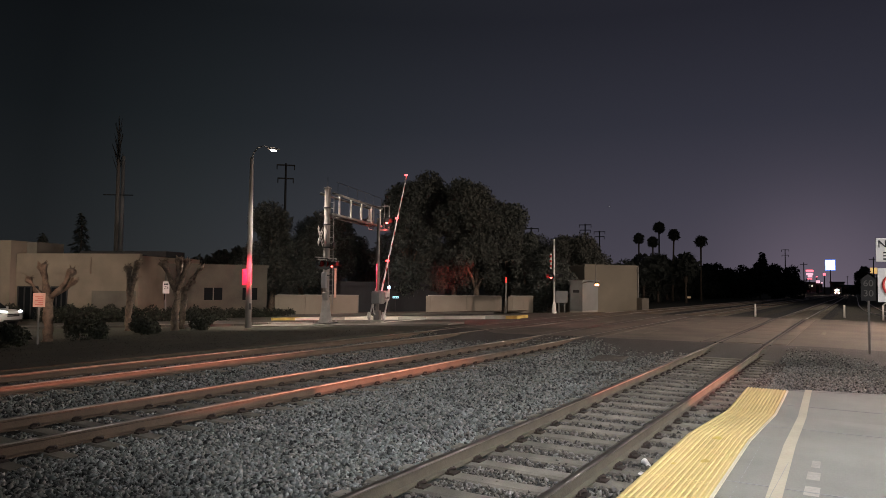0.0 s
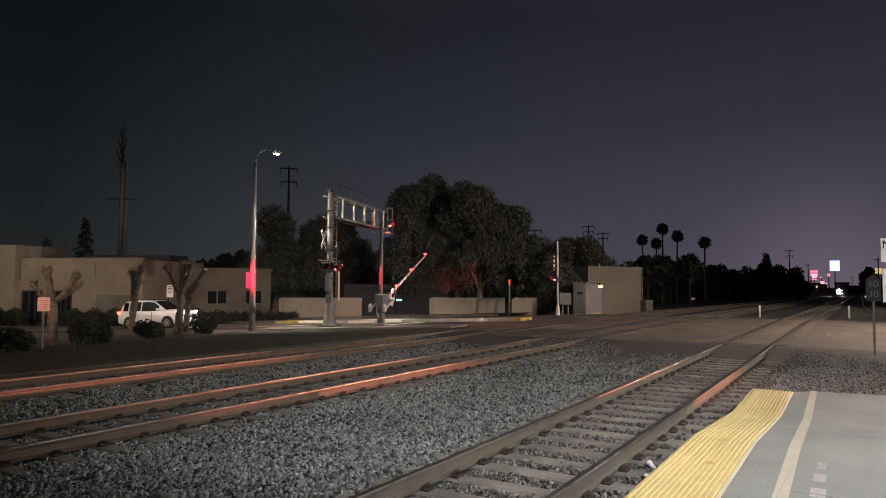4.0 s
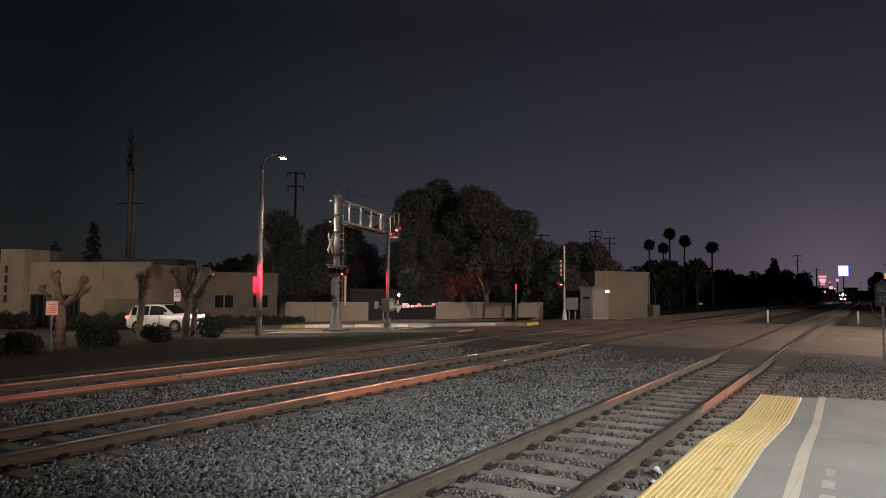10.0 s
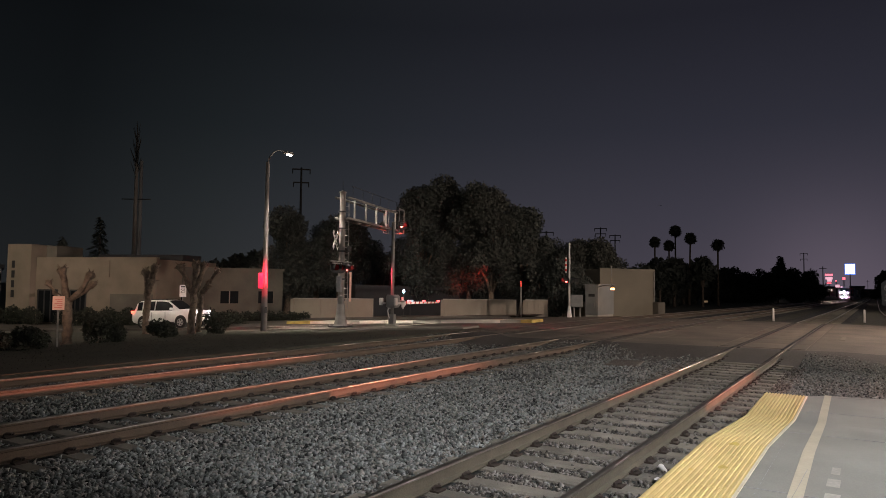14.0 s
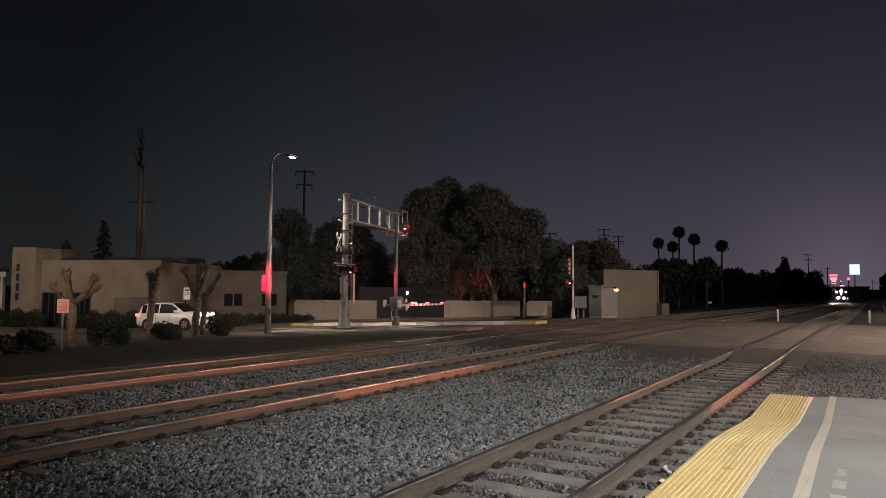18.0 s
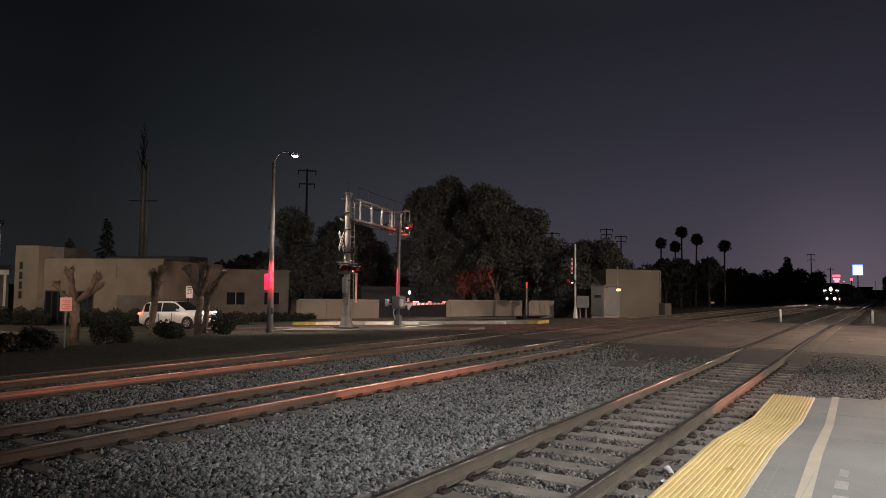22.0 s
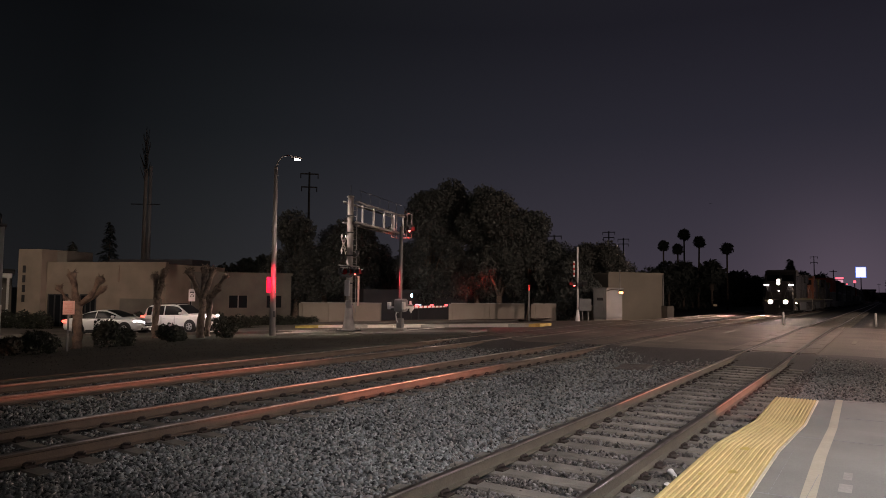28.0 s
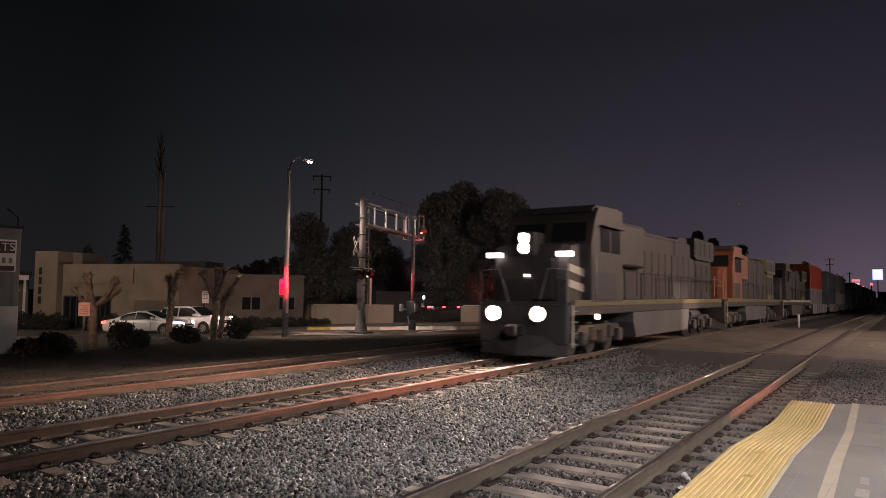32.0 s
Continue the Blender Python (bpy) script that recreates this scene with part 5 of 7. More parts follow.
def conifer(x, y, z, h, w, seed, n=1600, size=0.3):
    t = thing("conifer", "dark narrow conifer behind the buildings", "tree", pose(x, y, z), "conifers")
    r = np.random.default_rng(seed)
    part("trunk", Mesh().tube([(0, 0, 0), (0, 0, h * 0.95)], [0.22, 0.04], 7), M["bark"], t)
    k = r.random(n) ** 0.7
    zz = h * (0.06 + 0.94 * (1 - k))
    tier = 0.62 + 0.38 * np.abs(np.sin(zz / h * 22))
    rad = w * k * tier * (0.35 + 0.65 * r.random(n))
    a = r.random(n) * 6.283
    c = np.stack([rad * np.cos(a), rad * np.sin(a), zz], 1)
    out = np.stack([np.cos(a), np.sin(a), -0.5 + 0 * a], 1)
    s = np.stack([-np.sin(a), np.cos(a), 0.4 * r.normal(size=n)], 1)
    sc = size * (0.6 + 0.8 * r.random(n))[:, None]
    q = np.stack([c, c + out * sc * 0.7 - s * sc * 0.35, c + out * sc * 1.6, c + out * sc * 0.7 + s * sc * 0.35], 1).reshape(-1, 3)
    f = np.arange(4)[None] + 4 * np.arange(n)[:, None]
    part("needles", rows_mesh("needles", q, f, M["leaf"]), None, t, "dark needle boughs")


for k, (az, dist, h, w) in enumerate(((58.9, 95, 11.4, 2.6), (61.35, 82, 8.0, 1.0), (5.9, 330, 18, 4.2))):
    x, y = at_bearing(az, dist)
    conifer(x, y, min(-1.2, level(x, y)), h - 1.2 - min(-1.2, level(x, y)), w, 400 + k, size=0.3 if k < 2 else 0.9)
# distant tree tops over the roofs
for k, (az, dist, top, w) in enumerate(((51.6, 100, 6.3, 2.2), (50.1, 104, 5.6, 2.4), (48.6, 98, 6.5, 1.8), (47.2, 92, 7.0, 2.4), (53.2, 110, 5.6, 3.0), (57.5, 100, 5.5, 6.0))):
    x, y = at_bearing(az, dist)
    tree("garden_tree", "dark distant tree behind the buildings", x, y, -1.2, 2.0, lobes(440 + k, 12, w, w, 2.4, top, 1.2), 1600, 0.34, 450 + k, "leaf", 0.2, "distant trees")


def knot(m, size, seed):
    """Roughens a mesh with knots and ridges."""
    out = []
    for v in m.v:
        p = Vector(v)
        n = noise.noise_vector(p * 7 + Vector((seed, 0, 0))) * size + noise.noise_vector(p * 19 + Vector((0, seed, 0))) * size * 0.45
        out.append(tuple(p + n))
    m.v = out


def pollard(x, y, h, seed, stubs, r0=0.2, twigs=14, lean=0.0):
    """A hard-pruned street tree: thick trunk and knobbly stubs."""
    t = thing("pollarded_tree", "hard-pruned leafless street tree with knobbly stubs", "tree", pose(x, y, level(x, y) - 0.02), "pollarded trees")
    rr = random.Random(seed)
    zs = [-0.05 + (h * 0.62 + 0.05) * q / 11 for q in range(12)]
    tk = Mesh().tube([(0.03 * math.sin(z * 3 + seed) + lean * z / h, 0.03 * math.cos(z * 2.3), z) for z in zs], [r0 * (1.5 if q == 0 else 1.15 if q == 1 else 0.92 + 0.22 * rr.random()) for q in range(12)], 14)
    knot(tk, 0.075, seed)
    part("trunk", tk, M["bark"], t, "rough brown trunk", True)
    rt = Vector((math.cos(radians(32 - 90)), math.sin(radians(32 - 90)), 0))
    for dx, dz, rad in stubs:
        base = Vector((lean, 0, h * 0.58))
        e = base + rt * dx + Vector((0, 0, dz - h * 0.58))
        mid = base.lerp(e, 0.5) + rt * dx * 0.10 - Vector((0, 0, 0.05))
        mid += Vector((rr.uniform(-0.06, 0.06), rr.uniform(-0.06, 0.06), rr.uniform(-0.05, 0.1)))
        lm = Mesh().tube([tuple(base), tuple(base.lerp(mid, 0.6)), tuple(mid), tuple(mid.lerp(e, 0.35)), tuple(mid.lerp(e, 0.7)), tuple(e), tuple(e + (e - mid) * 0.14)], [rad * 1.2, rad * 0.95, rad * 1.0, rad * 0.85, rad * 1.05, rad * 1.75, rad * 1.0], 11)
        knot(lm, 0.075, seed + int(dz * 100))
        limb = part("stub", lm, M["bark"], t, "knobbly pruned limb", True)
        tw = Mesh()
        for _ in range(twigs):
            d = Vector((rr.gauss(0, 1), rr.gauss(0, 1), rr.gauss(0.5, 0.8))).normalized()
            tw.tube([tuple(e), tuple(e + d * rad * rr.uniform(1.3, 2.7))], [0.034, 0.012], 4)
        part("twig", tw, M["bark"], limb)
    return t


pollard(14.19, 25.42, 2.75, 1, ((-0.30, 2.78, 0.11), (0.80, 2.62, 0.10), (-0.75, 2.30, 0.08), (0.95, 2.30, 0.06)), 0.155)
pollard(20.6, 30.0, 3.2, 2, ((-0.12, 3.05, 0.12), (0.38, 3.30, 0.12), (0.22, 2.6, 0.13)), 0.15, 18)
pollard(21.3, 27.47, 3.2, 3, ((-0.65, 3.2, 0.12), (0.5, 3.25, 0.12), (0.1, 3.35, 0.11)), 0.16, 22)
pollard(22.6, 28.6, 3.3, 4, ((-0.2, 3.2, 0.10), (0.85, 3.1, 0.10), (0.45, 2.4, 0.10)), 0.13, 22)


def shrub(x, y, w, h, seed, n=900, leaf="hedge", name="shrub", label="rounded dark clipped shrub"):
    z = level(x, y)
    s = thing(name, label, "shrub", pose(x, y, z - 0.03), "shrubs")
    part("stem", Mesh().tube([(0, 0, 0), (0.03, 0, h * 0.6)], [0.05, 0.02], 6), M["bark"], s)
    b = lobes(seed, 9, w * 0.6, w * 0.6, h * 0.25, h * 0.78, min(w, h) * 0.38)
    v, f = leaves(b, n, 0.065, seed + 1)
    v[:, 2] = np.maximum(v[:, 2], 0.01)
    part("foliage", rows_mesh("foliage", v, f, M[leaf]), None, s, "dense dark foliage")


for k, (x, y, w, h) in enumerate(((11.9, 23.6, 0.8, 0.7), (12.3, 24.4, 0.7, 0.75), (15.0, 24.8, 0.95, 1.05), (15.9, 24.9, 0.7, 0.7), (18.2, 25.6, 0.8, 0.8), (18.9, 26.0, 0.6, 0.5), (21.5, 26.1, 0.9, 0.98), (11.0, 23.8, 0.6, 0.65), (19.6, 27.6, 0.7, 0.5), (44.0, 35.9, 0.8, 1.1), (43.6, 34.9, 0.5, 0.7), (46.2, 27.6, 0.8, 1.1), (46.4, 26.7, 0.7, 0.8))):
    shrub(x, y, w, h, 500 + 3 * k, 1300)
# clipped hedges before the long building
for k in range(13):
    y = 56.0 - 1.55 * k
    x = 25.6 + 0.36 * (56.0 - y)
    if k in (3,):
        continue
    z = -1.2
    h = thing("hedge", "low dark clipped hedge before the building", "hedge", pose(x, y, z), "hedges")
    v, f = leaves([(0, -0.6, 0.5, 0.65), (0, 0, 0.6, 0.7), (0, 0.6, 0.5, 0.65), (0.2, 0.2, 0.9, 0.5)], 1100, 0.085, 600 + k)
    v[:, 2] = np.maximum(v[:, 2], 0.0)
    part("foliage", rows_mesh("foliage", v, f, M["hedge"]), None, h)
# low rounded hedge before the rear building
for k in range(8):
    x, y = 35.6 + 0.62 * k, 42.3 - 0.60 * k
    h = thing("hedge", "low dark rounded hedge before the grey building", "hedge", pose(x, y, -1.15), "hedges")
    v, f = leaves([(0, -0.2, 0.45, 0.5), (0.2, 0.2, 0.5, 0.5), (-0.2, 0, 0.4, 0.45)], 600, 0.09, 640 + k)
    v[:, 2] = np.maximum(v[:, 2], 0.0)
    part("foliage", rows_mesh("foliage", v, f, M["hedge"]), None, h)
# dry grass tufts in the verge
tuft = rng.random((6000, 2)) * np.array([24, 11]) + np.array([2.0, 16.0])
tuft = tuft[tuft[:, 0] < 27.6 - 0.30 * (tuft[:, 1] - 16) - 4.0]
n = len(tuft)
hz = np.array([level(a, b) for a, b in tuft])
an, ln, ht = rng.random(n) * 6.28, 0.008 + 0.010 * rng.random(n), 0.010 + 0.022 * rng.random(n)
c = np.column_stack([tuft, hz])
sv = np.stack([np.cos(an), np.sin(an), 0 * an], 1) * ln[:, None]
up = np.stack([0.5 * ht * rng.normal(size=n), 0.5 * ht * rng.normal(size=n), ht], 1)
q = np.stack([c - sv, c + sv, c + up], 1).reshape(-1, 3)
tagged(new("dry_grass", rows_mesh("dry_grass", q, np.arange(3)[None] + 3 * np.arange(n)[:, None], M["grass"])), "sparse dry grass in the dark verge", "grass", kind="stuff")
# ---------------------------------------------------------------- buildings and walls


def house_box(parent, name, pts, z0, z1, material, label=""):
    return part(name, Mesh().prism(pts, z0, z1), M[material], parent, label)


def along(a, b, t, off=0.0):
    """A plan point between a and b, pushed off to the left of the way."""
    dx, dy = b[0] - a[0], b[1] - a[1]
    n = math.hypot(dx, dy)
    return (a[0] + dx * t - dy / n * off, a[1] + dy * t + dx / n * off)


def slab_on(a, b, t0, t1, o0, o1):
    """Plan outline of a block on the line a-b from t0 to t1, between two offsets."""
    return [along(a, b, t0, o0), along(a, b, t1, o0), along(a, b, t1, o1), along(a, b, t0, o1)]


# long stucco building across the street: front runs from A to B
A, B = (27.0, 56.6), (31.75, 45.2)
lb = thing("stucco_building", "low beige stucco building with a flat roof and dark glass doors", "building")
house_box(lb, "wall", slab_on(A, B, 0.15, 1.0, 0.0, 9.0), -1.3, 3.72, "stucco", "beige stucco block")
house_box(lb, "parapet", slab_on(A, B, 0.19, 1.005, -0.05, 0.3), 3.62, 3.86, "stucco")
house_box(lb, "roof", slab_on(A, B, 0.22, 0.98, 0.4, 8.8), 3.72, 3.78, "roof", "dark flat roof")
house_box(lb, "roof_edge", slab_on(A, B, 0.42, 1.02, 3.2, 6.0), 3.74, 4.2, "roof", "dark roof structure behind the parapet")
house_box(lb, "tower", slab_on(A, B, 0.02, 0.185, -0.6, 3.0), -1.3, 4.82, "stucco", "taller stucco entrance tower")
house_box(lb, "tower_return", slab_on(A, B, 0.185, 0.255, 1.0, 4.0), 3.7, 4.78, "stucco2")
house_box(lb, "fascia", slab_on(A, B, 0.20, 0.69, -0.12, 0.0), 2.35, 3.62, "stucco", "raised stucco band")
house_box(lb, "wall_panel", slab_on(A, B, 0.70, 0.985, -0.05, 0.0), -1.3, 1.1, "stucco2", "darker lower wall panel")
for t0, t1, z0, z1 in ((0.205, 0.34, -1.1, 1.35), (0.43, 0.535, -0.3, 1.35)):
    w = house_box(lb, "window", slab_on(A, B, t0, t1, -0.03, 0.02), z0, z1, "glassdark", "dark glass doors" if z0 < -1 else "dark window")
    for q in range(4):
        s = t0 + (t1 - t0) * q / 3
        house_box(w, "mullion", slab_on(A, B, s - 0.004, s + 0.004, -0.07, -0.02), z0, z1, "darksteel")
    house_box(w, "head", slab_on(A, B, t0, t1, -0.07, -0.02), z1 - 0.06, z1 + 0.04, "darksteel")
for k in range(4):
    z = 3.55 - 0.75 * k
    house_box(lb, "letter_bar", slab_on(A, B, 0.055, 0.075, -0.64, -0.59), z - 0.55, z, "black", "dark vertical lettering")
# second, lower building beyond
C, D = (33.2, 47.6), (42.0, 42.5)
sb = thing("rear_building", "low grey stucco building with small dark windows", "building")
house_box(sb, "wall", slab_on(C, D, 0.0, 1.0, 0.0, 8.0), -1.3, 3.1, "stucco2", "grey stucco wall")
house_box(sb, "parapet", slab_on(C, D, -0.01, 1.01, -0.05, 0.25), 3.05, 3.25, "stucco2")
for t0, t1 in ((0.10, 0.22), (0.50, 0.64), (0.80, 0.92)):
    w = house_box(sb, "window", slab_on(C, D, t0, t1, -0.03, 0.02), 0.35, 1.35, "glassdark", "dark window")
    house_box(w, "sill", slab_on(C, D, t0 - 0.01, t1 + 0.01, -0.08, 0.02), 0.27, 0.35, "stucco2")
    house_box(w, "mullion", slab_on(C, D, (t0 + t1) / 2 - 0.004, (t0 + t1) / 2 + 0.004, -0.06, -0.02), 0.35, 1.35, "steel")
# low block wall behind the street
W0, W1 = (40.2, 39.2), (46.6, 20.4)
for t0, t1 in ((-0.013, 0.328), (0.61, 0.892), (0.925, 1.01)):
    wl_ = thing("block_wall", "low beige block wall along the far pavement", "wall", kind="structure")
    n = max(2, round((t1 - t0) * 20.0 / 2.4))
    for k in range(n):
        s0, s1 = t0 + (t1 - t0) * k / n, t0 + (t1 - t0) * (k + 1) / n - 0.0012
        p = along(W0, W1, (s0 + s1) / 2)
        zt = 0.80 + 0.17 * (s0 + s1) / 2
        house_box(wl_, "panel", slab_on(W0, W1, s0, s1, 0.0, 0.2), level(*p) - 0.15, zt, "blockwall")
        house_box(wl_, "coping", slab_on(W0, W1, s0, s1, -0.03, 0.23), zt, zt + 0.07, "kerb")
        house_box(wl_, "pier", slab_on(W0, W1, s0 - 0.008, s0 + 0.008, -0.06, 0.0), level(*p) - 0.15, zt, "blockwall")
# house roof behind the wall with the cold yard light
yh = thing("yard_house", "dark low house behind the wall", "house")
house_box(yh, "wall", [(45.0, 37.0), (52.0, 31.0), (55.0, 35.0), (48.0, 41.0)], -1.2, 1.6, "roof")
house_box(yh, "roof", [(44.6, 36.7), (52.2, 30.4), (55.6, 35.1), (47.9, 41.5)], 1.6, 1.95, "roof")
yl = thing("yard_lamp", "small cold white yard light, lit", "lamp", pose(44.81, 31.89, 1.5))
part("bulb", Mesh().tube([(0, 0, -0.14), (0, 0, -0.07), (0, 0, 0.07), (0, 0, 0.14)], [0.03, 0.085, 0.085, 0.03], 12), M["bluelamp"], yl, "glowing cold white globe")
part("stand", Mesh().tube([(0, 0, -2.6), (0, 0, -0.14)], 0.04, 8), M["darksteel"], yl)
yb = thing("yard_sign", "small cold-lit board in the dark yard", "sign", pose(45.9, 32.0, level(45.9, 32.0), 0, 0, 35))
part("post", Mesh().tube([(0.04, 0, 0), (0.04, 0, 1.4)], 0.04, 8), M["darksteel"], yb)
part("board", Mesh().box(-0.04, -0.24, 1.24, 0.0, 0.24, 1.40, 0.01), M["coldboard"], yb, "glowing cold white board")
for k in range(3):
    part("letter_bar", Mesh().box(-0.05, -0.19 + 0.14 * k, 1.29, -0.042, -0.10 + 0.14 * k, 1.35), M["black"], yb)
# corner building with the amber wall light
E0, E1 = (55.7, 18.75), (60.2, 15.9)
cb = thing("corner_building", "plain beige stucco building beside the tracks", "building")
house_box(cb, "wall", slab_on(E0, E1, -0.16, 0.94, 0.0, 4.2), -0.9, 3.50, "stucco3", "plain stained stucco wall")
house_box(cb, "parapet", slab_on(E0, E1, -0.16, 0.945, -0.04, 0.25), 3.42, 3.58, "stucco3")
house_box(cb, "drain_pipe", slab_on(E0, E1, 0.915, 0.93, -0.12, -0.04), -0.7, 3.4, "steel")
house_box(cb, "plinth", slab_on(E0, E1, 0.90, 1.04, -0.7, 2.0), -0.9, 0.75, "stucco2", "low side wall")
p = along(E0, E1, 0.20, -0.12)
wlp = thing("wall_lamp", "small amber wall light, lit", "lamp", pose(47.42, 15.65, 1.98, 0, 0, -8))
part("housing", Mesh().box(-0.12, -0.10, -0.02, 0.12, 0.10, 0.12, 0.03), M["darksteel"], wlp)
part("lens", Mesh().box(-0.14, -0.12, -0.18, 0.14, 0.12, -0.02, 0.04), M["amberlamp"], wlp, "glowing amber lens")
part("conduit", Mesh().tube([(0, 0.08, 0.1), (0, 0.08, 1.5)], 0.03, 6), M["steel"], wlp)
part("bracket", Mesh().tube([(0, 0.06, 0.08), (0.0, 0.7, 0.12), (0.02, 1.2, 0.0)], 0.03, 8), M["steel"], wlp)
bw = thing("signal_bungalow", "grey metal signal equipment bungalow with a louvred door", "equipment hut", pose(48.6, 16.75, level(48.6, 16.75), 0, 0, -8))
part("body", Mesh().box(-1.0, -0.12, 0.15, 1.5, 0.95, 2.30, 0.03), M["cabinet"], bw, "grey painted metal body")
part("roof", Mesh().box(-1.08, -0.20, 2.30, 1.58, 1.03, 2.38, 0.03), M["cabinet"], bw)
part("plinth", Mesh().box(-0.95, -0.08, -0.3, 1.45, 0.9, 0.15), M["kerb"], bw)
dr = part("door", Mesh().box(-1.03, 0.0, 0.25, -1.0, 0.82, 2.20, 0.008), M["cabinet"], bw)
part("vent", Mesh().box(-1.05, 0.12, 1.45, -1.03, 0.62, 1.65), M["black"], dr, "dark louvre")
part("handle", Mesh().box(-1.07, 0.15, 0.7, -1.03, 0.45, 1.0), M["boxgrey"], dr)
bx = thing("relay_box", "small grey relay box on a post", "equipment box", pose(46.0, 17.75, level(46.0, 17.75), 0, 0, 20))
part("box", Mesh().box(-0.25, -0.42, 0.7, 0.25, 0.42, 1.55, 0.03), M["cabinet"], bx)
part("leg", Mesh().tube([(0, -0.2, -0.1), (0, -0.2, 0.7)], 0.05, 8), M["steel"], bx)
part("leg", Mesh().tube([(0, 0.2, -0.1), (0, 0.2, 0.7)], 0.05, 8), M["steel"], bx)
# pale ribbed shed with a painted board
sh = thing("metal_shed", "pale ribbed metal shed with a painted sign board", "shed", pose(11.89, 26.23, level(11.4, 26.4), 0, 0, 157))
part("body", Mesh().box(0, -2.6, -0.1, 4.2, 0, 4.45, 0.02), M["cabinet"], sh, "pale ribbed metal walls")
for k in range(16):
    part("rib", Mesh().box(0.13 + 0.26 * k, 0.0, 0.0, 0.19 + 0.26 * k, 0.035, 4.4), M["cabinet"], sh)
part("cap", Mesh().box(-0.06, -2.65, 4.45, 4.26, 0.06, 4.55), M["darksteel"], sh)
part("sign_board", Mesh().box(0.13, 0.04, 2.90, 2.6, 0.07, 4.04, 0.01), M["signwhite"], sh, "white painted sign board")
part("dark_band", Mesh().box(0.17, 0.068, 3.56, 2.56, 0.074, 3.98), M["boardbrown"], sh, "dark brown painted band")
words("RTS", 0.40, M["signwhite"], sh, pose(0.50, 0.078, 3.77, 90, 0, 180))
for k in range(3):
    part("letter_bar", Mesh().box(0.24 + 0.2 * k, 0.070, 3.2, 0.35 + 0.2 * k, 0.074, 3.4), M["boxgrey"], sh)
part("dark_band", Mesh().box(0.17, 0.068, 2.94, 2.56, 0.074, 3.11), M["boardbrown"], sh, "dark brown painted band")
# grey lower band, painted near white as if lit
part("grey_base", Mesh().box(-0.01, 0.0, -0.1, 4.2, 0.04, 1.68), M["signwhite"], sh, "lower wall band, coloured paler for light on it")
part("antenna", Mesh().tube([(0.1, -0.3, 4.4), (0.12, -0.3, 4.9), (0.5, -0.3, 5.2)], 0.03, 6), M["darksteel"], sh)

# utility poles and masts against the sky


def pylon(az, dist, h, w, gap=2.3):
    x, y = at_bearing(az, dist)
    p = thing("power_pole", "tall dark power pole with cross arms", "power pole", pose(x, y, min(-1.2, level(x, y)), 0, 0, az), "power poles")
    h -= 1.2 + min(-1.2, level(x, y))
    part("pole", Mesh().tube([(0, 0, 0), (0, 0, h)], [0.3, 0.16], 8), M["darksteel"], p)
    for k, z in enumerate((h - 0.3, h - 0.3 - gap)):
        part("cross_arm", Mesh().box(-0.1, -w * (1 - 0.12 * k), z - 0.13, 0.1, w * (1 - 0.12 * k), z + 0.09), M["darksteel"], p)
        for s in (-1, 1):
            part("insulator", Mesh().tube([(0, s * w * (0.95 - 0.12 * k), z), (0, s * w * (0.95 - 0.12 * k), z - 0.8)], 0.09, 6), M["darksteel"], p)


pylon(44.05, 120, 23.4, 1.55)
pylon(23.6, 160, 16.2, 1.7)
pylon(19.2, 200, 20.4, 1.75, 1.5)
pylon(18.05, 215, 19.5, 1.7, 1.5)
pylon(4.35, 330, 19, 1.5)
x, y = at_bearing(56.55, 88)
mp = thing("antenna_mast", "tall dark mast with a bristly top behind the roofs", "mast", pose(x, y, -1.2))
part("pole", Mesh().tube([(0, 0, 0), (0, 0, 9), (0, 0, 17.2)], [0.27, 0.24, 0.19], 10), M["pole"], mp, "pale thick pole", True)
part("pole", Mesh().tube([(0.42, -0.28, 0), (0.42, -0.28, 9), (0.42, -0.28, 17.6)], [0.27, 0.24, 0.19], 10), M["boxgrey"], mp, "dark pole beside it", True)
part("cross_bar", Mesh().tube([(-0.9, 1.35, 13.0), (1.0, -1.45, 13.0)], 0.06, 6), M["darksteel"], mp)
br = Mesh()
rb = random.Random(9)
for k in range(34):
    z = 15.5 + 5.0 * k / 34
    a = rb.random() * 6.28
    L = 0.9 * rb.uniform(0.5, 1.1) * (1.1 - 0.6 * k / 34)
    br.tube([(0, 0, z), (L * math.cos(a) * 0.5, L * math.sin(a) * 0.5, z + 0.9), (L * math.cos(a), L * math.sin(a), z + 1.9)], [0.05, 0.04, 0.02], 4)
part("bristles", br, M["darksteel"], mp, "thin upright bristles")

# lit signs of the town, beyond the far end of the line's straight
def raised(el, dist):
    """Height over the rails of a point that the eye sees at this elevation, in degrees."""
    return EYE.z + dist * math.tan(radians(el))


def lit_sign(name, label, az, dist, panels, legs=True):
    """A sign on a post; panels of (bearing offset, lower and upper elevation, width in degrees, material)."""
    x, y = at_bearing(az, dist)
    zg = level(x, y)
    s = thing(name, label, "sign", pose(x, y, zg, 0, 0, az))
    one = dist * math.pi / 180
    for off, e0, e1, w, material in panels:
        part("panel", Mesh().box(-0.3, (off - w / 2) * one, raised(e0, dist) - zg, 0.3, (off + w / 2) * one, raised(e1, dist) - zg, 0.15), M[material], s)
    if legs:
        low = min(p[1] for p in panels)
        part("pole", Mesh().tube([(0.1, 0, -0.3), (0.1, 0, raised(low, dist) - zg + 0.2)], [0.5, 0.35], 8), M["darksteel"], s)
    return s


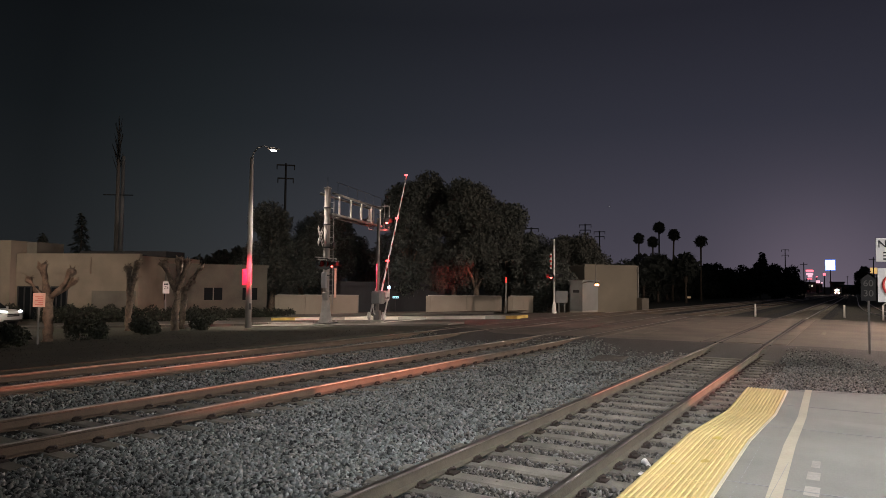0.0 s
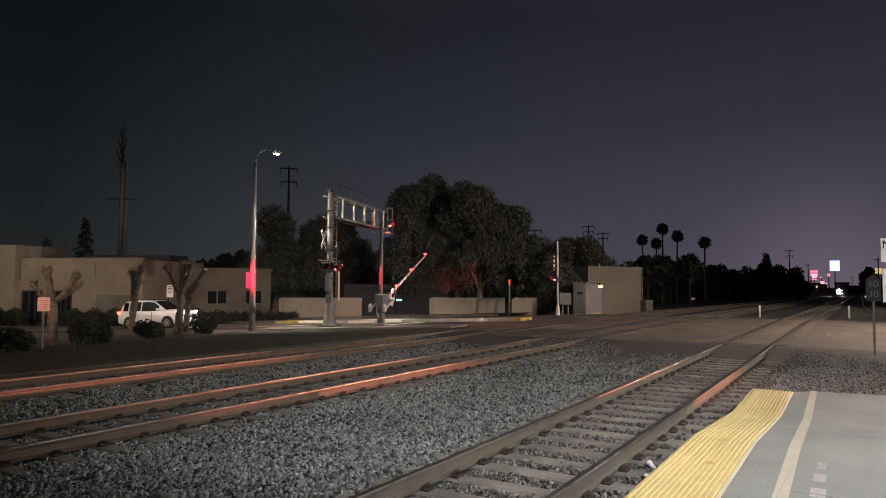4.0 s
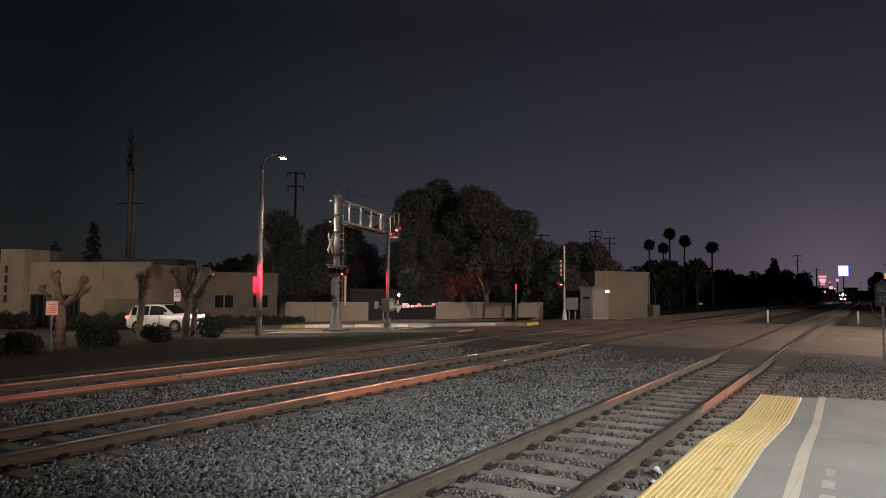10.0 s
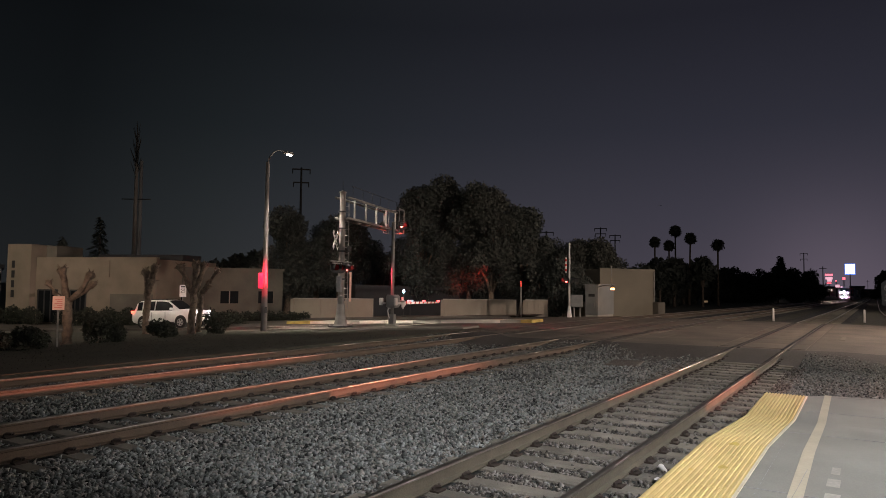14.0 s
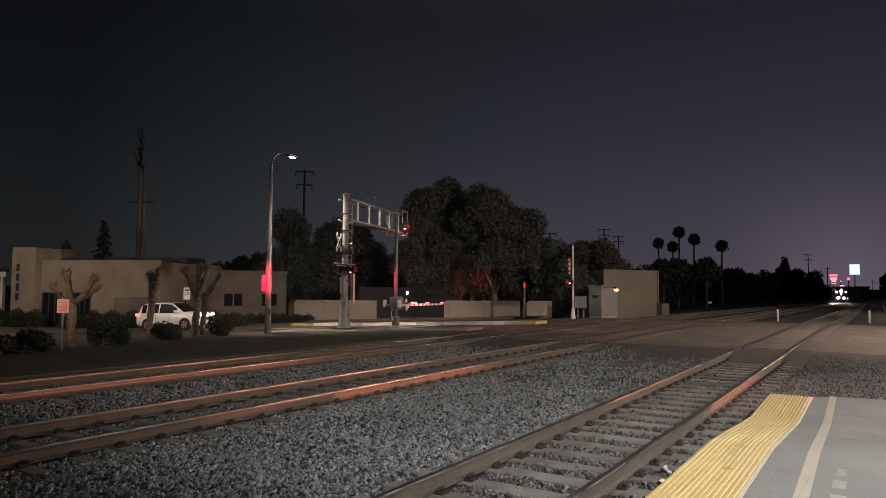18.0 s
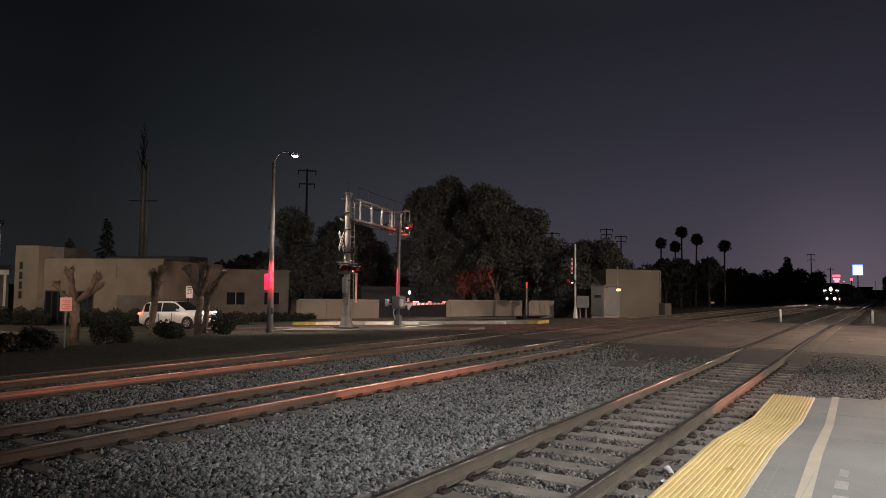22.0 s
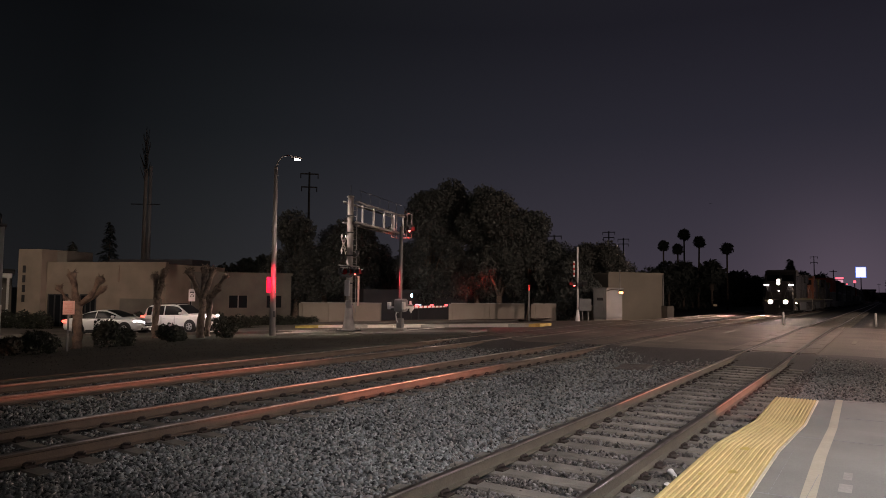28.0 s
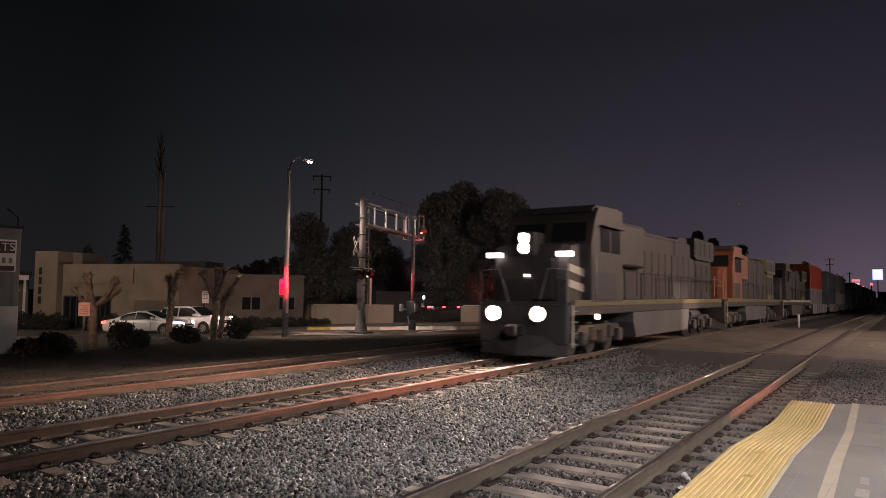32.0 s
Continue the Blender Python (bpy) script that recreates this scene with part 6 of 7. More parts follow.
bs = lit_sign("roadside_sign", "tall square roadside sign, lit blue-white", 1.42, 690, [(0, 1.19, 1.90, 0.60, "bluesign")])
part("border", Mesh().box(-0.15, -4.0, raised(1.15, 690) - bs.location.z, 0.25, 4.0, raised(1.94, 690) - bs.location.z, 0.2), M["signblue"], bs, "glowing blue border")
lit_sign("roadside_sign", "stacked roadside sign, lit pink and red", 2.75, 680, [(0, 1.06, 1.20, 0.5, "redsign"), (0, 0.80, 0.98, 0.46, "pinksign"), (-0.02, 0.64, 0.80, 0.30, "pinksign"), (0, 0.50, 0.56, 0.30, "redsign")])
lit_sign("shop_sign", "low white shop sign, lit", 2.22, 640, [(0, 0.22, 0.42, 0.26, "pinksign"), (-0.25, 0.20, 0.30, 0.12, "pinksign")])
lit_sign("shop_windows", "row of small lit shop windows", 2.75, 640, [(0.17, -0.09, 0.10, 0.10, "warmshop"), (0.02, -0.09, 0.08, 0.07, "warmshop"), (-0.15, -0.06, 0.09, 0.10, "warmshop")])
lit_sign("red_beacon", "red signal light in the distance", 1.81, 660, [(0, 0.78, 0.96, 0.17, "redsign")])
lit_sign("red_beacon", "red signal light in the distance", 2.30, 660, [(0, 0.66, 0.74, 0.10, "redsign")])
lit_sign("shop_sign", "square shop sign, lit amber", -1.26, 320, [(0, 0.92, 1.34, 0.44, "ambersign")])
lit_sign("lit_window", "small lit window among the far trees", 11.2, 140, [(0, -1.05, -0.9, 0.36, "warmwin")], False)
# roofs and trees of the town about the end of the line
for az, dist, w, e in ((2.55, 700, 15, 0.30), (1.0, 760, 12, 0.34), (0.2, 720, 14, 0.12), (-0.9, 600, 12, 0.30)):
    x, y = at_bearing(az, dist)
    zg = level(x, y)
    h = raised(e, dist) - zg
    tb = thing("town_building", "dark low building at the end of the line", "building", pose(x, y, zg, 0, 0, az), "town buildings")
    part("wall", Mesh().box(0, -w / 2, -0.3, 9, w / 2, h * 0.86), M["stucco2"], tb)
    part("roof", Mesh().box(-0.5, -w / 2 - 0.5, h * 0.86, 9.5, w / 2 + 0.5, h, 0.2), M["roof"], tb)
for az, dist, e, w in ((-0.62, 300, 1.5, 2.2), (-1.75, 260, 1.0, 2.6), (-0.1, 520, 0.2, 5.0), (0.75, 640, 0.3, 7.0), (3.55, 430, 0.5, 6.0)):
    x, y = at_bearing(az, dist)
    zg = level(x, y)
    tree("town_tree", "dark tree at the end of the line", x, y, zg, 2.0, lobes(int(900 + az * 10), 14, w, w, 2.0, raised(e, dist) - zg - 1.6, 1.6), 2600, 0.45, int(950 + az * 10), "leaf", 0.3, "town trees")
for az, dist, e in ((3.13, 260, 1.75), (-1.25, 230, 2.1), (0.35, 560, 0.75)):
    x, y = at_bearing(az, dist)
    zg = level(x, y)
    up_ = thing("utility_pole", "slim dark utility pole beside the railway", "utility pole", pose(x, y, zg, 0, 0, az), "utility poles")
    part("pole", Mesh().tube([(0, 0, -0.3), (0, 0, raised(e, dist) - zg)], [0.2, 0.13], 8), M["darksteel"], up_)
    part("cross_arm", Mesh().box(-0.08, -1.1, raised(e, dist) - zg - 0.75, 0.08, 1.1, raised(e, dist) - zg - 0.55), M["darksteel"], up_)
# rails of a siding that bends away beside the near track
sd = thing("siding_track", "pair of bare rails of a siding beside the near track", "railway track", kind="structure")
for shift in (0.0, -1.5):
    run = [(460, -1.6), (300, -1.1), (177, -0.75), (107, -0.6), (80, -0.8), (67, -1.35), (58, -2.3), (52, -3.5)]
    part("rail", Mesh().tube([(a, b + shift, grade(a) - 0.09) for a, b in run], 0.045, 6), M["rail_top"], sd, "worn steel rail", True)

# porch house at the far end of the street
ph = thing("porch_house", "pale house with a white porch beside the stucco building", "house")
PA, PB = (22.0, 64.0), (28.4, 61.0)
house_box(ph, "wall", slab_on(PA, PB, 0.0, 1.0, 0.0, 7.0), -1.3, 3.0, "stucco2", "pale house wall")
house_box(ph, "roof", slab_on(PA, PB, -0.05, 1.03, -1.4, 7.3), 3.0, 3.35, "roof", "dark low roof")
house_box(ph, "porch_beam", slab_on(PA, PB, 0.0, 1.0, -1.3, -1.1), 2.6, 3.0, "signwhite")
for k in range(5):
    house_box(ph, "porch_post", slab_on(PA, PB, 0.03 + 0.23 * k, 0.055 + 0.23 * k, -1.3, -1.1), -1.2, 2.6, "signwhite", "white porch post")
for t0, t1 in ((0.12, 0.25), (0.45, 0.6), (0.75, 0.9)):
    w = house_box(ph, "window", slab_on(PA, PB, t0, t1, -0.04, 0.02), 0.1, 1.7, "glassdark", "dark window")
    house_box(w, "window_frame", slab_on(PA, PB, t0 - 0.012, t1 + 0.012, -0.07, -0.04), 1.7, 1.82, "signwhite")
# ---------------------------------------------------------------- cars


def shell(profile, layers):
    """A body from a side profile; layers of (y, shrink) across the width."""
    m = Mesh()
    n = len(profile)
    cx, cz = sum(p[0] for p in profile) / n, sum(p[1] for p in profile) / n
    for y, s in layers:
        for x, z in profile:
            m.v.append((cx + (x - cx) * s, y, cz + (z - cz) * (s if z > cz else 1 - (1 - s) * 0.6)))
    for k in range(len(layers) - 1):
        for i in range(n):
            a, b = k * n + i, k * n + (i + 1) % n
            m.f.append((b, a, a + n, b + n))
    m.f += [tuple(range(n)), tuple((len(layers) - 1) * n + i for i in range(n - 1, -1, -1))]
    return m


def wheel(parent, x, y, r, w=0.22):
    """Tyre and alloy rim; the wheel's axle lies along y."""
    ty = Mesh().tube([(0, -w / 2, 0), (0, -w / 2 + 0.03, 0), (0, w / 2 - 0.03, 0), (0, w / 2, 0)], [r * 0.9, r, r, r * 0.9], 22)
    t = part("wheel", ty, M["rubber"], parent, "black tyre on an alloy rim", True, pose(x, y, r))
    for s in (-1, 1):
        rm = Mesh().tube([(0, s * (w / 2 - 0.02), 0), (0, s * (w / 2 + 0.004), 0)], [r * 0.66, r * 0.64], 20)
        rim = part("rim", rm, M["rim"], t)
        for k in range(5):
            a = 2 * math.pi * k / 5
            part("spoke_gap", Mesh().add([(r * 0.58 * math.cos(a - 0.38), s * (w / 2 + 0.008), r * 0.58 * math.sin(a - 0.38)), (r * 0.58 * math.cos(a + 0.38), s * (w / 2 + 0.008), r * 0.58 * math.sin(a + 0.38)), (r * 0.2 * math.cos(a), s * (w / 2 + 0.008), r * 0.2 * math.sin(a))], [(0, 1, 2)]), M["black"], t)
    return t


def loft(rings):
    """A skin over equal rings of points, closed at both ends."""
    m = Mesh()
    n = len(rings[0])
    for r in rings:
        m.v += r
    for k in range(len(rings) - 1):
        for i in range(n):
            a, b = k * n + i, k * n + (i + 1) % n
            m.f.append((a, b, b + n, a + n))
    m.f += [tuple(range(n - 1, -1, -1)), tuple((len(rings) - 1) * n + i for i in range(n))]
    return m


def car(name, label, category, W, body_st, cabin_st, wheels, r, paint, belt_z):
    """A car with its nose at the origin, nose along +x; z=0 on the road.
    Body stations: x, half width, bottom, shoulder height, top height. Cabin stations: x, belt half width, belt height, roof half width, roof height."""
    c = thing(name, label, category)
    rings = []
    for x, w, zb, zs, zt in body_st:
        half = [(w * 0.90, zb), (w * 0.985, zb + 0.10), (w, zb + (zs - zb) * 0.45), (w * 0.985, zs - 0.05), (w * 0.93, zs), (w * 0.62, zt)]
        rings.append([(x, -y, z) for y, z in half] + [(x, y, z) for y, z in reversed(half)])
    part("body", loft(rings), M[paint], c, "glossy white body shell", True)
    rings = []
    for x, wb, zb, wr, zr in cabin_st:
        half = [(wb, zb), (wb + (wr - wb) * 0.5, zb + (zr - zb) * 0.55), (wr + 0.02, zr - 0.07), (wr - 0.10, zr - 0.015)]
        rings.append([(x, -y, z) for y, z in half] + [(x, y, z) for y, z in reversed(half)])
    part("cabin", loft(rings), M[paint], c, "", True)
    hw = W / 2

    def station(x):
        for p, q in zip(cabin_st, cabin_st[1:]):
            if p[0] <= x <= q[0]:
                k = (x - p[0]) / (q[0] - p[0])
                return [u + (v - u) * k for u, v in zip(p, q)]
        return cabin_st[0] if x < cabin_st[0][0] else cabin_st[-1]

    def flank(x, f, s):
        _, wb, zb, wr, zr = station(x)
        wm, zm = wb + (wr - wb) * 0.5, zb + (zr - zb) * 0.55
        y, z = (wb + (wm - wb) * f * 2, zb + (zm - zb) * f * 2) if f < 0.5 else (wm + (wr + 0.02 - wm) * (f * 2 - 1), zm + (zr - 0.07 - zm) * (f * 2 - 1))
        return (x, s * (y + 0.014), z + 0.004)

    def sheet(grid, flip):
        m, n = Mesh(), len(grid[0])
        for row in grid:
            m.v += row
        for i in range(len(grid) - 1):
            for j in range(n - 1):
                q = (i * n + j, i * n + j + 1, (i + 1) * n + j + 1, (i + 1) * n + j)
                m.f.append(q[::-1] if flip else q)
        return m
    for label, x0, x1 in (("dark windshield", *wheels["screen"]), ("dark rear window", *wheels["rearglass"])):
        grid = []
        for x in sorted({x0 + (x1 - x0) * k / 6 for k in range(7)} | {st[0] for st in cabin_st if x0 < st[0] < x1}):
            _, wb, zb, wr, zr = station(x)
            grid.append([(x, y * (wr - 0.05), zr + 0.006 - 0.02 * abs(y)) for y in (-1, -0.5, 0, 0.5, 1)])
        part("window", sheet(grid, False), M["cabglass"], c, label, True)
    for s in (-1, 1):
        for x0, x1 in wheels["panes"]:
            xs = sorted({x0 + (x1 - x0) * k / 6 for k in range(7)} | {st[0] for st in cabin_st if x0 < st[0] < x1})
            grid = [[flank(x, f, s) for f in (0.06, 0.3, 0.5, 0.75, 0.93)] for x in xs]
            part("side_window", sheet(grid, s > 0), M["cabglass"], c, "dark tinted side window", True)
        part("mirror", Mesh().box(wheels["mirror"] - 0.09, s * (hw + 0.04) - 0.09, belt_z + 0.02, wheels["mirror"] + 0.09, s * (hw + 0.04) + 0.09, belt_z + 0.17, 0.05), M[paint], c)
        for xd in wheels["doors"]:
            part("door_seam", Mesh().box(xd - 0.003, s * hw - 0.03, wheels["low"] + 0.16, xd + 0.003, s * hw + 0.0015, belt_z - 0.08), M["black"], c)
            part("door_handle", Mesh().box(xd + 0.10, s * hw - 0.03, belt_z - 0.21, xd + 0.32, s * hw + 0.022, belt_z - 0.165, 0.015), M[paint], c)
        part("sill", Mesh().box(wheels["rear"] + r + 0.1, s * (hw - 0.05) - 0.05, wheels["low"] - 0.05, wheels["front"] - r - 0.1, s * (hw - 0.05) + 0.06, wheels["low"] + 0.13, 0.02), M["plastic"], c, "black sill trim")
        hx, hz_, hwid = wheels["lamp"]
        part("headlight", Mesh().add([(hx, s * (hw - 0.05), hz_ + 0.02), (hx + 0.30, s * (hw - 0.22), hz_ - 0.02), (hx + 0.38, s * (hw - 0.22 - hwid), hz_ - 0.06), (hx, s * (hw - 0.04), hz_ + 0.10), (hx + 0.28, s * (hw - 0.21), hz_ + 0.09), (hx + 0.35, s * (hw - 0.22 - hwid), hz_ + 0.03), (hx, s * (hw - 0.4), hz_)],
                                         [(0, 1, 4, 3), (1, 2, 5, 4), (3, 4, 5, 6), (0, 6, 2, 1), (0, 3, 6), (2, 6, 5)]), M["carhead"], c, "lit white headlight")
        tx, tz, tw = wheels["tail"]
        part("tail_light", Mesh().box(tx, s * (hw - 0.16) - tw, tz - 0.08, tx + 0.26, s * (hw - 0.16) + tw, tz + 0.08, 0.04), M["tail"], c, "lit red tail light")
        for xw in (wheels["front"], wheels["rear"]):
            well = Mesh().tube([(xw, s * (hw - 0.22), r + 0.02), (xw, s * (hw + 0.012), r + 0.02)], r + 0.055, 24)
            part("wheel_arch", well, M["plastic"], c, "black wheel-arch trim")
            wheel(c, xw, s * (hw - 0.07), r, 0.23)
    nx_, nz = wheels["nose"]
    part("grille", Mesh().box(nx_ - 0.15, -hw * 0.52, nz - 0.12, nx_ + 0.012, hw * 0.52, nz + 0.10, 0.04), M["plastic"], c, "black grille")
    part("grille_bar", Mesh().box(nx_ - 0.1, -hw * 0.5, nz - 0.02, nx_ + 0.02, hw * 0.5, nz + 0.01, 0.005), M["rim"], c)
    part("lower_grille", Mesh().box(nx_ - 0.2, -hw * 0.72, wheels["low"] + 0.05, nx_ - 0.01, hw * 0.72, wheels["low"] + 0.20, 0.03), M["plastic"], c, "black lower intake")
    part("plate_bar", Mesh().box(nx_ - 0.05, -0.15, nz - 0.30, nx_ + 0.022, 0.15, nz - 0.18), M["signwhite"], c)
    return c


suv = car("suv", "white compact suv with black trim, lights on", "car", 1.86,
          [(-4.58, 0.70, 0.50, 0.86, 0.88), (-4.50, 0.84, 0.36, 1.0, 1.03), (-4.2, 0.90, 0.28, 1.06, 1.08), (-3.6, 0.93, 0.24, 1.05, 1.07), (-2.4, 0.93, 0.24, 1.03, 1.05), (-1.35, 0.93, 0.24, 1.02, 1.08), (-0.9, 0.93, 0.25, 1.0, 1.06), (-0.40, 0.90, 0.27, 0.98, 1.03), (-0.08, 0.82, 0.30, 0.91, 0.96), (0.06, 0.70, 0.40, 0.80, 0.84)],
          [(-4.48, 0.72, 1.0, 0.62, 1.06), (-4.28, 0.80, 1.03, 0.64, 1.54), (-4.05, 0.82, 1.03, 0.65, 1.67), (-3.2, 0.83, 1.02, 0.65, 1.71), (-2.4, 0.83, 1.01, 0.65, 1.70), (-1.98, 0.83, 1.01, 0.65, 1.64), (-1.55, 0.82, 1.01, 0.69, 1.35), (-1.12, 0.78, 1.02, 0.72, 1.06)],
          dict(front=-0.93, rear=-3.62, low=0.24, mirror=-1.58, doors=(-2.98, -2.02), lamp=(-0.34, 0.90, 0.26), tail=(-4.56, 0.98, 0.15), nose=(0.06, 0.70),
               screen=(-2.06, -1.20), rearglass=(-4.44, -4.12), panes=((-4.16, -3.80), (-3.70, -2.90), (-2.82, -1.62))), 0.345, "carwhite", 1.05)
for s in (-1, 1):
    part("roof_rail", Mesh().tube([(-4.0, s * 0.56, 1.66), (-3.8, s * 0.56, 1.73), (-2.3, s * 0.56, 1.73), (-2.1, s * 0.56, 1.66)], 0.02, 6), M["plastic"], suv)
sedan = car("sedan", "white sedan waiting behind the suv, lights on", "car", 1.83,
            [(-4.84, 0.66, 0.50, 0.80, 0.84), (-4.74, 0.82, 0.36, 0.92, 0.97), (-4.3, 0.89, 0.26, 0.95, 1.02), (-3.7, 0.915, 0.20, 0.95, 1.0), (-2.4, 0.915, 0.20, 0.93, 0.95), (-1.3, 0.915, 0.20, 0.90, 0.98), (-0.85, 0.91, 0.21, 0.87, 0.94), (-0.42, 0.87, 0.22, 0.80, 0.86), (-0.14, 0.76, 0.25, 0.70, 0.76), (-0.02, 0.60, 0.34, 0.60, 0.63)],
            [(-4.35, 0.70, 0.97, 0.62, 1.0), (-3.85, 0.78, 0.95, 0.60, 1.20), (-3.35, 0.80, 0.94, 0.58, 1.37), (-2.7, 0.81, 0.93, 0.57, 1.46), (-2.25, 0.81, 0.93, 0.57, 1.43), (-1.75, 0.81, 0.92, 0.60, 1.24), (-1.15, 0.78, 0.93, 0.70, 0.97)],
            dict(front=-0.95, rear=-3.75, low=0.20, mirror=-1.62, doors=(-2.75, -1.75), lamp=(-0.42, 0.70, 0.26), tail=(-4.80, 0.84, 0.15), nose=(-0.02, 0.55),
                 screen=(-2.28, -1.25), rearglass=(-4.20, -3.38), panes=((-3.70, -2.80), (-2.74, -1.60))), 0.33, "carwhite", 0.94)

# the sedan is a long one
for ob in sedan.children_recursive:
    ob.location.x *= 1.07
    if ob.type == "MESH" and ob.name.split(".")[0] not in ("wheel", "rim", "spoke_gap"):
        ob.data.transform(Matrix.Diagonal((1.07, 1, 1, 1)))

# ---------------------------------------------------------------- train: a vehicle's front is at x=0, it reaches back along +x


def truck(parent, x0, sides=True):
    """A three-axle bogie under a locomotive."""
    for s in (-1, 1):
        fr = part("truck_frame", Mesh().side([(x0, 0.62), (x0 + 0.4, 0.95), (x0 + 3.7, 0.95), (x0 + 4.1, 0.62), (x0 + 3.6, 0.45), (x0 + 3.0, 0.62), (x0 + 2.4, 0.45), (x0 + 1.7, 0.45), (x0 + 1.1, 0.62), (x0 + 0.5, 0.45)], s * 1.05 - 0.1, s * 1.05 + 0.1), M["grime"], parent, "grimy dark bogie side frame")
        for k in range(3):
            part("journal_box", Mesh().box(x0 + 0.28 + 1.55 * k, s * 1.2 - 0.12, 0.36, x0 + 0.72 + 1.55 * k, s * 1.2 + 0.12, 0.78, 0.05), M["grime"], fr)
        for k in range(2):
            part("spring", Mesh().tube([(x0 + 1.28 + 1.55 * k, s * 1.17, 0.5), (x0 + 1.28 + 1.55 * k, s * 1.17, 0.9)], 0.12, 8), M["grime"], fr)
    for k in range(3):
        part("wheelset", Mesh().tube([(x0 + 0.5 + 1.55 * k, -0.80, 0.51), (x0 + 0.5 + 1.55 * k, -0.68, 0.51), (x0 + 0.5 + 1.55 * k, -0.67, 0.51), (x0 + 0.5 + 1.55 * k, 0.67, 0.51), (x0 + 0.5 + 1.55 * k, 0.68, 0.51), (x0 + 0.5 + 1.55 * k, 0.80, 0.51)], [0.51, 0.51, 0.1, 0.1, 0.51, 0.51], 20), M["darksteel"], parent, "steel wheels on an axle")


def locomotive(label, cab, hood, rear, sill, lead=False):
    """A six-axle diesel locomotive, 20.8 m long."""
    c = thing("locomotive", label, "locomotive", group="locomotives")
    # frame with side sill
    part("frame", Mesh().box(0.7, -1.45, 1.30, 20.4, 1.45, 1.68, 0.04), M["locodark"], c, "dark underframe")
    for s in (-1, 1):
        part("side_sill", Mesh().box(0.9, s * 1.46 - 0.03, 1.56, 20.2, s * 1.46 + 0.03, 1.74, 0.01), M[sill], c, "yellow reflective side sill")
    # pilot, plow and couplers
    part("pilot", Mesh().box(0.45, -1.45, 0.45, 0.75, 1.45, 1.62, 0.06), M["locodark"], c, "dark pilot plate")
    pl = Mesh()
    pl.add([(0.05, 0, 0.14), (0.55, -1.4, 0.14), (0.60, -1.4, 0.70), (0.30, 0, 0.70), (0.55, 1.4, 0.14), (0.60, 1.4, 0.70), (0.8, -1.4, 0.14), (0.8, 1.4, 0.14), (0.8, 1.4, 0.7), (0.8, -1.4, 0.7)], [(0, 1, 2, 3), (0, 3, 5, 4), (1, 6, 9, 2), (4, 5, 8, 7), (3, 2, 9, 8, 5), (0, 4, 7, 6, 1), (6, 7, 8, 9)])
    part("snow_plow", pl, M["locodark"], c, "dark v-shaped plow")
    for x in (0.15, 20.4):
        part("coupler", Mesh().box(x - 0.35, -0.16, 0.70, x + 0.35, 0.16, 1.02, 0.05), M["darksteel"], c)
    for s in (-1, 1):
        for k in range(4):
            part("step", Mesh().box(0.78, s * 1.36 - 0.14, 0.45 + 0.32 * k, 1.15, s * 1.36 + 0.14, 0.48 + 0.32 * k), M["tank"], c)
        part("step_plate", Mesh().box(0.74, s * 1.5 - 0.015, 0.40, 0.80, s * 1.5 + 0.015, 1.6), M["stripe"], c)
        part("corner_rail", Mesh().tube([(0.55, s * 1.42, 1.6), (0.55, s * 1.42, 2.62), (0.62, s * 0.8, 2.66), (0.62, s * 0.5, 1.65)], 0.022, 6), M["tank"], c)
    # nose and cab
    nose = [(0.95, 1.68), (0.86, 2.35), (1.05, 3.05), (1.25, 3.42), (2.25, 3.52), (2.25, 1.68)]
    m = Mesh()
    n = len(nose)
    for y, s in ((-1.22, 0.93), (-0.95, 1.0), (0.95, 1.0), (1.22, 0.93)):
        m.v += [(2.25 - (2.25 - x) * s, y, z if z < 2 else 1.68 + (z - 1.68) * (0.97 if abs(y) > 1 else 1)) for x, z in nose]
    for k in range(3):
        for i in range(n):
            a, b = k * n + i, k * n + (i + 1) % n
            m.f.append((a, b, b + n, a + n))
    m.f += [tuple(range(n - 1, -1, -1)), tuple(3 * n + i for i in range(n))]
    part("nose", m, M[cab], c, "wide sloping nose")
    part("nose_door", Mesh().box(0.80, -0.85, 1.75, 0.92, -0.25, 2.95, 0.03), M[cab], c)
    cabm = Mesh().side([(2.2, 1.68), (2.2, 3.45), (2.50, 4.25), (2.80, 4.64), (5.0, 4.72), (5.0, 1.68)], -1.50, 1.50)
    cb_ = part("cab", cabm, M[cab], c, "boxy crew cab")
    part("cab_roof", Mesh().side([(2.55, 4.50), (2.85, 4.74), (4.98, 4.80), (5.05, 4.55)], -1.38, 1.38), M["locodark"], c)
    for s in (-1, 1):
        part("windshield", Mesh().add([(2.225, s * 0.12, 3.55), (2.225, s * 1.30, 3.55), (2.455, s * 1.25, 4.17), (2.455, s * 0.12, 4.17)], [(0, 1, 2, 3) if s < 0 else (3, 2, 1, 0)]), M["cabglass"], c, "dark windshield pane")
        for k in range(2):
            part("side_window", Mesh().box(2.95 + 0.95 * k, s * 1.505 - 0.012, 3.25, 3.75 + 0.95 * k, s * 1.505 + 0.012, 4.0, 0.01), M["cabglass"], c)
        part("cab_door", Mesh().box(2.45, s * 1.5 - 0.02, 1.76, 4.3, s * 1.5 + 0.012, 2.62, 0.02), M["locodark"], c, "dark stepwell panel under the cab")
        part("grab_iron", Mesh().tube([(2.4, s * 1.56, 1.9), (2.4, s * 1.56, 3.2)], 0.018, 6), M["tank"], c)
        part("window_awning", Mesh().box(2.9, s * 1.58 - 0.09, 4.05, 4.8, s * 1.58 + 0.09, 4.09), M["locodark"], c)
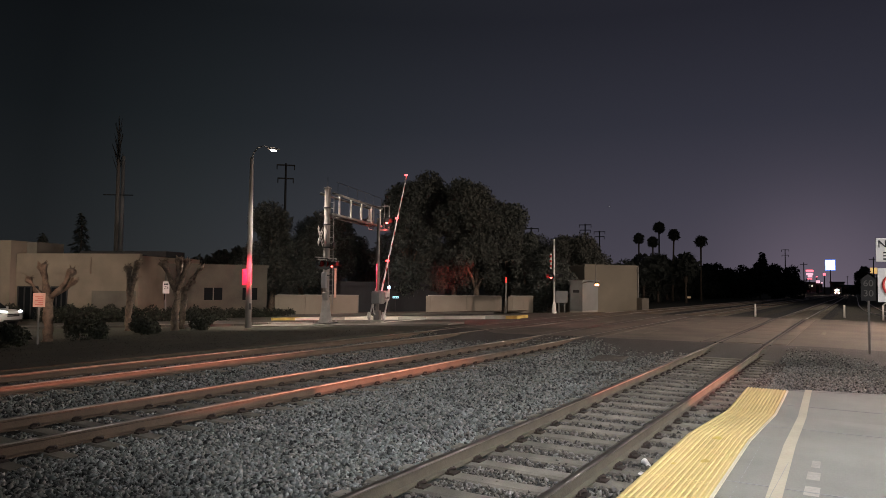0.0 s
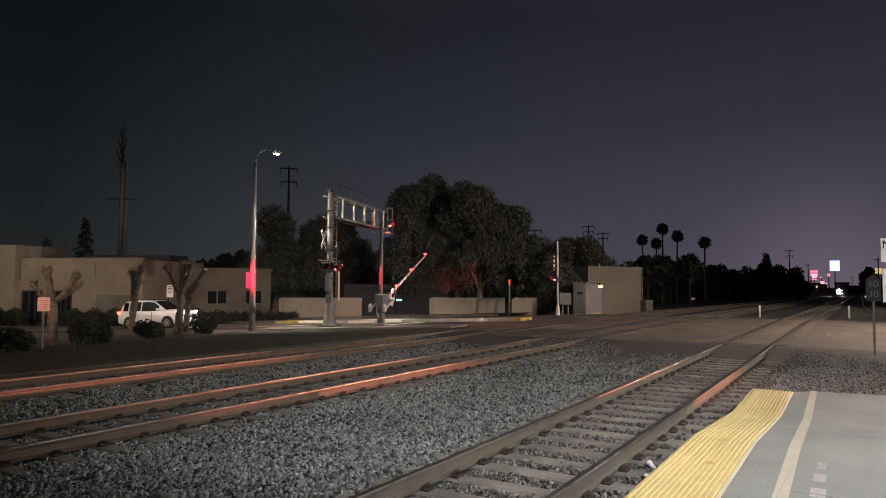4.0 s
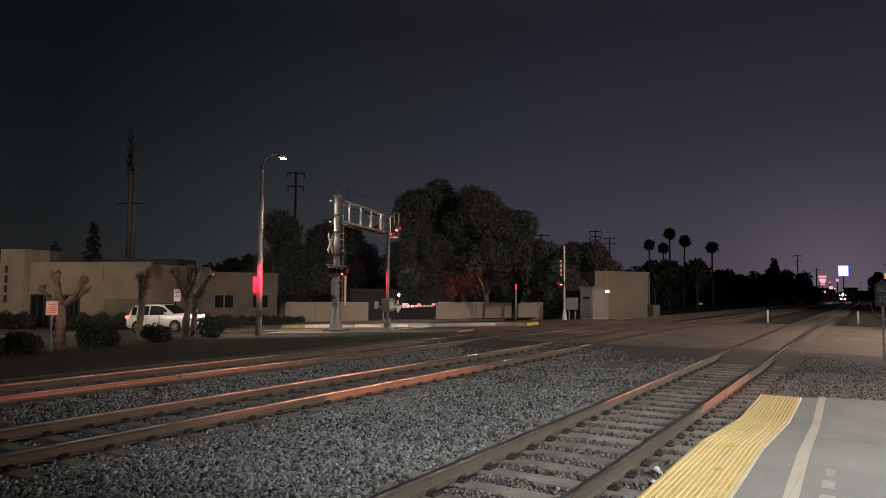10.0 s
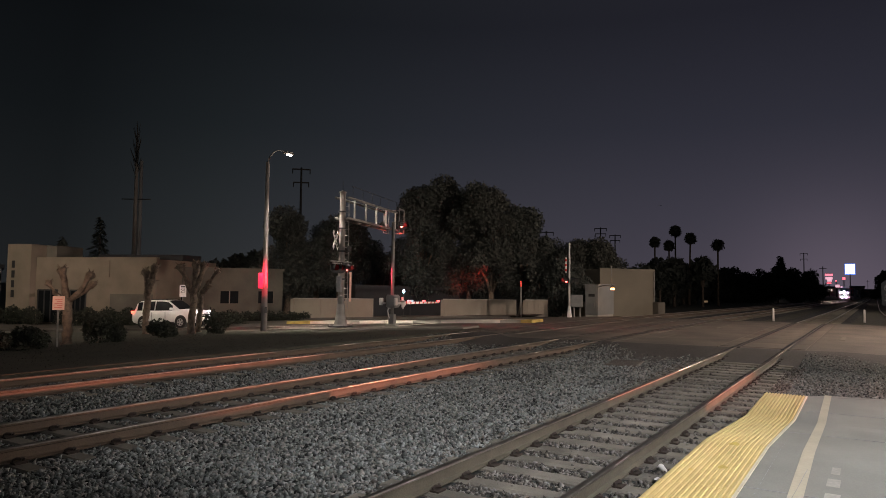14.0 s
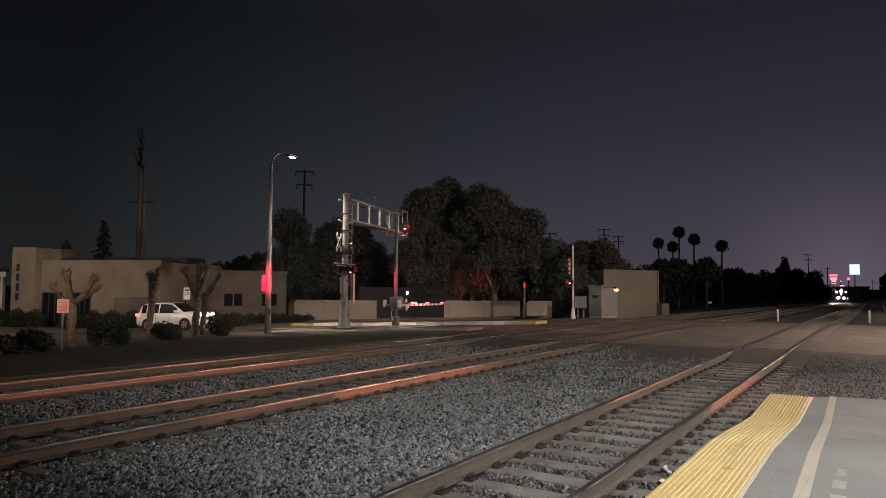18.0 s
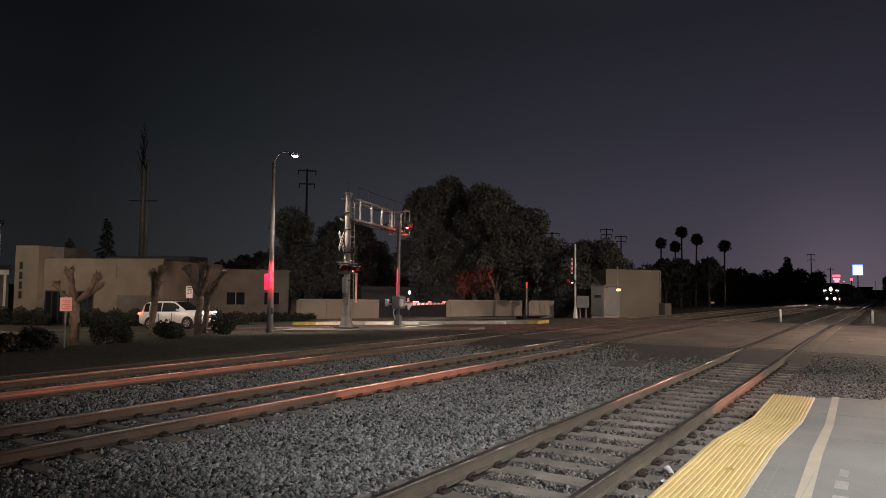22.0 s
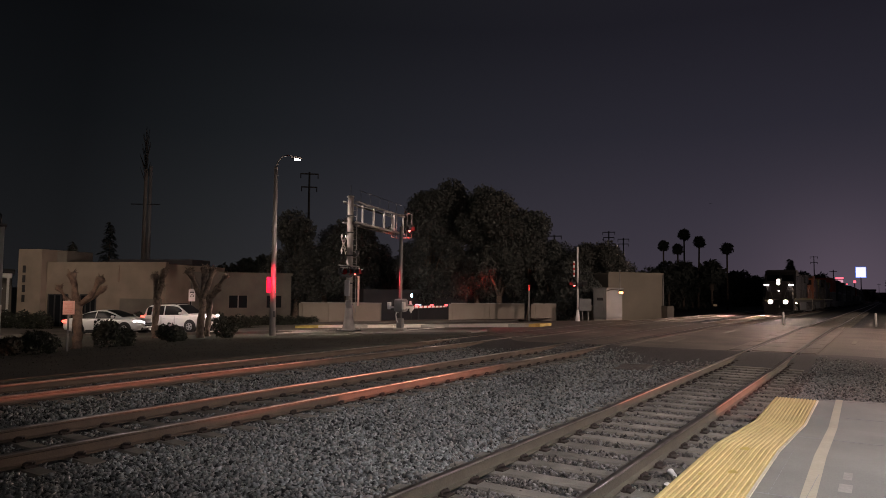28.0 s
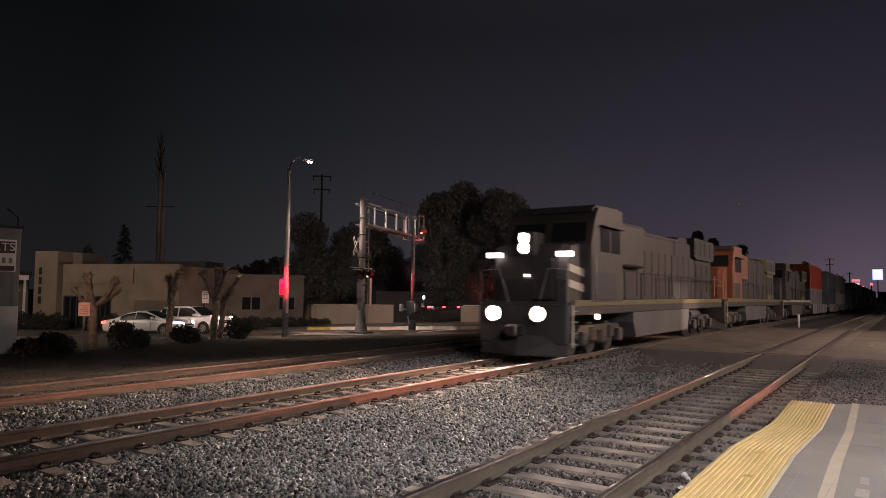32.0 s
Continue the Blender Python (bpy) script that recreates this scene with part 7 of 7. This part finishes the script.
        if lead:
            part("number_board", Mesh().box(0.86, s * 1.17 - 0.24, 3.02, 1.05, s * 1.17 + 0.24, 3.17, 0.02), M["board"], c, "lit white number board")
            for q, z in enumerate((2.62, 2.15)):
                part("nose_stripe", Mesh().add([(1.03, s * 0.72, z + 0.15), (1.12, s * 1.235, z - 0.02), (1.12, s * 1.235, z + 0.2), (1.03, s * 0.72, z + 0.37)], [(0, 1, 2, 3) if s < 0 else (3, 2, 1, 0)]), M["stripe"], c, "cream nose stripe")
                part("side_stripe", Mesh().add([(1.13, s * 1.245, z - 0.02), (2.2, s * 1.265, z - 0.18), (2.2, s * 1.265, z + 0.06), (1.13, s * 1.245, z + 0.2)], [(0, 1, 2, 3) if s < 0 else (3, 2, 1, 0)]), M["stripe"], c, "cream nose stripe")
    # lamps
    hl = part("headlight_housing", Mesh().box(0.815, -0.24, 3.06, 1.6, 0.24, 3.78, 0.05), M["locodark"], c)
    for s in (-1, 1):
        part("visor", Mesh().tube([(0.60, 0, 3.42 + s * 0.15), (0.83, 0, 3.42 + s * 0.15)], 0.15, 16, False), M["locodark"], hl)
        if lead:
            part("headlight", Mesh().tube([(0.80, 0, 3.42 + s * 0.15), (0.83, 0, 3.42 + s * 0.15)], [0.14, 0.14], 16), M["head"], hl, "blazing white headlight")
        dl = part("ditch_light", Mesh().tube([(0.22, s * 0.72, 1.34), (0.24, s * 0.72, 1.34), (0.5, s * 0.72, 1.34)], [0.21, 0.21, 0.16], 16), M["locodark"], c, "round ditch-light housing")
        part("shroud", Mesh().tube([(0.06, s * 0.72, 1.34), (0.24, s * 0.72, 1.34)], [0.215, 0.205], 18, False), M["locodark"], dl)
        if lead:
            part("lens", Mesh().tube([(0.19, s * 0.72, 1.34), (0.225, s * 0.72, 1.34)], [0.17, 0.17], 16), M["ditch"], dl, "blazing white lens")
    if lead:
        part("nose_lamp", Mesh().box(0.80, -0.07, 2.42, 0.88, 0.07, 2.50, 0.015), M["board"], c, "small lit nose lamp")
        for x, z in ((2.8, 1.22),):
            part("step_lamp", Mesh().tube([(x, -1.50, z), (x, -1.40, z)], 0.07, 10), M["marker"], c, "small amber step light")
    # hood: engine bay, dynamic brake, radiator wings
    part("engine_hood", Mesh().box(5.0, -0.98, 1.68, 13.2, 0.98, 4.30, 0.08), M[hood], c, "long engine hood with doors")
    part("engine_hood", Mesh().box(13.2, -1.0, 1.68, 16.6, 1.0, 4.32, 0.08), M["locodark"], c, "sooty rear of the engine hood")
    part("hood_top", Mesh().side([(5.1, 4.28), (5.3, 4.55), (9.4, 4.58), (9.6, 4.40), (14.2, 4.42), (14.5, 4.55), (16.6, 4.6), (16.7, 4.28)], -0.86, 0.86), M["locodark"], c, "sooty hood top")
    part("exhaust", Mesh().box(9.9, -0.35, 4.35, 11.0, 0.35, 4.72, 0.05), M["locodark"], c)
    part("air_intake", Mesh().box(5.05, -1.30, 2.9, 8.0, 1.30, 4.42, 0.08), M[cab], c, "inertial intake box")
    part("rear_hood", Mesh().box(16.6, -1.05, 1.68, 19.9, 1.05, 4.30, 0.08), M[rear], c)
    part("radiator_wing", Mesh().side([(15.9, 3.75), (15.9, 4.62), (19.9, 4.62), (19.9, 3.75), (19.6, 3.62), (16.2, 3.62)], -1.2, 1.2), M[rear], c, "overhanging radiator section")
    for k in range(3):
        part("radiator_fan", Mesh().tube([(16.7 + 1.2 * k, 0, 4.62), (16.7 + 1.2 * k, 0, 4.72)], 0.55, 14), M["locodark"], c)
    for s in (-1, 1):
        for k in range(12):
            x = 5.2 + 0.94 * k
            if k > 2:
                part("hood_door", Mesh().box(x, s * (0.99 if x < 12.5 else 1.01) - 0.012, 1.85, x + 0.88, s * (0.99 if x < 12.5 else 1.01) + 0.012, 3.65, 0.006), M[hood if x < 12.5 else "locodark"], c)
                part("door_latch", Mesh().box(x + 0.78, s * 1.02 - 0.02, 2.65, x + 0.82, s * 1.02 + 0.02, 2.85), M["darksteel"], c)
        for k in range(3):
            part("grille", Mesh().box(16.7 + 1.05 * k, s * 1.06 - 0.015, 2.1, 17.6 + 1.05 * k, s * 1.06 + 0.015, 3.4, 0.006), M["black"], c, "dark louvred grille")
        for k in range(4):
            part("radiator_grille", Mesh().box(16.05 + 0.95 * k, s * 1.205 - 0.01, 3.82, 16.9 + 0.95 * k, s * 1.205 + 0.01, 4.5), M["black"], c)
        part("handrail", Mesh().tube([(5.3, s * 1.42, 2.72), (19.9, s * 1.42, 2.72)], 0.02, 6), M["locodark"], c)
        for k in range(9):
            part("stanchion", Mesh().tube([(5.4 + 1.8 * k, s * 1.42, 1.68), (5.4 + 1.8 * k, s * 1.42, 2.74)], 0.018, 5), M["locodark"], c)
    part("fuel_tank", Mesh().side([(6.3, 0.95), (6.6, 0.42), (13.6, 0.42), (13.9, 0.95), (13.9, 1.32), (6.3, 1.32)], -1.42, 1.42), M["fueltank"], c, "grey grimy fuel tank")
    part("air_tank", Mesh().tube([(14.4, -1.2, 1.05), (16.0, -1.2, 1.05)], 0.2, 10), M["locodark"], c)
    truck(c, 1.7)
    truck(c, 15.0)
    return c


loco1 = locomotive("dark weathered grey lead diesel locomotive with blazing headlights", "locogrey", "locogrey", "locodark", "locoyellow", True)
loco2 = locomotive("orange diesel locomotive with an olive rear, second in the train", "orange", "locodark", "locoyellow", "locoyellow")
loco3 = locomotive("sooty dark diesel locomotive, third in the train", "locodark", "locodark", "locoyellow", "stripe")


def well_car(lower, upper, k):
    """A container well car, 19.5 m long, with one or two containers."""
    c = thing("well_car", "dark steel container well car", "rail car", group="well cars")
    for s in (-1, 1):
        part("side_girder", Mesh().side([(1.8, 0.42), (3.6, 0.32), (15.9, 0.32), (17.7, 0.42), (17.7, 1.35), (1.8, 1.35)], s * 1.38 - 0.06, s * 1.38 + 0.06), M["boxgrey"], c, "steel well side")
        for q in range(8):
            part("rib", Mesh().box(2.6 + 1.9 * q, s * 1.46 - 0.03, 0.4, 2.75 + 1.9 * q, s * 1.46 + 0.03, 1.32), M["boxgrey"], c)
    for x in (0.0, 17.5):
        part("end_platform", Mesh().box(x, -1.3, 0.95, x + 2.0, 1.3, 1.2, 0.03), M["boxgrey"], c)
        bg = part("bogie", Mesh().box(x + 0.1, -1.1, 0.35, x + 1.9, 1.1, 0.75, 0.08), M["darksteel"], c)
        for q in (0.4, 1.6):
            part("wheelset", Mesh().tube([(x + q, -0.8, 0.42), (x + q, 0.8, 0.42)], 0.42, 14), M["darksteel"], bg)
    part("floor", Mesh().box(2.0, -1.32, 0.32, 17.5, 1.32, 0.42), M["darksteel"], c)
    return c


def container(material, label, length=12.2):
    c = thing("container", label, "container", group="containers")
    part("box", Mesh().box(0, -1.22, 0, length, 1.22, 2.6, 0.04), M[material], c, "painted steel box")
    for s in (-1, 1):
        for q in range(int(length / 0.62)):
            part("corrugation", Mesh().box(0.25 + 0.62 * q, s * 1.235 - 0.015, 0.15, 0.52 + 0.62 * q, s * 1.235 + 0.015, 2.45), M[material], c)
    for x in (0.02, length - 0.02):
        part("end_frame", Mesh().box(x - 0.06, -1.24, 0, x + 0.06, 1.24, 0.16), M[material], c)
    return c


WAGONS = [  # lower box, upper box
    ("boxgrey", "boxred"), ("boxdark", "boxdark"), ("boxwhite", "boxgrey"), ("boxgrey", None), ("boxgrey", "boxgrey"), ("boxdark", "boxwhite"), ("boxgrey", "boxred"), ("boxdark", "boxgrey"),
    ("boxwhite", "boxgrey"), ("boxgrey", "boxdark"), ("boxdark", "boxdark"),
]
NAMES = dict(boxred="rust-red", boxdark="dark blue", boxwhite="pale grey", boxgrey="grey")
proto_car = well_car(None, None, 0)
protos = {}
TRAIN = [(loco1, 0.0, Matrix()), (loco2, 20.8, Matrix()), (loco3, 41.6, Matrix())]
at = 62.6
for k, (lo, hi) in enumerate(WAGONS):
    wc = proto_car if k == 0 else copy_thing(proto_car, Matrix())
    TRAIN.append((wc, at, Matrix()))
    for which, z in ((lo, 0.43 if hi else 1.36), (hi, 3.05)):
        if which:
            if which not in protos:
                protos[which] = container(which, NAMES[which] + " shipping container on a well car")
                bx_ = protos[which]
            else:
                bx_ = copy_thing(protos[which], Matrix())
            TRAIN.append((bx_, at, pose(2.2, 0, z)))
    at += 20.3

# an aircraft far off, low over the town
aircraft = thing("aircraft", "distant aircraft seen as a small light", "aircraft", pose(4272, 1326, 500))
part("fuselage", Mesh().tube([(0, -9, 0), (0, -7, 0), (0, 7, 0), (0, 9, 0.6)], [0.3, 1.3, 1.3, 0.3], 10), M["boxgrey"], aircraft)
part("wing", Mesh().side([(-9, 0), (9, 0), (9, 0.3), (-9, 0.3)], -1.6, 1.6), M["boxgrey"], aircraft)
part("landing_light", Mesh().tube([(-1.5, 0, -1.2), (-1.5, 0, -0.2)], 0.8, 10), M["board"], aircraft, "lit white landing light")

# ---------------------------------------------------------------- what moves


def motions():
    """The train, which comes on at about 15 m/s, the two cars that stop, and the falling gate arm."""
    def head(t):
        return 17.6 + 15.1 * (32.0 - t) + 0.018 * (32.0 - t) ** 2

    def on_line(x):
        z0, z1 = grade(x + 3), grade(x + 18)
        a = math.atan2(z0 - z1, 15.0)
        return pose(x, TRACKS[1], z0 + 3 * math.tan(a), 0, math.degrees(a), 0)
    for ob, off, inner in TRAIN:
        walk(ob, [(t, on_line(head(t) + off) @ inner) for t in (0, 4, 8, 12, 16, 19, 22, 24, 25, 26, 27, 28, 28.5, 29, 29.5, 30, 30.5, 31, 31.5, 32)])
    walk(aircraft, [(0, pose(4272, 1326, 497)), (9, pose(4308, 1200, 512)), (19, pose(4347, 1038, 530)), (28, pose(4380, 882, 548)), (32, pose(4392, 804, 554))])
    way = -75.0
    u = Vector((math.cos(radians(way)), math.sin(radians(way)), 0))
    side = Vector((-u.y, u.x, 0))

    def on_road(p, d):
        q = p + u * d
        z, z2 = road_z(q.y), road_z(q.y + 4.0)
        return pose(q.x, q.y, z, 0, math.degrees(math.atan2(z - z2, -4.0)) - 180 if False else math.degrees(math.atan2(z2 - z, 4.0)), way)
    p = Vector((28.4, 34.3, 0)) - side * 0.93
    walk(suv, [(t, on_road(p, d + 0.02)) for t, d in ((0, -13.53), (0.5, -10.24), (1, -7.38), (1.5, -5.03), (2, -3.11), (2.5, -1.9), (3, -0.78), (3.5, -0.42), (4.2, -0.29), (5, -0.27), (32, -0.27))])
    p = (Vector((26.46, 35.36, 0)) - side * 0.92) * 0.945
    swing = pose(-5.18, 0, 0) @ pose(0, 0, 0, 0, 0, 6) @ pose(5.18, 0, 0)
    walk(sedan, [(t, on_road(p, d * 0.945) @ swing) for t, d in ((0, -75.0), (12, -60.0), (20, -36.0), (22, -22.0), (23, -14.8), (23.5, -12.3), (24, -10.12), (24.5, -8.4), (25, -6.6), (25.5, -5.22), (26.5, -3.6), (27.5, -2.62), (28, -2.4), (29, -1.8), (30, -1.2), (31, -0.75), (32, -0.54))])
    tilts = ((0, 58.2), (0.5, 49.9), (1, 45.4), (1.5, 40.5), (2, 35.6), (2.5, 31.3), (3, 27.1), (3.5, 22.7), (4.5, 16.2), (5.5, 10.3), (6, 8.4), (6.5, 7.0), (7, 5.4), (7.5, 3.9), (8, 1.9), (8.5, 0.4), (9, -0.8), (10, -0.9), (32, -0.9))
    walk(arm, [(t, pose(0.35, 0, 1.13, 0, -e, 0)) for t, e in tilts])


motions()
